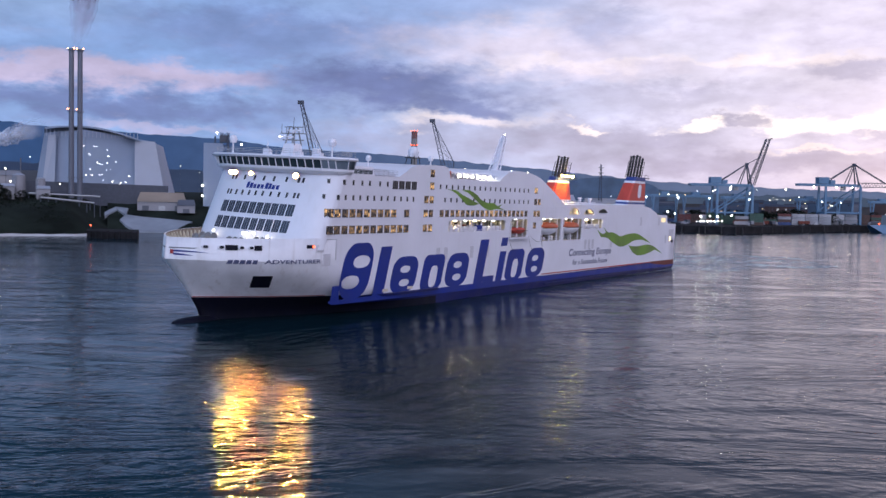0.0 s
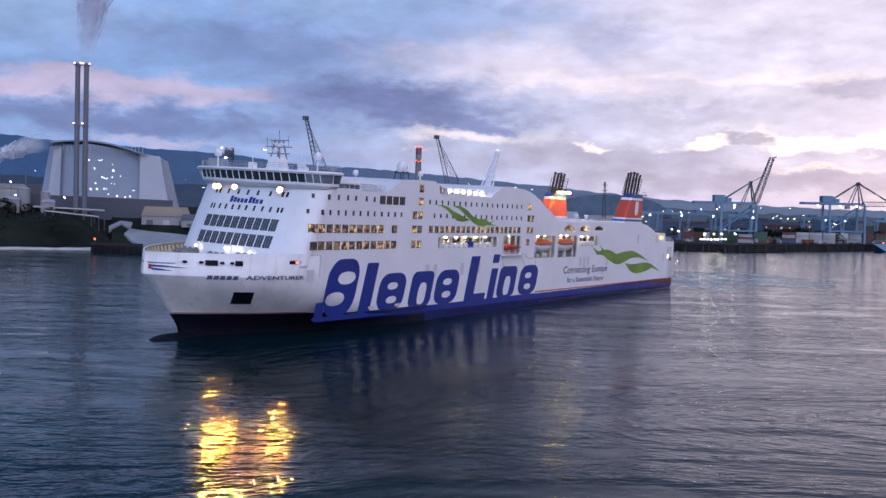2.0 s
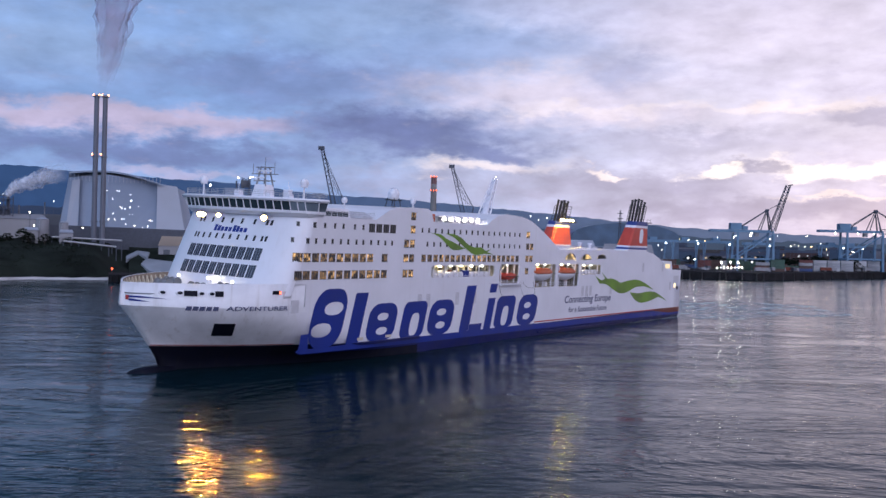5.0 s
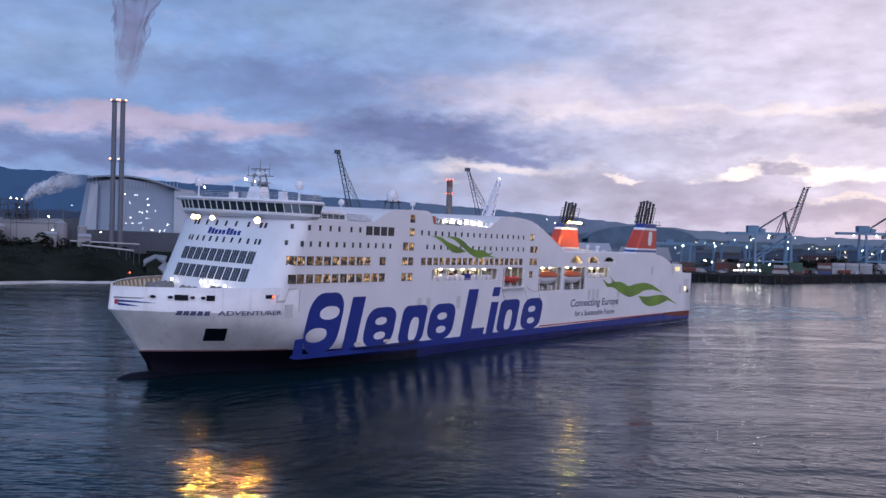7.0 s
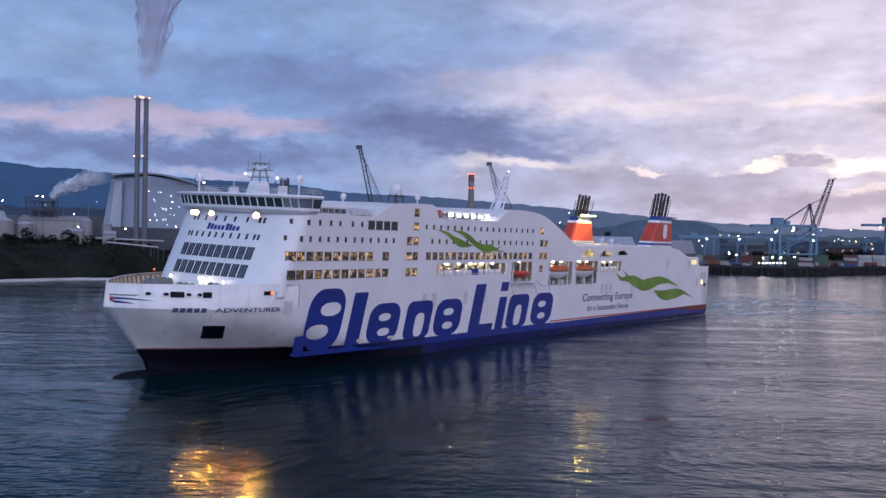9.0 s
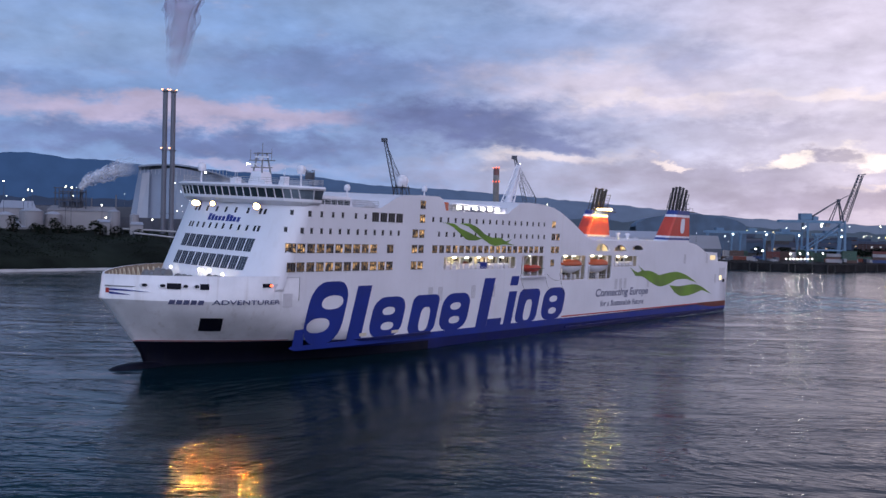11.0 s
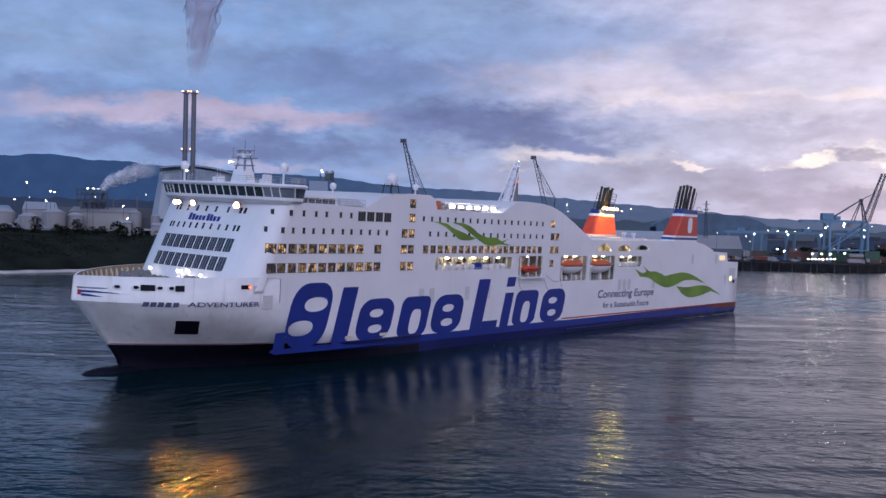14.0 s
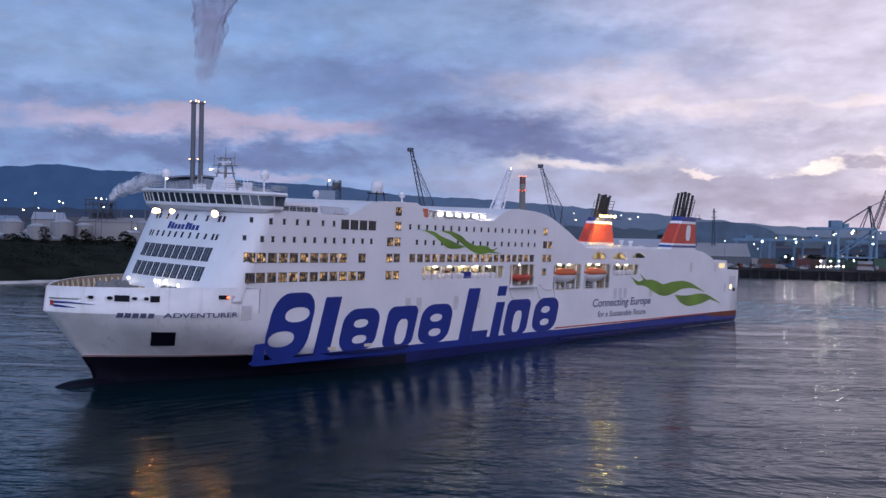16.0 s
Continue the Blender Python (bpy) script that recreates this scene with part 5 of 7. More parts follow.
# lifeboats under their davits
def lifeboat(x, length, z, canopy, hullmat, label, tall=1.0):
    bt = empty("tmp", "", "")
    bt.name = "lifeboat"
    bt.parent = ferry
    tagged(bt, label)
    for low_, mat_, nm in ((True, hullmat, "boat_hull"), (False, canopy, "canopy")):
        bm = bmesh.new()
        ball(bm, (0, 0, 0), 1.0, 24, 12)
        for v in list(bm.verts):
            c = v.co
            if low_ and c.z > 0:
                c.z *= 0.05
            if not low_ and c.z < 0:
                c.z *= 0.05
            c.y = math.copysign(abs(c.y) ** 0.7, c.y)
            v.co = Vector((x + c.x * length / 2, 13.2 + c.y * 1.65, z + (c.z * (1.75 if low_ else 1.45) * tall) + 0.25 * abs(c.x) ** 2 + (0.0 if low_ else 0.04)))
        part(nm, bm, mat_, bt)
    for dx_ in (-length * 0.36, length * 0.36):
        bm = bmesh.new()
        tube(bm, (x + dx_, 13.2, z + 0.6), (x + dx_, 13.6, 16.8), 0.05, n=4)
        tube(bm, (x + dx_, 11.2, z - 2.2), (x + dx_, 14.2, 16.6), 0.14, n=5)
        part("davit", bm, M["steel"], bt)
    bm = bmesh.new()
    tube(bm, (x - length * 0.46, 14.86, z + 0.05), (x + length * 0.46, 14.86, z + 0.05), 0.07, n=5)
    part("grab_line", bm, M["black"], bt)


lifeboat(-7.4, 11.4, 14.3, M["orange"], M["white"], "white lifeboat with an orange canopy in its davits")
lifeboat(-20.6, 11.6, 14.3, M["orange"], M["white"], "white lifeboat with an orange canopy in its davits")
lifeboat(9.2, 6.6, 13.9, M["redboat"], M["redboat"], "small red rescue boat in its davit", 0.5)
bm = bmesh.new()
box(bm, 5.6, 15.0, 14.0, 15.5, 12.05, 12.4)
part("boat_platform", bm, M["white"], ferry)
for i, x in enumerate([19.6 + 2.05 * i for i in range(11)] + [-30.4, -32.4, -34.4, -36.4, -38.4]):
    bm = bmesh.new()
    tube(bm, (x - 0.75, 13.6, 14.7), (x + 0.75, 13.6, 14.7), 0.42, n=12)
    tube(bm, (x - 0.5, 13.6, 14.7), (x - 0.42, 13.6, 14.7), 0.46, n=12)
    box(bm, x - 0.6, x + 0.6, 13.2, 14.0, 14.05, 14.35)
    part("liferaft_canister", bm, M["white"], ferry, "white liferaft canister")
bm = bmesh.new()
box(bm, 27.3, 29.4, 13.3, 14.2, 14.1, 15.4)
part("deck_bin", bm, M["letter"], ferry, "blue deck bin")

# floodlights under the bridge and on the fore deck
def hooded(x, y, z, r, mat, name, label, aim_=(0.72, 0.66, -0.08)):
    """A dished floodlight: a dark bowl behind a bright lens."""
    d = Vector(aim_).normalized()
    c = Vector((x, y, z))
    bm = bmesh.new()
    tube(bm, c - d * 0.55, c - d * 0.1, r * 0.45, r * 1.05, 14)
    u = d.cross(Vector((0, 0, 1))).normalized()
    w = d.cross(u)
    rims = [[bm.verts.new(c + (u * math.cos(a) + w * math.sin(a)) * r * k + d * o) for a in span(0, 6.2832, 18)[:-1]] for k, o in ((1.04, -0.12), (1.04, r * 1.8), (1.10, r * 1.8), (1.10, -0.12))]
    for p, q in zip(rims, rims[1:]):
        for i in range(18):
            bm.faces.new((p[i], p[(i + 1) % 18], q[(i + 1) % 18], q[i]))
    tube(bm, c - d * 0.5, (x - 1.5, y, z + 0.1), 0.07, n=5)
    ob = part(name, bm, M["black"], ferry, label)
    bm = bmesh.new()
    tube(bm, c - d * 0.08, c - d * 0.02, r, r, 14)
    part("lens", bm, mat, ob, "glaring lens")


for y, r in ((-8.5, 0.30), (-7.4, 0.28), (-3.3, 0.28), (7.2, 0.40)):
    hooded(front(y, 24.3) + 0.9, y, 24.25, r, M["flood"], "bridge_floodlight", "glaring amber floodlight in a dark bowl")
for y, z, r in ((-7.4, 13.5, 0.40), (0.1, 13.6, 0.42), (0.9, 13.6, 0.40), (2.6, 13.7, 0.44), (5.8, 13.3, 0.40)):
    bm = bmesh.new()
    x = front(y, z) + 1.0
    ball(bm, (x, y, z), r * 0.55, 12, 8)
    fl = part("foredeck_lamp", bm, M["fore"], ferry, "white foredeck lamp")
    bm = bmesh.new()
    tube(bm, (x, y, 11.7), (x, y, z - 0.25), 0.06, n=5)
    part("lamp_pole", bm, M["white"], fl)

# churned water that goes with the ship
def foam(name, color, cover, label, quads, scale):
    m = bpy.data.materials.new(name)
    m.use_nodes = True
    N, join = nodes_of(m.node_tree)
    bs, tr, mixer, tc, nz_, mr = N("ShaderNodeBsdfPrincipled"), N("ShaderNodeBsdfTransparent"), N("ShaderNodeMixShader"), N("ShaderNodeTexCoord"), N("ShaderNodeTexNoise"), N("ShaderNodeMapRange")
    mp = N("ShaderNodeMapping")
    mp.inputs["Scale"].default_value = (0.45, 1.0, 1.0)
    join(tc.outputs["Object"], mp.inputs[0])
    join(mp.outputs[0], nz_.inputs["Vector"])
    nz_.inputs["Scale"].default_value, nz_.inputs["Detail"].default_value, nz_.inputs["Roughness"].default_value, nz_.inputs["Distortion"].default_value = scale, 7.0, 0.65, 0.8
    join(nz_.outputs[0], mr.inputs[0])
    for i, v in enumerate((0.36, 0.78, 0.0, cover)):
        mr.inputs[i + 1].default_value = v
    bs.inputs["Base Color"].default_value, bs.inputs["Roughness"].default_value = (*color, 1), 0.5
    join(mr.outputs[0], mixer.inputs[0])
    join(tr.outputs[0], mixer.inputs[1])
    join(bs.outputs[0], mixer.inputs[2])
    join(mixer.outputs[0], N("ShaderNodeOutputMaterial").inputs[0])
    bm = bmesh.new()
    for ring_ in quads:
        bm.faces.new([bm.verts.new((x, y, 0.04)) for x, y in ring_])
    return part(name, bm, m, wash, label)


def oval(x, y, a, b, n=40):
    return [(x + a * math.cos(t) * (1 + 0.12 * math.sin(3 * t + 1)), y + b * math.sin(t) * (1 + 0.15 * math.sin(5 * t))) for t in span(0, 6.2832, n)[:-1]]


wash = empty("wake", "churned water and a darkening sheet round the moving ferry", "wake")
# low-gloss sheet, added only to darken the water where the ferry mirrors in it
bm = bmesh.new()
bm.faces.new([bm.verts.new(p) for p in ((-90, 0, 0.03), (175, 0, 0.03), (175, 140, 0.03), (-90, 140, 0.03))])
part("slack_water", bm, water_material("slack_water", 0.016, True, (0.003, 0.014, 0.021)), wash, "dull sheet added to darken the water beside the hull")
foam("stern_wash", (0.40, 0.62, 0.72), 0.60, "turquoise churned water behind the stern", [oval(-160, 8, 64, 44)], 0.13)
foam("side_foam", (0.62, 0.68, 0.76), 0.9, "thin white foam along the hull", [[(-103, 14.9), (-60, 14.9), (-60, 15.2), (-103, 16.6)]], 0.5)


# ---------------------------------------------------------------- west shore: power plant, stacks, sheds
M["clad"] = paint("pale_blue_cladding", (0.23, 0.29, 0.40), 0.5, vary=0.08, scale=0.03, fine=0.4)
M["cladlight"] = paint("silver_cladding", (0.35, 0.38, 0.46), 0.45, vary=0.08, scale=0.04)
M["stack"] = paint("grey_stack_steel", (0.13, 0.14, 0.18), 0.5, vary=0.15, scale=0.05)
M["roofgrey"] = paint("dark_grey_roof", (0.10, 0.11, 0.14), 0.6, vary=0.2, scale=0.05)
M["tan"] = paint("tan_roofing", (0.30, 0.24, 0.19), 0.7, vary=0.2, scale=0.05)
M["shed"] = paint("white_shed_cladding", (0.27, 0.27, 0.30), 0.6, vary=0.12, scale=0.05, streak=0.2)
M["crane"] = paint("port_crane_blue", (0.110, 0.215, 0.340), 0.5, vary=0.15, scale=0.1)
M["cranedark"] = paint("dark_crane_steel", (0.06, 0.07, 0.10), 0.6, vary=0.2)


PD = 640.0
plant = empty("waste_plant", "large pale blue clad plant with a dark curved roof", "power plant")
bm = bmesh.new()
lowr = [(-23.3, PD), (-20.6, PD - 10), (-16.35, PD), (-15.6, PD + 70), (-22.8, PD + 80)]
topr = [(-22.7, PD + 4), (-20.6, PD - 4), (-17.0, PD + 6), (-16.4, PD + 70), (-22.5, PD + 80)]
hexa(bm, [polar(a, d, 16) for a, d in lowr], [polar(a, d, height(PD, 3.58 if a == -20.6 else 3.36 if a < -18 else 3.1)) for a, d in topr])
part("plant_hall", bm, M["clad"], plant, "pale blue translucent cladding")
bm = bmesh.new()
hexa(bm, [polar(-17.95, PD - 6, 17), polar(-16.2, PD - 8, 17), polar(-16.2, PD + 4, 17), polar(-17.95, PD + 4, 17)],
     [polar(-17.95, PD - 2, height(PD, 3.12)), polar(-16.85, PD - 3, height(PD, 3.06)), polar(-16.85, PD + 7, height(PD, 3.06)), polar(-17.95, PD + 7, height(PD, 3.12))])
part("plant_tower", bm, M["cladlight"], plant)
bm = bmesh.new()
hexa(bm, [polar(-22.9, PD - 5, 17), polar(-22.2, PD - 9, 17), polar(-22.2, PD + 4, 17), polar(-22.9, PD + 4, 17)],
     [polar(-22.5, PD - 2, height(PD, 3.2)), polar(-22.1, PD - 3, height(PD, 3.25)), polar(-22.1, PD + 7, height(PD, 3.25)), polar(-22.5, PD + 7, height(PD, 3.2))])
part("plant_tower", bm, M["cladlight"], plant)
bm = bmesh.new()
prev = None
for a in span(-22.7, -17.6, 18):
    k = (a + 22.7) / 5.1
    el = 3.25 + 0.55 * math.sin(math.pi * min(1, k * 0.55 + 0.28)) ** 1.5 - 0.55 * k ** 3 * 0.6
    q = [bm.verts.new(polar(a, d, height(PD, el + o))) for d, o in ((PD - 4, -0.10), (PD - 4, 0.0), (PD + 60, 0.0), (PD + 60, -0.1))]
    if prev:
        for j in range(3):
            bm.faces.new((prev[j], q[j], q[j + 1], prev[j + 1]))
    prev = q
part("plant_roof", bm, M["clad"], plant, "dark curved roof")
bm = bmesh.new()
for a in span(-22.6, -17.8, 24):
    tube(bm, polar(a, PD - 6, height(PD, 3.15)), polar(a, PD - 5, height(PD, 3.5)), 0.18, n=4)
part("roof_screen", bm, M["cladlight"], plant)
bm = bmesh.new()
hexa(bm, [polar(-23.6, PD - 14, 14), polar(-16.1, PD - 14, 14), polar(-16.1, PD - 2, 14), polar(-23.6, PD - 2, 14)],
     [polar(-23.6, PD - 14, height(PD, 0.66)), polar(-16.1, PD - 14, height(PD, 0.56)), polar(-16.1, PD - 2, height(PD, 0.56)), polar(-23.6, PD - 2, height(PD, 0.66))])
part("plant_base", bm, M["cranedark"], plant)
bm = bmesh.new()
hexa(bm, [polar(-29, PD + 90, 18), polar(-23.0, PD + 90, 18), polar(-23.0, PD + 130, 18), polar(-29, PD + 130, 18)],
     [polar(-29, PD + 90, height(PD + 90, 1.15)), polar(-23.0, PD + 90, height(PD + 90, 1.25)), polar(-23.0, PD + 130, height(PD + 90, 1.25)), polar(-29, PD + 130, height(PD + 90, 1.15))])
part("plant_annex", bm, M["roofgrey"], plant)
for a, e, r in ((-20.67, 2.71, 0.5), (-20.12, 2.7, 0.6), (-20.0, 2.69, 0.6), (-19.42, 2.51, 0.6), (-20.38, 2.28, 0.5), (-20.33, 2.2, 0.45), (-19.36, 2.16, 1.0), (-19.84, 1.73, 0.7), (-19.7, 1.7, 0.7), (-19.95, 1.8, 0.5), (-19.42, 1.78, 0.7),
                (-18.97, 1.86, 0.55), (-20.31, 1.4, 0.7), (-20.22, 1.09, 0.5), (-19.85, 1.1, 0.6), (-19.72, 1.12, 0.6), (-19.27, 1.4, 0.4), (-19.45, 1.4, 0.4), (-19.63, 0.82, 0.5), (-19.14, 0.74, 0.8), (-18.72, 0.66, 0.6), (-18.44, 0.72, 0.7), (-18.3, 1.06, 0.6), (-18.2, 1.06, 0.5), (-20.55, 1.08, 0.6)):
    bm = bmesh.new()
    k = (e - 0.6) / 2.5
    ball(bm, polar(a, PD - 13 + 6 * k, height(PD - 13 + 6 * k, e)), r * 0.42, 8, 6)
    part("plant_lamp", bm, M["farlamp" if int(a * 100) % 3 == 0 else "farwhite"], plant, "white light behind the cladding")

SD = 600.0
for az, w in ((-21.32, 0.27), (-20.87, 0.27)):
    r = SD * math.tan(radians(w / 2))
    top = height(SD, 8.0)
    bm = bmesh.new()
    c = polar(az, SD, 0)
    tube(bm, (c.x, c.y, 15), (c.x, c.y, top), r * 1.08, r, 24)
    for z in (height(SD, 4.55), top - 1.2, height(SD, 0.9)):
        tube(bm, (c.x, c.y, z), (c.x, c.y, z + 0.5), r + 0.7, r + 0.7, 24)
    st = thing("flue_chimney", bm, M["stack"], "tall grey steel flue stack with red lamps", "chimney", "twin stacks")
    for z, n in ((top - 0.2, 2), (height(SD, 4.68), 1)):
        for i in range(n):
            a = math.pi * (1.1 + 0.8 * i / max(1, n - 1)) + (0.25 if az > -21 else -0.1)
            bm = bmesh.new()
            ball(bm, (c.x + (r + 0.5) * math.cos(a), c.y + (r + 0.5) * math.sin(a), z + 0.3), 0.42, 8, 6)
            part("obstruction_lamp", bm, M["stacklamp"], st, "amber obstruction lamp")


def shed(name, az0, az1, dist, z0, el_eave, el_ridge, depth, wall, roof, label):
    """A gabled shed seen broadside."""
    s_ = empty(name, label, "shed")
    he, hr = height(dist, el_eave), height(dist, el_ridge)
    bm = bmesh.new()
    hexa(bm, [polar(az0, dist, z0), polar(az1, dist, z0), polar(az1, dist + depth, z0), polar(az0, dist + depth, z0)],
         [polar(az0, dist, he), polar(az1, dist, he), polar(az1, dist + depth, he), polar(az0, dist + depth, he)])
    part("wall", bm, wall, s_)
    bm = bmesh.new()
    ov, mid = 0.03, dist + depth / 2
    ins = (az1 - az0) * 0.06
    hexa(bm, [polar(az0 - ov, dist - 0.6, he), polar(az1 + ov, dist - 0.6, he), polar(az1 + ov, dist + depth + 0.6, he), polar(az0 - ov, dist + depth + 0.6, he)],
         [polar(az0 + ins, mid - 0.4, hr), polar(az1 - ins, mid - 0.4, hr), polar(az1 - ins, mid + 0.4, hr), polar(az0 + ins, mid + 0.4, hr)])
    part("roof", bm, roof, s_)
    n = max(1, int((az1 - az0) * dist * 0.01745 / 9))
    for i in range(n):
        a = az0 + (az1 - az0) * (i + 0.5) / n
        b = bmesh.new()
        da = 0.18
        hexa(b, [polar(a - da, dist - 0.2, z0), polar(a + da, dist - 0.2, z0), polar(a + da, dist + 0.3, z0), polar(a - da, dist + 0.3, z0)],
             [polar(a - da, dist - 0.2, z0 + (he - z0) * 0.55), polar(a + da, dist - 0.2, z0 + (he - z0) * 0.55), polar(a + da, dist + 0.3, z0 + (he - z0) * 0.55), polar(a - da, dist + 0.3, z0 + (he - z0) * 0.55)])
        part("roller_door", b, M["steel"] if i % 2 else M["roofgrey"], s_)
    return s_


shed("shed", -17.8, -15.1, 600, 12, -0.35, 0.2, 30, M["shed"], M["tan"], "low white shed with a tan hipped roof")
shed("shed", -15.6, -14.6, 590, 11, -0.55, -0.2, 20, M["shed"], M["roofgrey"], "small grey waterside shed")
shed("shed", -27.5, -23.75, 620, 18, 0.95, 1.25, 40, M["shed"], M["shed"], "long white industrial shed")
shed("shed", -29.9, -28.1, 640, 18, 1.0, 1.45, 40, M["shed"], M["cladlight"], "white tank house with a domed roof")
shed("shed", -33.5, -30.4, 650, 18, 0.9, 1.2, 40, M["clad"], M["clad"], "long grey industrial storage shed")
shed("shed", -31.8, -28.0, 600, 17, -0.05, 0.45, 22, M["shed"], M["cladlight"], "low shed with white tent roofs")
shed("shed", -24.9, -24.2, 590, 15, 0.35, 0.5, 12, M["shed"], M["cladlight"], "small white flat-roofed site hut")
shed("shed", -23.1, -22.4, 592, 15, 0.25, 0.42, 12, M["shed"], M["cladlight"], "small white flat-roofed site hut")

# storage tanks and a process frame by the works
def tank(az, dist, r, el, label):
    tk = empty("storage_tank", label, "tank", "storage tanks")
    c = polar(az, dist, 0)
    tk.location = (c.x, c.y, 17)
    top_ = height(dist, el) - 17
    bm = bmesh.new()
    tube(bm, (0, 0, 0), (0, 0, top_), r, r, 28)
    for z in (top_ * 0.33, top_ * 0.66, top_ - 0.15):
        tube(bm, (0, 0, z), (0, 0, z + 0.15), r + 0.08, r + 0.08, 28)
    part("tank_wall", bm, M["shed"], tk)
    bm = bmesh.new()
    tube(bm, (0, 0, top_ + 0.15), (0, 0, top_ + r * 0.28), r, r * 0.45, 28)
    tube(bm, (0, 0, top_ + r * 0.28), (0, 0, top_ + r * 0.36), r * 0.45, r * 0.05, 28)
    part("tank_roof", bm, M["cladlight"], tk)
    bm = bmesh.new()
    for q in (-0.3, 0.3):
        tube(bm, (q, -r - 0.2, 0), (q, -r - 0.2, top_ + 0.8), 0.06, n=4)
    for i in range(int(top_ / 0.6)):
        tube(bm, (-0.3, -r - 0.2, 0.5 + i * 0.6), (0.3, -r - 0.2, 0.5 + i * 0.6), 0.04, n=4)
    part("ladder", bm, M["steel"], tk)


for az, d, r, el in ((-28.3, 606, 6.5, 0.85), (-27.2, 612, 5.0, 0.7), (-29.6, 604, 5.5, 0.6), (-24.0, 604, 3.6, 0.95), (-30.9, 610, 7.0, 0.8), (-22.9, 600, 2.6, 0.8)):
    tank(az, d, r, el, "pale cylindrical storage tank with a domed roof")
bm = bmesh.new()
for z in (1.0, 1.5, 2.0):
    for d in (628, 640):
        tube(bm, polar(-26.9, d, height(d, z)), polar(-25.5, d, height(d, z)), 0.28, n=4)
    hexa(bm, [polar(-26.9, 628, height(634, z)), polar(-25.5, 628, height(634, z)), polar(-25.5, 640, height(634, z)), polar(-26.9, 640, height(634, z))],
         [polar(-26.9, 628, height(634, z) + 0.2), polar(-25.5, 628, height(634, z) + 0.2), polar(-25.5, 640, height(634, z) + 0.2), polar(-26.9, 640, height(634, z) + 0.2)])
for a in (-26.9, -26.43, -25.97, -25.5):
    for d in (628, 640):
        tube(bm, polar(a, d, 17), polar(a, d, height(d, 2.15)), 0.32, n=4)
for a in (-26.7, -26.2, -25.8):
    tube(bm, polar(a, 634, height(634, 1.02)), polar(a, 634, height(634, 1.42)), 2.0, n=12)
thing("process_frame", bm, M["cranedark"], "dark steel process frame with vessels", "plant frame")

# silo block with its hoist tower
bm = bmesh.new()
hexa(bm, [polar(-14.15, 620, 4), polar(-13.05, 620, 4), polar(-13.05, 640, 4), polar(-14.15, 640, 4)],
     [polar(-14.15, 620, height(620, 3.12)), polar(-13.05, 620, height(620, 3.12)), polar(-13.05, 640, height(620, 3.12)), polar(-14.15, 640, height(620, 3.12))])
silo = thing("silo", bm, M["clad"], "tall grey concrete silo block with a hoist tower", "silo")
bm = bmesh.new()
lattice(bm, polar(-12.95, 622, 6), polar(-12.95, 622, height(620, 3.75)), 4.5, 4.2, 16, 0.3)
hexa(bm, [polar(-13.25, 620, height(620, 3.2)), polar(-12.75, 620, height(620, 3.2)), polar(-12.75, 626, height(620, 3.2)), polar(-13.25, 626, height(620, 3.2))],
     [polar(-13.25, 620, height(620, 3.6)), polar(-12.75, 620, height(620, 3.6)), polar(-12.75, 626, height(620, 3.6)), polar(-13.25, 626, height(620, 3.6))])
tube(bm, polar(-13.5, 622, height(620, 3.1)), polar(-13.5, 622, height(620, 3.55)), 0.5, n=6)
part("hoist_tower", bm, M["cranedark"], silo, "dark steel hoist tower")
bm = bmesh.new()
ball(bm, polar(-13.4, 618, height(620, 3.7)), 0.6, 8, 6)
part("silo_lamp", bm, M["farlamp"], silo)
for e in (0.65, 0.05):
    bm = bmesh.new()
    ball(bm, polar(-14.2, 616, height(620, e)), 0.65, 8, 6)
    part("silo_lamp", bm, M["farlamp"], silo)
# small works stack that gives off steam, and pipework
for az, el, r in ((-25.75, 2.2, 0.9), (-26.3, 2.0, 0.5), (-25.2, 1.7, 0.5), (-23.9, 1.9, 0.4)):
    bm = bmesh.new()
    c = polar(az, 640, 0)
    tube(bm, (c.x, c.y, 18), (c.x, c.y, height(640, el)), r * 1.1, r, 12)
    tube(bm, (c.x, c.y, height(640, el) - 0.4), (c.x, c.y, height(640, el)), r * 1.2, r * 1.2, 12)
    thing("works_chimney", bm, M["stack"], "slim grey works chimney", "chimney", "works chimneys")
bm = bmesh.new()
for z in (1.55, 1.9, 2.2):
    tube(bm, polar(-27.2, 645, height(645, z)), polar(-25.6, 645, height(645, z)), 0.35, n=6)
for a in (-27.1, -26.7, -26.2, -25.7):
    tube(bm, polar(a, 645, 18), polar(a, 645, height(645, 2.2)), 0.35, n=6)
thing("pipe_rack", bm, M["cranedark"], "dark steel pipe rack", "pipe rack")
for a, b, e0, e1, d in ((-22.9, -20.1, -0.22, -0.48, 578), (-23.5, -19.8, 0.0, -0.12, 594)):
    bm = bmesh.new()
    tube(bm, polar(a, d, height(d, e0)), polar(b, d, height(d, e1)), 0.5, n=8)
    pipe = thing("pipeline", bm, M["steel"], "grey overland pipeline on trestles", "pipeline", "pipelines")
    for k in span(0, 1, 7):
        aa, ee = a + (b - a) * k, e0 + (e1 - e0) * k
        bm = bmesh.new()
        tube(bm, polar(aa, d, 8), polar(aa, d, height(d, ee)), 0.3, n=5)
        part("trestle", bm, M["cranedark"], pipe)


# trees and scrub
M["leaf"] = paint("dark_foliage", (0.014, 0.020, 0.014), 0.9, spec=0.05, vary=0.6, scale=0.3, fine=2.0)
M["bark"] = paint("dark_bark", (0.05, 0.04, 0.03), 0.9, vary=0.4)


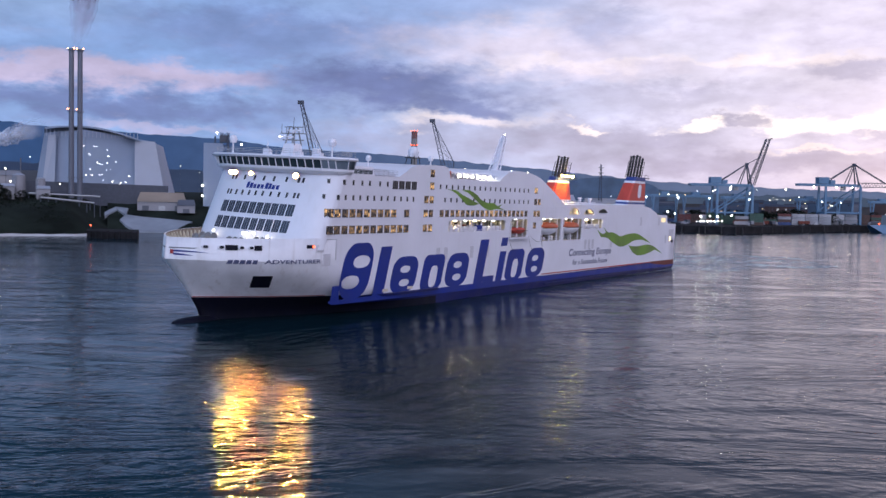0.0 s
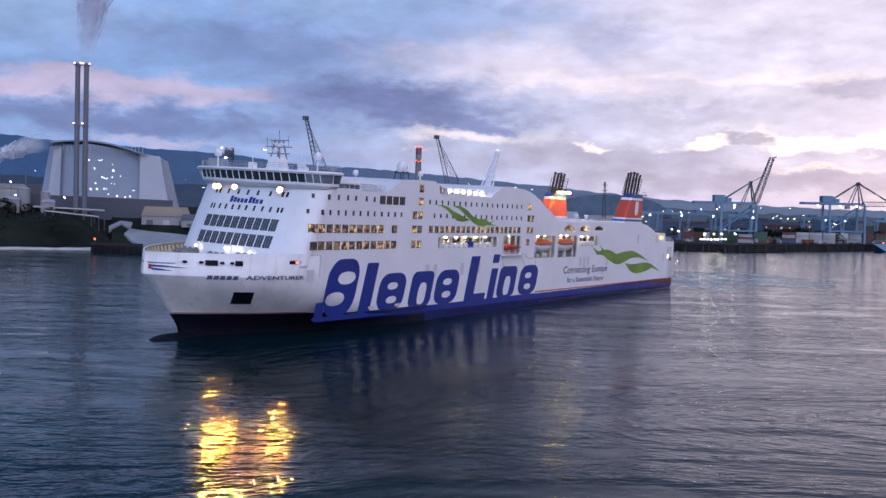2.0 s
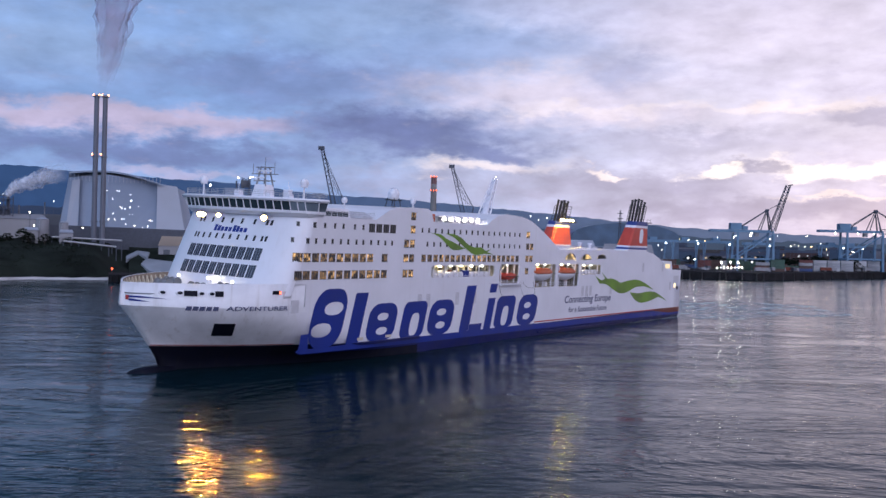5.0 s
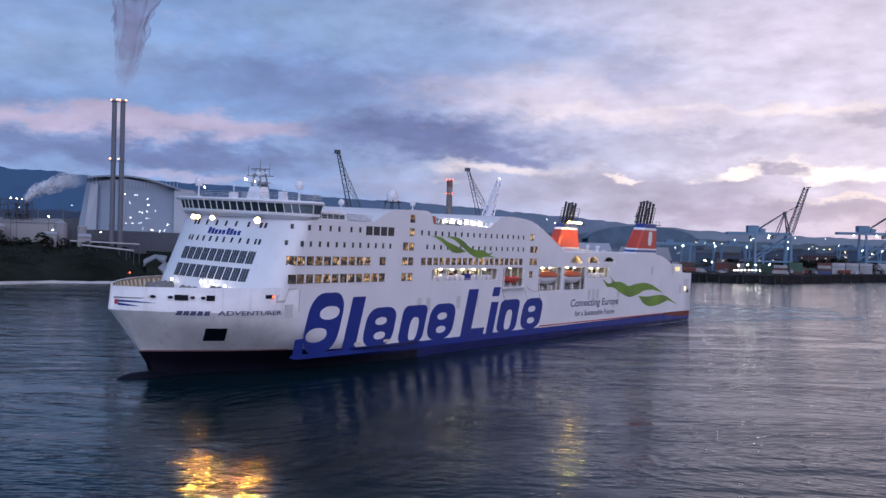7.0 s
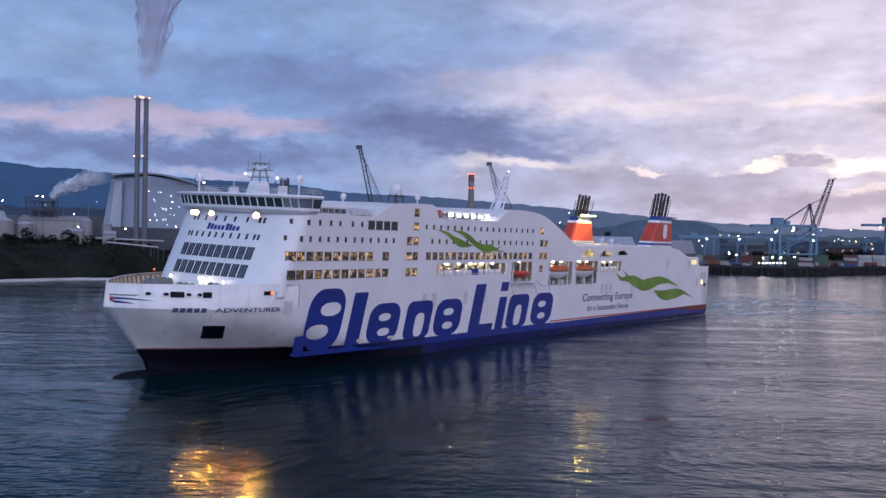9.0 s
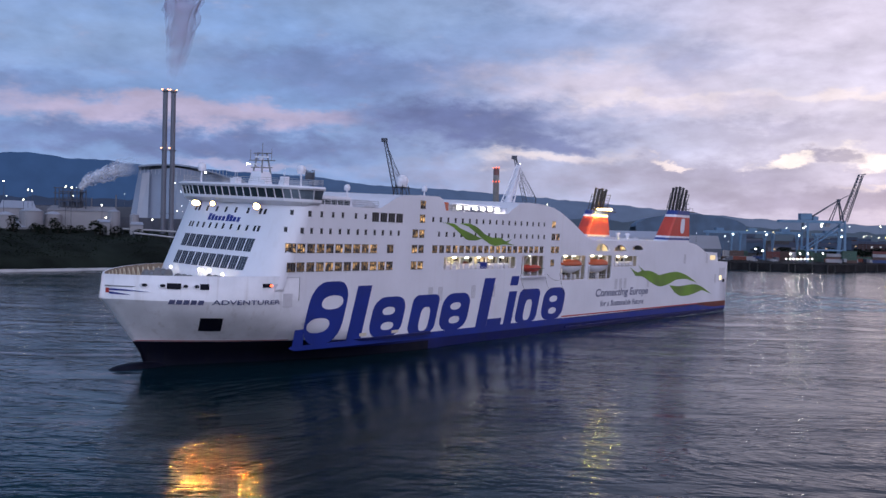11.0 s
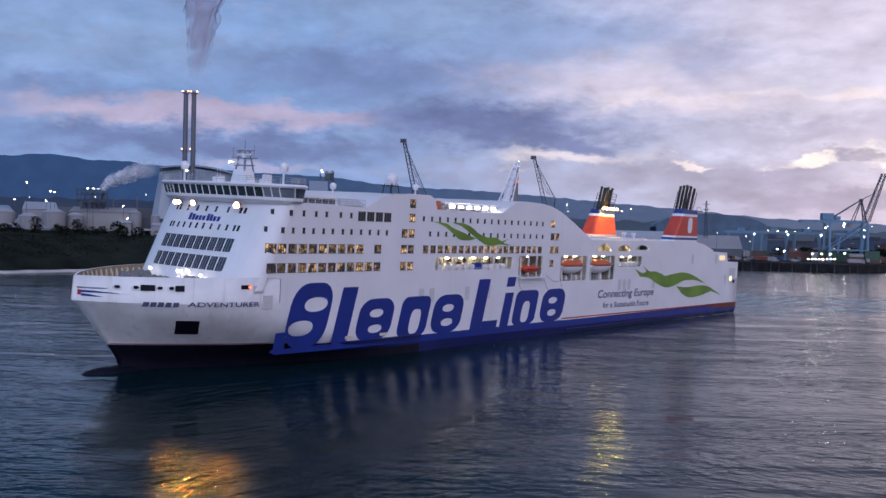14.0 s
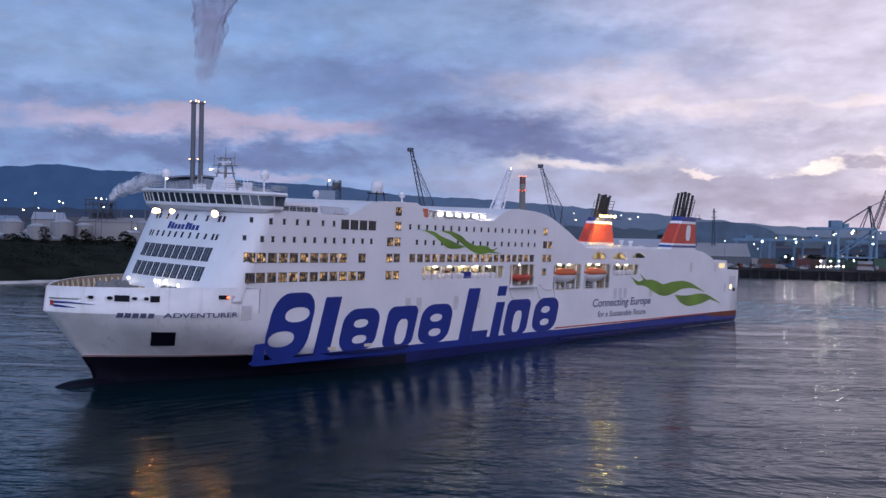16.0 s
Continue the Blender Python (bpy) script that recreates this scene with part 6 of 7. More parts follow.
def tree(at, h, spread, rng):
    tr = empty("tree", "dark broadleaf tree on the bank", "tree", "trees on the bank")
    tr.location = at
    bm = bmesh.new()
    tube(bm, (0, 0, -1), (0.2, 0, h * 0.55), 0.35, 0.16, 7)
    for i in range(6):
        a = i * 1.05
        tube(bm, (0.1, 0, h * (0.25 + 0.05 * i)), (spread * 0.55 * math.cos(a), spread * 0.55 * math.sin(a), h * (0.55 + 0.06 * i)), 0.13, 0.05, 5)
    part("trunk", bm, M["bark"], tr)
    bm = bmesh.new()
    for i in range(150):
        a, u = rng.uniform(0, 6.283), rng.random()
        z = h * (0.28 + 0.74 * u)
        rad = spread * (0.35 + 0.65 * math.sin(math.pi * min(1, 0.15 + u * 0.85))) * math.sqrt(rng.random())
        c = Vector((rad * math.cos(a), rad * math.sin(a), z))
        s_ = rng.uniform(0.35, 0.95)
        vs = [bm.verts.new(c + Vector((rng.uniform(-1, 1), rng.uniform(-1, 1), rng.uniform(-0.7, 0.7))) * s_) for _ in range(5)]
        for f in ((0, 1, 2), (0, 2, 3), (0, 3, 4), (1, 3, 2), (1, 4, 3)):
            bm.faces.new([vs[k] for k in f])
    part("crown", bm, M["leaf"], tr)
    return tr


rng = random.Random(4)
protos = [tree(polar(-25.0 - 2.1 * i, 588, 16.5), 8.5 + i, 4.0, rng) for i in range(3)]
for i in range(44):
    a = rng.uniform(-36, -22.2)
    d = rng.uniform(575, 600)
    m = pose(*polar(a, d, 15.0), 0, 0, rng.uniform(0, 360))
    t_ = copy_thing(protos[i % 3], m)
    k = rng.uniform(0.45, 0.85)
    t_.scale = (k * 1.25, k * 1.25, k)
bm = bmesh.new()
for i in range(5200):
    a, d = rng.uniform(-40, -21.4), rng.uniform(518, 582)
    d += (shore(a) - 508) * max(0.0, (640 - d) / 132)
    z = float(np.interp(d - (shore(a) - 508) * max(0.0, (640 - d) / 132), (508, 516, 534, 556, 585), (-1, 5.5, 10.0, 14.4, 17.0)))
    c, s_ = polar(a, d, z - 0.2), rng.uniform(0.25, 0.8)
    vs = [bm.verts.new(c + Vector((rng.uniform(-1, 1), rng.uniform(-1, 1), rng.uniform(-0.2, 1.0))) * s_) for _ in range(4)]
    for f in ((0, 1, 2), (0, 2, 3), (1, 3, 2)):
        bm.faces.new([vs[k] for k in f])
for i in range(46):
    az_, d = rng.uniform(9.5, 26.0) if i % 3 else rng.uniform(16.8, 20.2), rng.uniform(1010, 1180)
    t_ = copy_thing(protos[i % 3], pose(*polar(az_, d, 5.5), 0, 0, rng.uniform(0, 360)))
    t_["label"], t_["group"] = "dark broadleaf tree behind the container yard", "trees behind the yard"
    k = rng.uniform(0.9, 1.5)
    t_.scale = (k * 1.5, k * 1.5, k)
thing("scrub", bm, M["leaf"], "dark scrub and rough grass on the bank", "scrub", kind="stuff")

# ---------------------------------------------------------------- east shore: port
CD = 850.0


def along_x(az, dist=CD):
    return dist * math.tan(radians(az))


def sts_crane(raised, at, name="ship_to_shore_crane"):
    """A quayside gantry crane; x runs along its girder, the boom towards +x."""
    c = empty(name, "blue ship-to-shore gantry crane with " + ("its boom raised" if raised else "its boom lowered"), "crane", "quay cranes")
    c.location = at
    for x in (-19.0, 12.0):
        for y in (-9, 9):
            bm = bmesh.new()
            hexa(bm, [(x - 1, y - 1, 0), (x + 1, y - 1, 0), (x + 1, y + 1, 0), (x - 1, y + 1, 0)], [(x - 0.8, y * 0.85 - 0.8, 34), (x + 0.8, y * 0.85 - 0.8, 34), (x + 0.8, y * 0.85 + 0.8, 34), (x - 0.8, y * 0.85 + 0.8, 34)])
            part("leg", bm, M["crane"], c)
        for z0, z1 in ((9.5, 11.2), (0.2, 1.6)):
            bm = bmesh.new()
            box(bm, x - 0.9, x + 0.9, -8.5, 8.5, z0, z1)
            part("sill_beam", bm, M["crane"], c)
    for y in (-8.2, 8.2):
        bm = bmesh.new()
        box(bm, -18.2, 11.2, y - 0.8, y + 0.8, 10, 11.4)
        part("portal_beam", bm, M["crane"], c)
        bm = bmesh.new()
        tube(bm, (-18.5, y, 12), (11.5, y, 32), 0.6, n=6)
        part("diagonal_brace", bm, M["crane"], c)
    bm = bmesh.new()
    for y in (-3, 3):
        box(bm, -42, 14, y - 0.7, y + 0.7, 34, 36.2)
    for x in span(-41, 13, 12):
        box(bm, x - 0.3, x + 0.3, -3, 3, 34.5, 35.3)
    part("girder", bm, M["crane"], c)
    bm = bmesh.new()
    for y in (-4, 4):
        tube(bm, (12, y, 35), (8.5, y * 0.3, 54), 0.7, 0.5, 6)
        tube(bm, (2, y, 36), (8.5, y * 0.3, 54), 0.45, 0.4, 6)
        tube(bm, (8.5, y * 0.3, 54), (-17, y * 0.7, 37), 0.4, n=6)
    box(bm, 7.4, 9.6, -2, 2, 53, 54.8)
    part("a_frame", bm, M["cranedark"], c)
    bm = bmesh.new()
    if raised:
        lattice(bm, (13, 0, 36), (26.5, 0, 76), 5.0, 3.2, 16, 0.36)
        tube(bm, (26.5, 0, 76), (30.5, 0, 77), 0.5, n=6)
        tube(bm, (8.5, 0, 54), (20, 0, 60), 0.3, n=5)
    else:
        lattice(bm, (13, 0, 35.4), (56, 0, 36.5), 4.2, 3.2, 16, 0.28)
        for y in (-1.5, 1.5):
            tube(bm, (8.5, y, 54), (38, y, 37), 0.35, n=5)
    part("boom", bm, M["cranedark"], c, "dark lattice boom")
    bm = bmesh.new()
    box(bm, -24, -14.5, -4, 4, 36.4, 42)
    box(bm, -13.5, -9, -3.5, 3.5, 36.4, 39.5)
    part("machinery_house", bm, M["crane"], c)
    bm = bmesh.new()
    box(bm, -2, 1.2, -2, 2, 30.6, 33.8)
    part("operator_cab", bm, M["shed"], c)
    for x in ((-28, -8, 6) if not raised else (-6, -6.5)):
        bm = bmesh.new()
        ball(bm, (x, -3.6, 33.2 - (2 if raised else 0) * (x < -6.2)), 0.7, 8, 6)
        part("crane_lamp", bm, M["farlamp"], c)
    return c


sts_crane(True, (along_x(17.1) - 2, CD, 6.2))
k2 = sts_crane(False, (along_x(22.75, 985) - 2, 985, 6.2))
k2.scale = (1.15, 1.15, 1.15)
k3 = copy_thing(k2, pose(along_x(27.4, 1120), 1120, 6.2))


def yard_gantry(at, width, h):
    c = empty("yard_gantry", "blue rubber-tyred container yard gantry", "crane", "yard gantries")
    c.location = at
    for x in (-width / 2, width / 2):
        for y in (-5, 5):
            bm = bmesh.new()
            hexa(bm, [(x + y * 0.45 - 0.7, y - 0.7, 0), (x + y * 0.45 + 0.7, y - 0.7, 0), (x + y * 0.45 + 0.7, y + 0.7, 0), (x + y * 0.45 - 0.7, y + 0.7, 0)],
                 [(x - 0.6, y - 0.6, h), (x + 0.6, y - 0.6, h), (x + 0.6, y + 0.6, h), (x - 0.6, y + 0.6, h)])
            part("leg", bm, M["crane"], c)
        bm = bmesh.new()
        box(bm, x - 3, x + 3, -6.5, 6.5, 0.1, 1.6)
        part("wheel_beam", bm, M["crane"], c)
    bm = bmesh.new()
    for y in (-5, 5):
        box(bm, -width / 2 - 3, width / 2 + 3, y - 0.9, y + 0.9, h, h + 2.4)
    box(bm, -4, 3, -4, 4, h + 2.42, h + 5)
    part("bridge_beam", bm, M["crane"], c)
    bm = bmesh.new()
    ball(bm, (width / 2, -6.2, h - 0.6), 0.8, 8, 6)
    part("gantry_lamp", bm, M["farwhite"], c)
    return c


y1 = yard_gantry((along_x(13.0, 900), 900, 6.2), 22, 24)
for az, d in ((14.75, 905), (11.2, 910), (20.9, 1010), (21.9, 1040), (24.6, 1110), (17.0, 960)):
    copy_thing(y1, pose(along_x(az, d), d, 6.2))

# containers
def container_mesh(mat, name):
    bm = bmesh.new()
    box(bm, -6.05, 6.05, -1.2, 1.2, 0, 2.58)
    for i in range(16):
        x = -5.6 + i * 0.75
        box(bm, x - 0.18, x + 0.18, -1.26, -1.19, 0.2, 2.4)
    for x in (-6.05, 5.9):
        box(bm, x, x + 0.15, -1.28, 1.28, 0, 2.6)
    return finish(name, bm, mat)


CC = [("rust red", (0.13, 0.035, 0.035)), ("pale grey", (0.30, 0.31, 0.34)), ("navy blue", (0.03, 0.06, 0.18)), ("brown", (0.08, 0.045, 0.04)), ("white", (0.40, 0.40, 0.43)), ("dark green", (0.04, 0.09, 0.07))]
cont = [(nm, container_mesh(paint("container_" + nm.replace(" ", "_"), col, 0.6, vary=0.25, scale=0.3, streak=0.4, dirt=(0.1, 0.06, 0.04)), "shipping_container")) for nm, col in CC]
rng = random.Random(11)
az = 15.0
while az < 27.5:
    dq = (quay_at(az) + 42) * math.cos(radians(az)) + 34
    az += math.degrees(12.35 / dq) * 0.93
    if 16.3 < az < 16.9:
        continue
    tiers = 4 if 19.7 < az < 23.2 else rng.choice((2, 3, 3, 4))
    pale_ = 19.9 < az < 23.3
    for tz in range(tiers):
        k = rng.choice((1, 4, 4)) if pale_ else rng.choice((0, 3, 2, 3, 5, 1))
        nm, me = cont[k]
        ob = tagged(new("shipping_container", me), nm + " corrugated steel shipping container in a stack", "container", "container stacks")
        ob.location = (along_x(az, dq) + rng.uniform(-0.2, 0.2), dq, 6.25 + tz * 2.61)
for i in range(70):
    az = rng.uniform(9.5, 29)
    d = (quay_at(az) + rng.uniform(90, 200)) * math.cos(radians(az))
    nm, me = cont[rng.randrange(6)]
    for tz in range(rng.choice((1, 2, 3))):
        ob = tagged(new("shipping_container", me), nm + " corrugated steel shipping container in a stack", "container", "container stacks")
        ob.location = (along_x(az, d), d, 6.6 + tz * 2.61)

# trailers, tractors and vans parked along the quay
def parked(kind_, az, d, turn, wallmat, label):
    v_ = empty(kind_, label, "vehicle", "vehicles on the quay")
    v_.location = polar(az, d, 6.25)
    v_.rotation_euler = (0, 0, radians(turn))
    long_, high_ = (12.5, 3.9) if kind_ == "lorry_trailer" else (5.6, 2.6)
    bm = bmesh.new()
    box(bm, -long_ / 2, long_ / 2 - 1.9, -1.25, 1.25, 1.1 if long_ > 8 else 0.5, high_)
    part("body", bm, wallmat, v_)
    bm = bmesh.new()
    hexa(bm, [(long_ / 2 - 1.7, -1.2, 0.6), (long_ / 2 + 0.4, -1.2, 0.6), (long_ / 2 + 0.4, 1.2, 0.6), (long_ / 2 - 1.7, 1.2, 0.6)],
         [(long_ / 2 - 1.7, -1.2, high_ - 0.6), (long_ / 2 - 0.1, -1.2, high_ - 0.6), (long_ / 2 - 0.1, 1.2, high_ - 0.6), (long_ / 2 - 1.7, 1.2, high_ - 0.6)])
    part("cab", bm, M["shed"], v_)
    for x in (-long_ * 0.38, -long_ * 0.25, long_ * 0.38):
        for y in (-1.1, 1.1):
            bm = bmesh.new()
            tube(bm, (x, y - 0.15, 0.5), (x, y + 0.15, 0.5), 0.5, n=10)
            part("wheel", bm, M["black"], v_)
    return v_


rng = random.Random(52)
lots = [parked("lorry_trailer", 10.0, 830, 4, M["shed"], "white lorry trailer parked on the quay"), parked("lorry_trailer", 12.4, 836, -8, M["rust"], "rust red lorry trailer parked on the quay"),
        parked("lorry_trailer", 14.3, 846, 90, M["roofgrey"], "dark grey lorry trailer parked on the quay"), parked("van", 13.1, 824, 0, M["shed"], "white van parked on the quay"),
        parked("van", 11.6, 826, 180, M["roofgrey"], "dark van parked on the quay")]
for i in range(40):
    az = rng.uniform(9.2, 27)
    d = quay_at(az) + rng.uniform(20, 70)
    copy_thing(lots[rng.randrange(5)], pose(*polar(az, d, 6.25), 0, 0, rng.choice((0, 4, 90, 180, -10))))

# warehouses behind the stern
shed("shed", 8.2, 11.3, 880, 6, -0.35, 0.42, 50, M["roofgrey"], M["shed"], "large grey gabled transit shed")
shed("shed", 3.0, 8.0, 900, 6, -0.2, 0.6, 50, M["roofgrey"], M["cladlight"], "large grey gabled transit shed")
bm = bmesh.new()
prev = None
for a in span(0, math.pi, 20):
    x = -math.cos(a)
    q = [bm.verts.new((along_x(9.6, 1000) + x * 56, 1000 + o, 36 + 14 * math.sin(a))) for o in (0, 60)]
    if prev:
        bm.faces.new((prev[0], q[0], q[1], prev[1]))
    prev = q
for o in (0.1, 59.9):
    arc = [(along_x(9.6, 1000) - math.cos(a) * 56, 36 + 14 * math.sin(a) - 0.2) for a in span(0, math.pi, 20)]
    bm.faces.new([bm.verts.new((x, 1000 + o, z)) for x, z in [(arc[0][0], 6.0)] + arc + [(arc[-1][0], 6.0)]]).material_index = 1
thing("arched_hall", bm, [paint("blue_grey_roofing", (0.110, 0.180, 0.280), 0.6, vary=0.15, scale=0.05), paint("blue_grey_gable", (0.085, 0.135, 0.210), 0.7, vary=0.3, scale=0.06)], "large hall with a blue arched roof", "warehouse")
bm = bmesh.new()
lattice(bm, polar(9.27, 900, 6), polar(9.27, 900, height(900, 2.4)), 4.0, 0.8, 16, 0.22)
for e in (1.6, 1.9, 2.2):
    tube(bm, polar(9.1, 900, height(900, e)), polar(9.44, 900, height(900, e)), 0.3, n=5)
thing("lattice_mast", bm, M["cranedark"], "dark lattice radio mast", "mast")

# two harbour cranes and the banded chimney behind the ferry
for (a0, e0), (a1, e1), d in (((-7.55, 1.2), (-8.55, 5.6), 760), ((0.2, 1.0), (-0.75, 4.75), 800)):
    c = empty("harbour_crane", "dark luffing harbour crane with a raised lattice jib", "crane", "harbour cranes")
    bm = bmesh.new()
    lattice(bm, polar(a0, d, height(d, e0)), polar(a1, d, height(d, e1)), 3.6, 2.2, 18, 0.25)
    tube(bm, polar(a0 + 0.35, d, height(d, e0 + 1.4)), polar(a1, d, height(d, e1)), 0.22, n=5)
    tube(bm, polar(a0 + 0.2, d, height(d, e0)), polar(a0 + 0.35, d, height(d, e0 + 1.4)), 0.5, n=6)
    for k in (0.55, 0.72, 0.9):
        tube(bm, polar(a0 + 0.35, d, height(d, e0 + 1.4)), polar(a0 + (a1 - a0) * k, d, height(d, e0 + (e1 - e0) * k)), 0.12, n=4)
    for o in (0.5, 0.72):
        tube(bm, polar(a1, d, height(d, e1)), polar(a0 + o, d, height(d, e0)), 0.11, n=4)
    part("jib", bm, M["cranedark"], c)
    bm = bmesh.new()
    p = polar(a1, d, height(d, e1))
    box(bm, p.x - 3.0, p.x + 1.6, p.y - 1.5, p.y + 1.5, p.z - 0.6, p.z + 2.2)
    part("jib_head", bm, M["cranedark"], c)
    bm = bmesh.new()
    q = polar(a0 + 0.1, d, 0)
    hexa(bm, [(q.x - 7, q.y - 7, 5), (q.x + 7, q.y - 7, 5), (q.x + 7, q.y + 7, 5), (q.x - 7, q.y + 7, 5)],
         [(q.x - 3.5, q.y - 3.5, height(d, e0)), (q.x + 3.5, q.y - 3.5, height(d, e0)), (q.x + 3.5, q.y + 3.5, height(d, e0)), (q.x - 3.5, q.y + 3.5, height(d, e0))])
    part("tower", bm, M["crane"], c)
bm = bmesh.new()
c, top = polar(-1.85, 1200, 0), height(1200, 4.15)
for z0, z1, mi in ((6, top - 18, 0), (top - 18, top - 9, 0), (top - 9, top, 1)):
    tube(bm, (c.x, c.y, z0), (c.x, c.y, z1), 4.2 - 0.5 * (z0 > 20), 3.7, 20, mi)
tube(bm, (c.x, c.y, top - 17), (c.x, c.y, top - 16), 5.2, 5.2, 20, 0)
chim = thing("chimney", bm, [M["concrete"], paint("faded_red_band", (0.20, 0.10, 0.10), 0.7, vary=0.2)], "tall concrete chimney with a faded red top", "chimney")
for dx_ in (-3.6, 0, 3.6):
    for z in (top + 0.5, top - 17):
        bm = bmesh.new()
        ball(bm, (c.x + dx_, c.y - 4.5, z), 0.8, 8, 6)
        part("obstruction_lamp", bm, M["redlamp"], chim)

# moored ship at the far quay
bm = bmesh.new()
x0 = along_x(23.9, 915)
hexa(bm, [(x0 + 10, 898, -1), (x0 + 90, 960, -1), (x0 + 82, 982, -1), (x0 + 6, 918, -1)], [(x0 - 4, 900, 7.5), (x0 + 92, 958, 8.5), (x0 + 82, 984, 8.5), (x0 - 4, 906, 7.5)])
ms = thing("moored_ship", bm, M["crane"], "blue hulled cargo ship moored at the quay", "ship")
bm = bmesh.new()
hexa(bm, [(x0 + 26, 914, 7), (x0 + 44, 926, 7), (x0 + 38, 942, 7), (x0 + 20, 930, 7)], [(x0 + 27, 915, 17), (x0 + 44, 926, 17), (x0 + 38, 941, 17), (x0 + 21, 930, 17)])
part("deckhouse", bm, M["shed"], ms)
bm = bmesh.new()
ball(bm, (x0 + 5, 900, 9.0), 0.8, 8, 6)
part("red_lamp", bm, M["redlamp"], ms)

# blocks of the town beyond the port
def town_block(az, dist, w, d, h, base, wall, roof, rg):
    b_ = empty("town_building", "dark flat-roofed town building with a few lit windows", "building", "town buildings")
    c_ = polar(az, dist, base)
    b_.location = c_
    b_.rotation_euler = (0, 0, -radians(az))
    bm = bmesh.new()
    box(bm, -w / 2, w / 2, 0, d, -4, h)
    part("wall", bm, wall, b_)
    bm = bmesh.new()
    if rg.random() < 0.5:
        hexa(bm, [(-w / 2 - 0.5, -0.5, h), (w / 2 + 0.5, -0.5, h), (w / 2 + 0.5, d + 0.5, h), (-w / 2 - 0.5, d + 0.5, h)],
             [(-w / 2, d * 0.45, h + d * 0.22), (w / 2, d * 0.45, h + d * 0.22), (w / 2, d * 0.55, h + d * 0.22), (-w / 2, d * 0.55, h + d * 0.22)])
    else:
        box(bm, -w / 2 - 0.3, w / 2 + 0.3, -0.3, d + 0.3, h, h + 1.0)
        box(bm, -w * 0.2, w * 0.1, d * 0.3, d * 0.6, h + 1.01, h + 3.6)
    part("roof", bm, roof, b_)
    for i in range(rg.randrange(2, 6)):
        bm = bmesh.new()
        x_, z_ = rg.uniform(-w * 0.45, w * 0.4), rg.uniform(1.0, h - 2.2)
        box(bm, x_, x_ + 2.2, -0.12, 0.05, z_, z_ + 1.5)
        part("window", bm, TOWNWIN[rg.randrange(3)], b_)


TOWNWIN = [lightmat("town_window_warm", (1.0, 0.72, 0.40), 0.9), lightmat("town_window_white", (0.9, 0.92, 1.0), 0.7), M["glass"]]
TOWNWALL = [paint("town_wall_" + n_, c_, 0.8, spec=0.1, vary=0.2, scale=0.05) for n_, c_ in (("slate", (0.06, 0.07, 0.10)), ("render", (0.16, 0.16, 0.19)), ("brick", (0.09, 0.06, 0.06)), ("blue", (0.07, 0.10, 0.15)))]
rng = random.Random(33)
for i in range(90):
    az = rng.uniform(6.5, 31) if i < 56 else rng.uniform(-34, -22)
    dist = rng.uniform(1180, 2000) if i < 56 else rng.uniform(900, 1500)
    base = float(np.interp(dist, (1100, 1600, 2600), (7, 12, 26))) if i < 56 else 22.0
    town_block(az, dist, rng.uniform(18, 60), rng.uniform(14, 26), rng.uniform(7, 20) * (1 if i < 56 else 0.8), base, TOWNWALL[rng.randrange(4)], TOWNWALL[0], rng)

# street and yard lamps: a pole with a glowing head
def lamp_post(az, el, dist, base, r, mat):
    z = height(dist, el)
    c = polar(az, dist, 0)
    bm = bmesh.new()
    tube(bm, (c.x, c.y, base), (c.x, c.y, z), 0.16, 0.1, 6)
    ob = thing("street_lamp", bm, M["cranedark"], "lit yard lamp on a steel pole", "lamp", "harbour lamps")
    bm = bmesh.new()
    ball(bm, (c.x, c.y - 0.3, z), r, 8, 6, 0.8)
    part("lamp_head", bm, mat, ob)


for az, el in ((12.68, 0.75), (13.2, 0.72), (13.68, 0.7), (14.12, 0.71), (15.82, 1.03), (15.7, 0.95), (18.98, 0.61), (18.8, 0.5), (19.2, 0.52), (20.69, 0.35), (20.73, 0.07), (22.02, 0.25), (22.11, 0.23), (19.9, 0.5), (11.5, 0.4), (11.7, 0.1), (9.9, 0.55), (26.5, 0.5), (28.0, 0.3), (30.0, 0.5)):
    lamp_post(az, el, 880 if az < 18 else 1090, 6, (0.36, 0.55, 0.45)[int(az * 10) % 3], M[("farlamp", "farlamp", "faramber", "farwhite")[int(az * 50) % 4]])
for az, el in ((13.58, -0.39), (15.05, -0.52), (15.56, -0.5), (16.0, -0.49), (16.74, -0.44), (13.2, -0.3)):
    lamp_post(az, el, 822, 6, 0.55, M["quaylamp"])
for i in range(8):
    lamp_post(14.84 + 1.38 * i / 7, -0.82 + 0.006 * i, 806, 5.9, 0.40, M["quaylamp"])
for az, el in ((-30.29, 1.49), (-28.7, 1.47), (-28.48, 2.02), (-28.27, 1.96), (-26.56, 2.27), (-26.26, 2.25), (-29.7, 2.44), (-24.64, 1.31), (-24.87, 0.4), (-21.9, 0.55), (-24.4, 0.6), (-31.2, 2.0)):
    lamp_post(az, el, 612, 18, 0.42, M["farlamp"])
rng = random.Random(21)
for i in range(46):
    az = rng.uniform(-34, 30)
    lamp_post(az, rng.uniform(0.45, 1.25) if az > 5 else rng.uniform(1.3, 2.3), 1900, 15, rng.uniform(0.5, 1.1), M["farlamp"] if i % 3 else M["farwhite"])
bm = bmesh.new()
ball(bm, polar(-20.3, 510, 5.6), 0.45, 8, 6)
bc = thing("beacon", bm, M["redlamp"], "small red beacon on the jetty", "beacon")
bm = bmesh.new()
tube(bm, polar(-20.3, 510, 3.4), polar(-20.3, 510, 5.4), 0.15, n=5)
part("beacon_post", bm, M["cranedark"], bc)


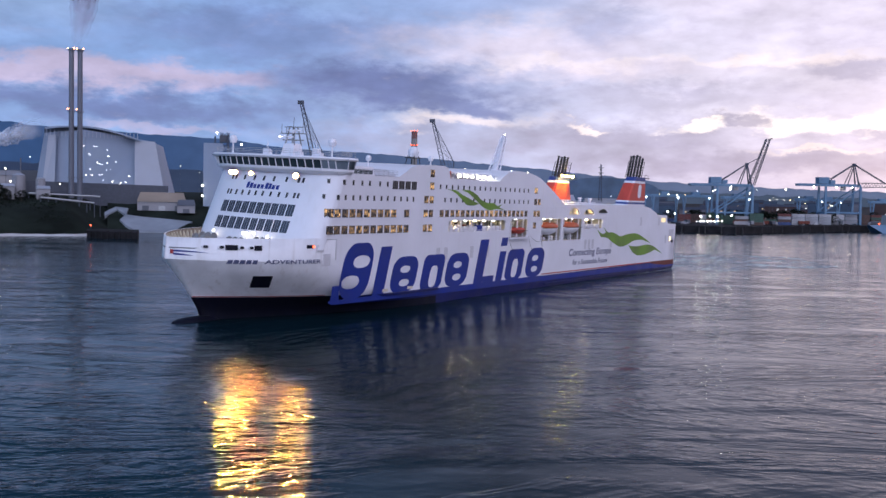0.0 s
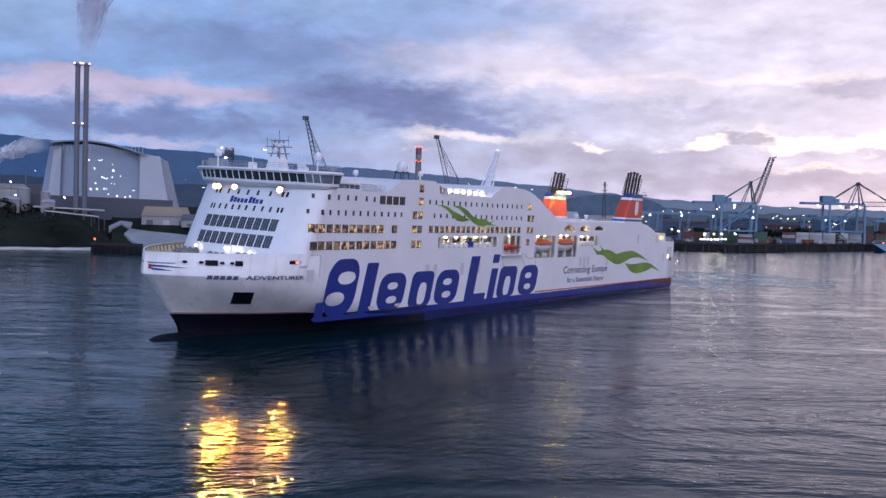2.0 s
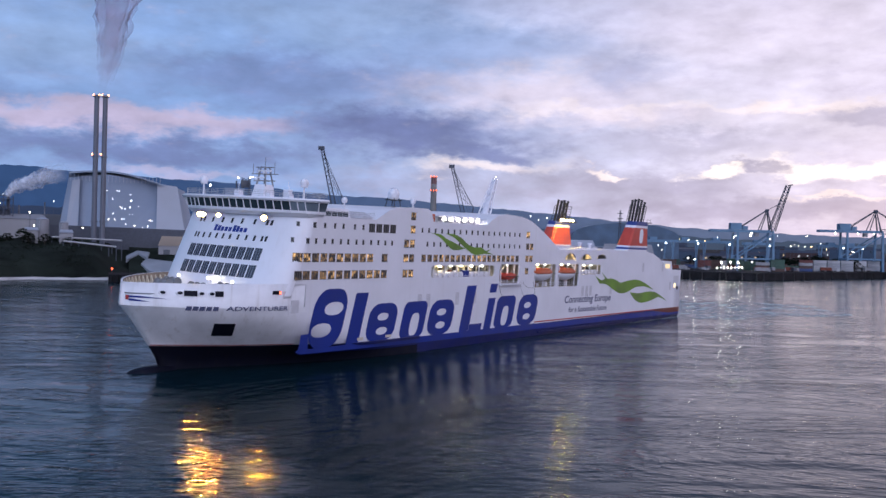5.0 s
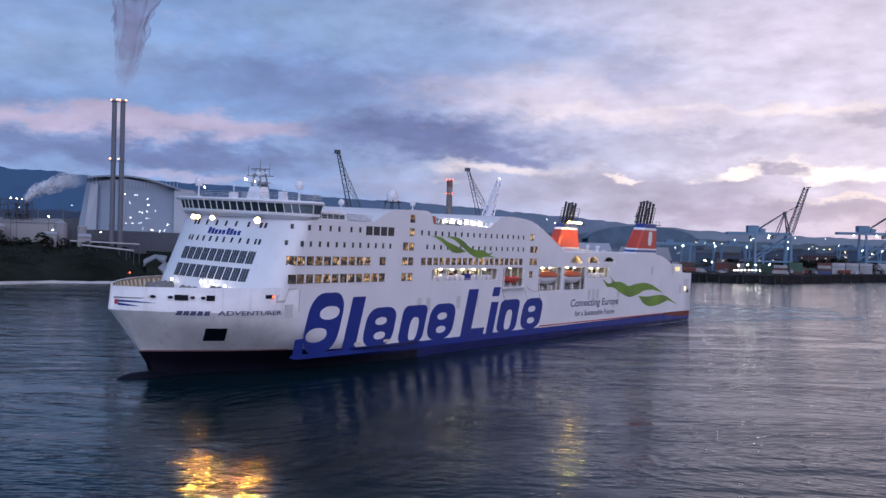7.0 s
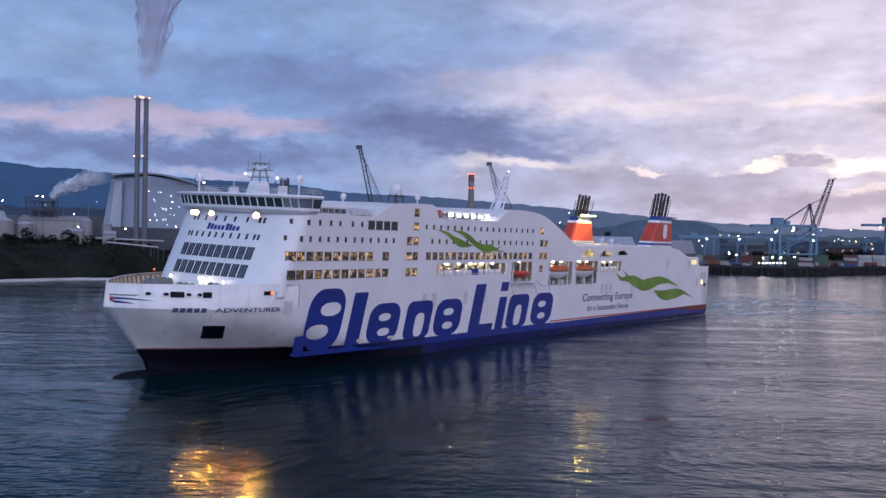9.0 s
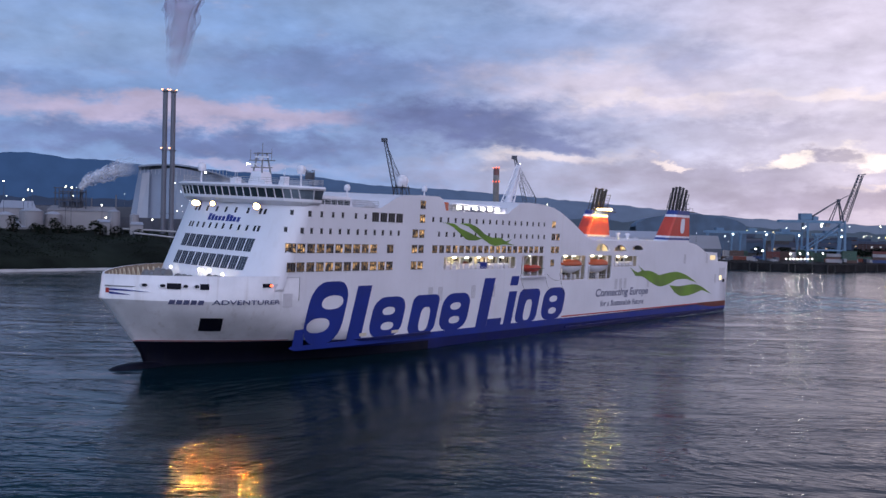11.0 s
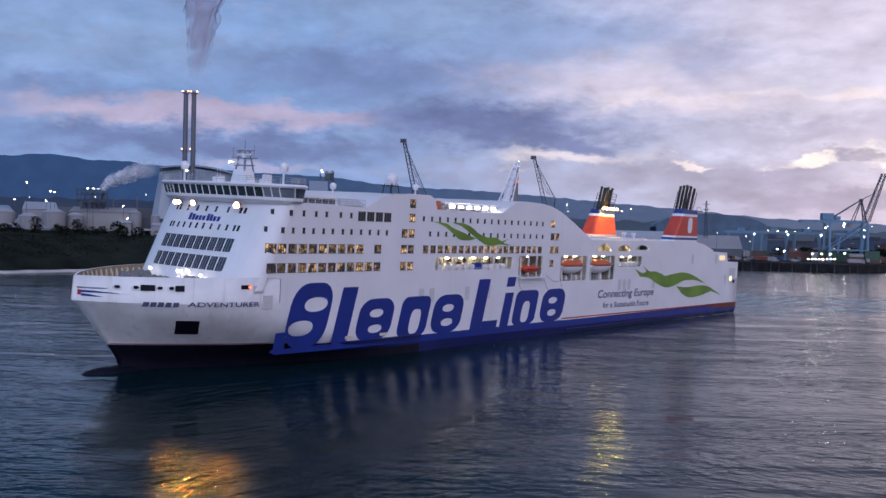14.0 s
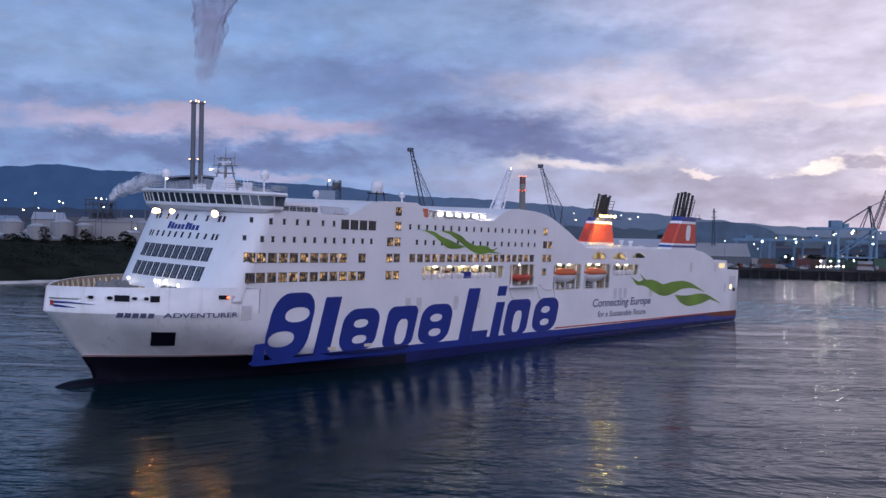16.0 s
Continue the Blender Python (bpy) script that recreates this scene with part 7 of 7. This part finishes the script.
# ---------------------------------------------------------------- steam
def vapour(name, color, cover, scale, axis, start, end):
    """Thin vapour in ragged shreds, which thickens from its start along an axis and thins out towards its end."""
    m = bpy.data.materials.new(name)
    m.use_nodes = True
    N, join = nodes_of(m.node_tree)
    df, tr, mixer, tc, nz_, mr = N("ShaderNodeBsdfDiffuse"), N("ShaderNodeBsdfTransparent"), N("ShaderNodeMixShader"), N("ShaderNodeTexCoord"), N("ShaderNodeTexNoise"), N("ShaderNodeMapRange")
    df.inputs[0].default_value = (*color, 1)
    join(tc.outputs["Object"], nz_.inputs["Vector"])
    nz_.inputs["Scale"].default_value, nz_.inputs["Detail"].default_value, nz_.inputs["Roughness"].default_value = scale, 5.0, 0.55
    join(nz_.outputs[0], mr.inputs[0])
    for i, v in enumerate((0.28, 0.72, 0.0, cover)):
        mr.inputs[i + 1].default_value = v
    sx = N("ShaderNodeSeparateXYZ")
    join(tc.outputs["Object"], sx.inputs[0])
    fac = mr.outputs[0]
    for lo_, hi_ in (start, end):
        g, mul = N("ShaderNodeMapRange"), N("ShaderNodeMath", operation="MULTIPLY")
        g.interpolation_type = "SMOOTHSTEP"
        join(sx.outputs[axis], g.inputs[0])
        g.inputs[1].default_value, g.inputs[2].default_value = lo_, hi_
        join(g.outputs[0], mul.inputs[0])
        join(fac, mul.inputs[1])
        fac = mul.outputs[0]
    join(fac, mixer.inputs[0])
    join(tr.outputs[0], mixer.inputs[1])
    join(df.outputs[0], mixer.inputs[2])
    join(mixer.outputs[0], N("ShaderNodeOutputMaterial").inputs[0])
    return m


def plume(name, label, base, lean, rise, bend, r0, r1, mat, seed, power=1.0, sheaths=3):
    """Lumpy sheaths, one inside another, across a path from base; each drifts along it."""
    pl = empty(name, label, "steam")
    pl.location = base
    out = []

    def path(k):
        return Vector(lean) * k ** bend + Vector((0, 0, rise * k))

    for j in range(sheaths):
        bm = bmesh.new()
        prev = None
        steps, around = 64, 30
        for i in range(steps + 1):
            k = i / steps
            r = (r0 + (r1 - r0) * k ** power) * (1.0 - 0.27 * j)
            c = path(k)
            way = (path(k + 0.02) - path(max(0.0, k - 0.02))).normalized()
            u = Vector((0, 1, 0)).cross(way).normalized()
            w_ = way.cross(u)
            c += u * noise.noise((k * 4, seed, j)) * r * 0.35
            ring_ = []
            for q in range(around):
                a = 2 * math.pi * q / around
                d = u * math.cos(a) + w_ * math.sin(a)
                lump = noise.fractal(Vector((math.cos(a) * 1.1, math.sin(a) * 1.1 + seed, k * (rise + lean[0]) / (r1 * 0.9) + 7 * j)), 0.8, 2.0, 5)
                ring_.append(bm.verts.new(c + d * r * max(0.3, 1.0 + 0.42 * lump)))
            if prev:
                for q in range(around):
                    bm.faces.new((prev[q], prev[(q + 1) % around], ring_[(q + 1) % around], ring_[q])).smooth = True
            prev = ring_
        out.append((part("vapour_sheath", bm, mat, pl), Vector((0, 0, 0)), 5.0 * (j - 1)))
    return out


HAZE = vapour("thin_flue_vapour", (0.56, 0.49, 0.64), 0.34, 0.075, 2, (-2.0, 30.0), (170.0, 100.0))
STEAM = vapour("white_steam", (0.80, 0.82, 0.90), 0.72, 0.16, 0, (-4.0, -1.0), (40.0, 8.0))
PUFFS = [(o, a, t, Vector((1.2, 0, 5.0))) for o, a, t in plume("flue_plume", "thin mauve vapour rising from the flue chimneys", polar(-21.1, 600, height(600, 7.95)), (20, 0, 0), 125, 1.0, 2.2, 28, HAZE, 3, 1.0)]
PUFFS += [(o, a, t * 0.3, Vector((1.0, 0, 0.6))) for o, a, t in plume("steam_plume", "white steam drifting from the works chimney", polar(-25.78, 640, height(640, 2.1)), (37, 0, 0), 15.5, 2.2, 1.3, 5.4, STEAM, 8, 0.7)]

# ---------------------------------------------------------------- movement
def motions():
    walk(water, [(t, pose(-0.30 * t, -0.45 * t, 0)) for t in (0.0, 8.0, 16.0)])
    walk(ferry, [(t, pose(x, y, 0.6, 0, 0, h) @ pose(0.75, 0, 0.56, -HEEL)) for t, x, y, h in COURSE])
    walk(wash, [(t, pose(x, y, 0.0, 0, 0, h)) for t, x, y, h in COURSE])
    for puff, at, turn, drift in PUFFS:
        walk(puff, [(t, pose(*(at + drift * (t / 16.0)), 0, 0, turn * t / 16.0)) for t in (0.0, 8.0, 16.0)])


motions()
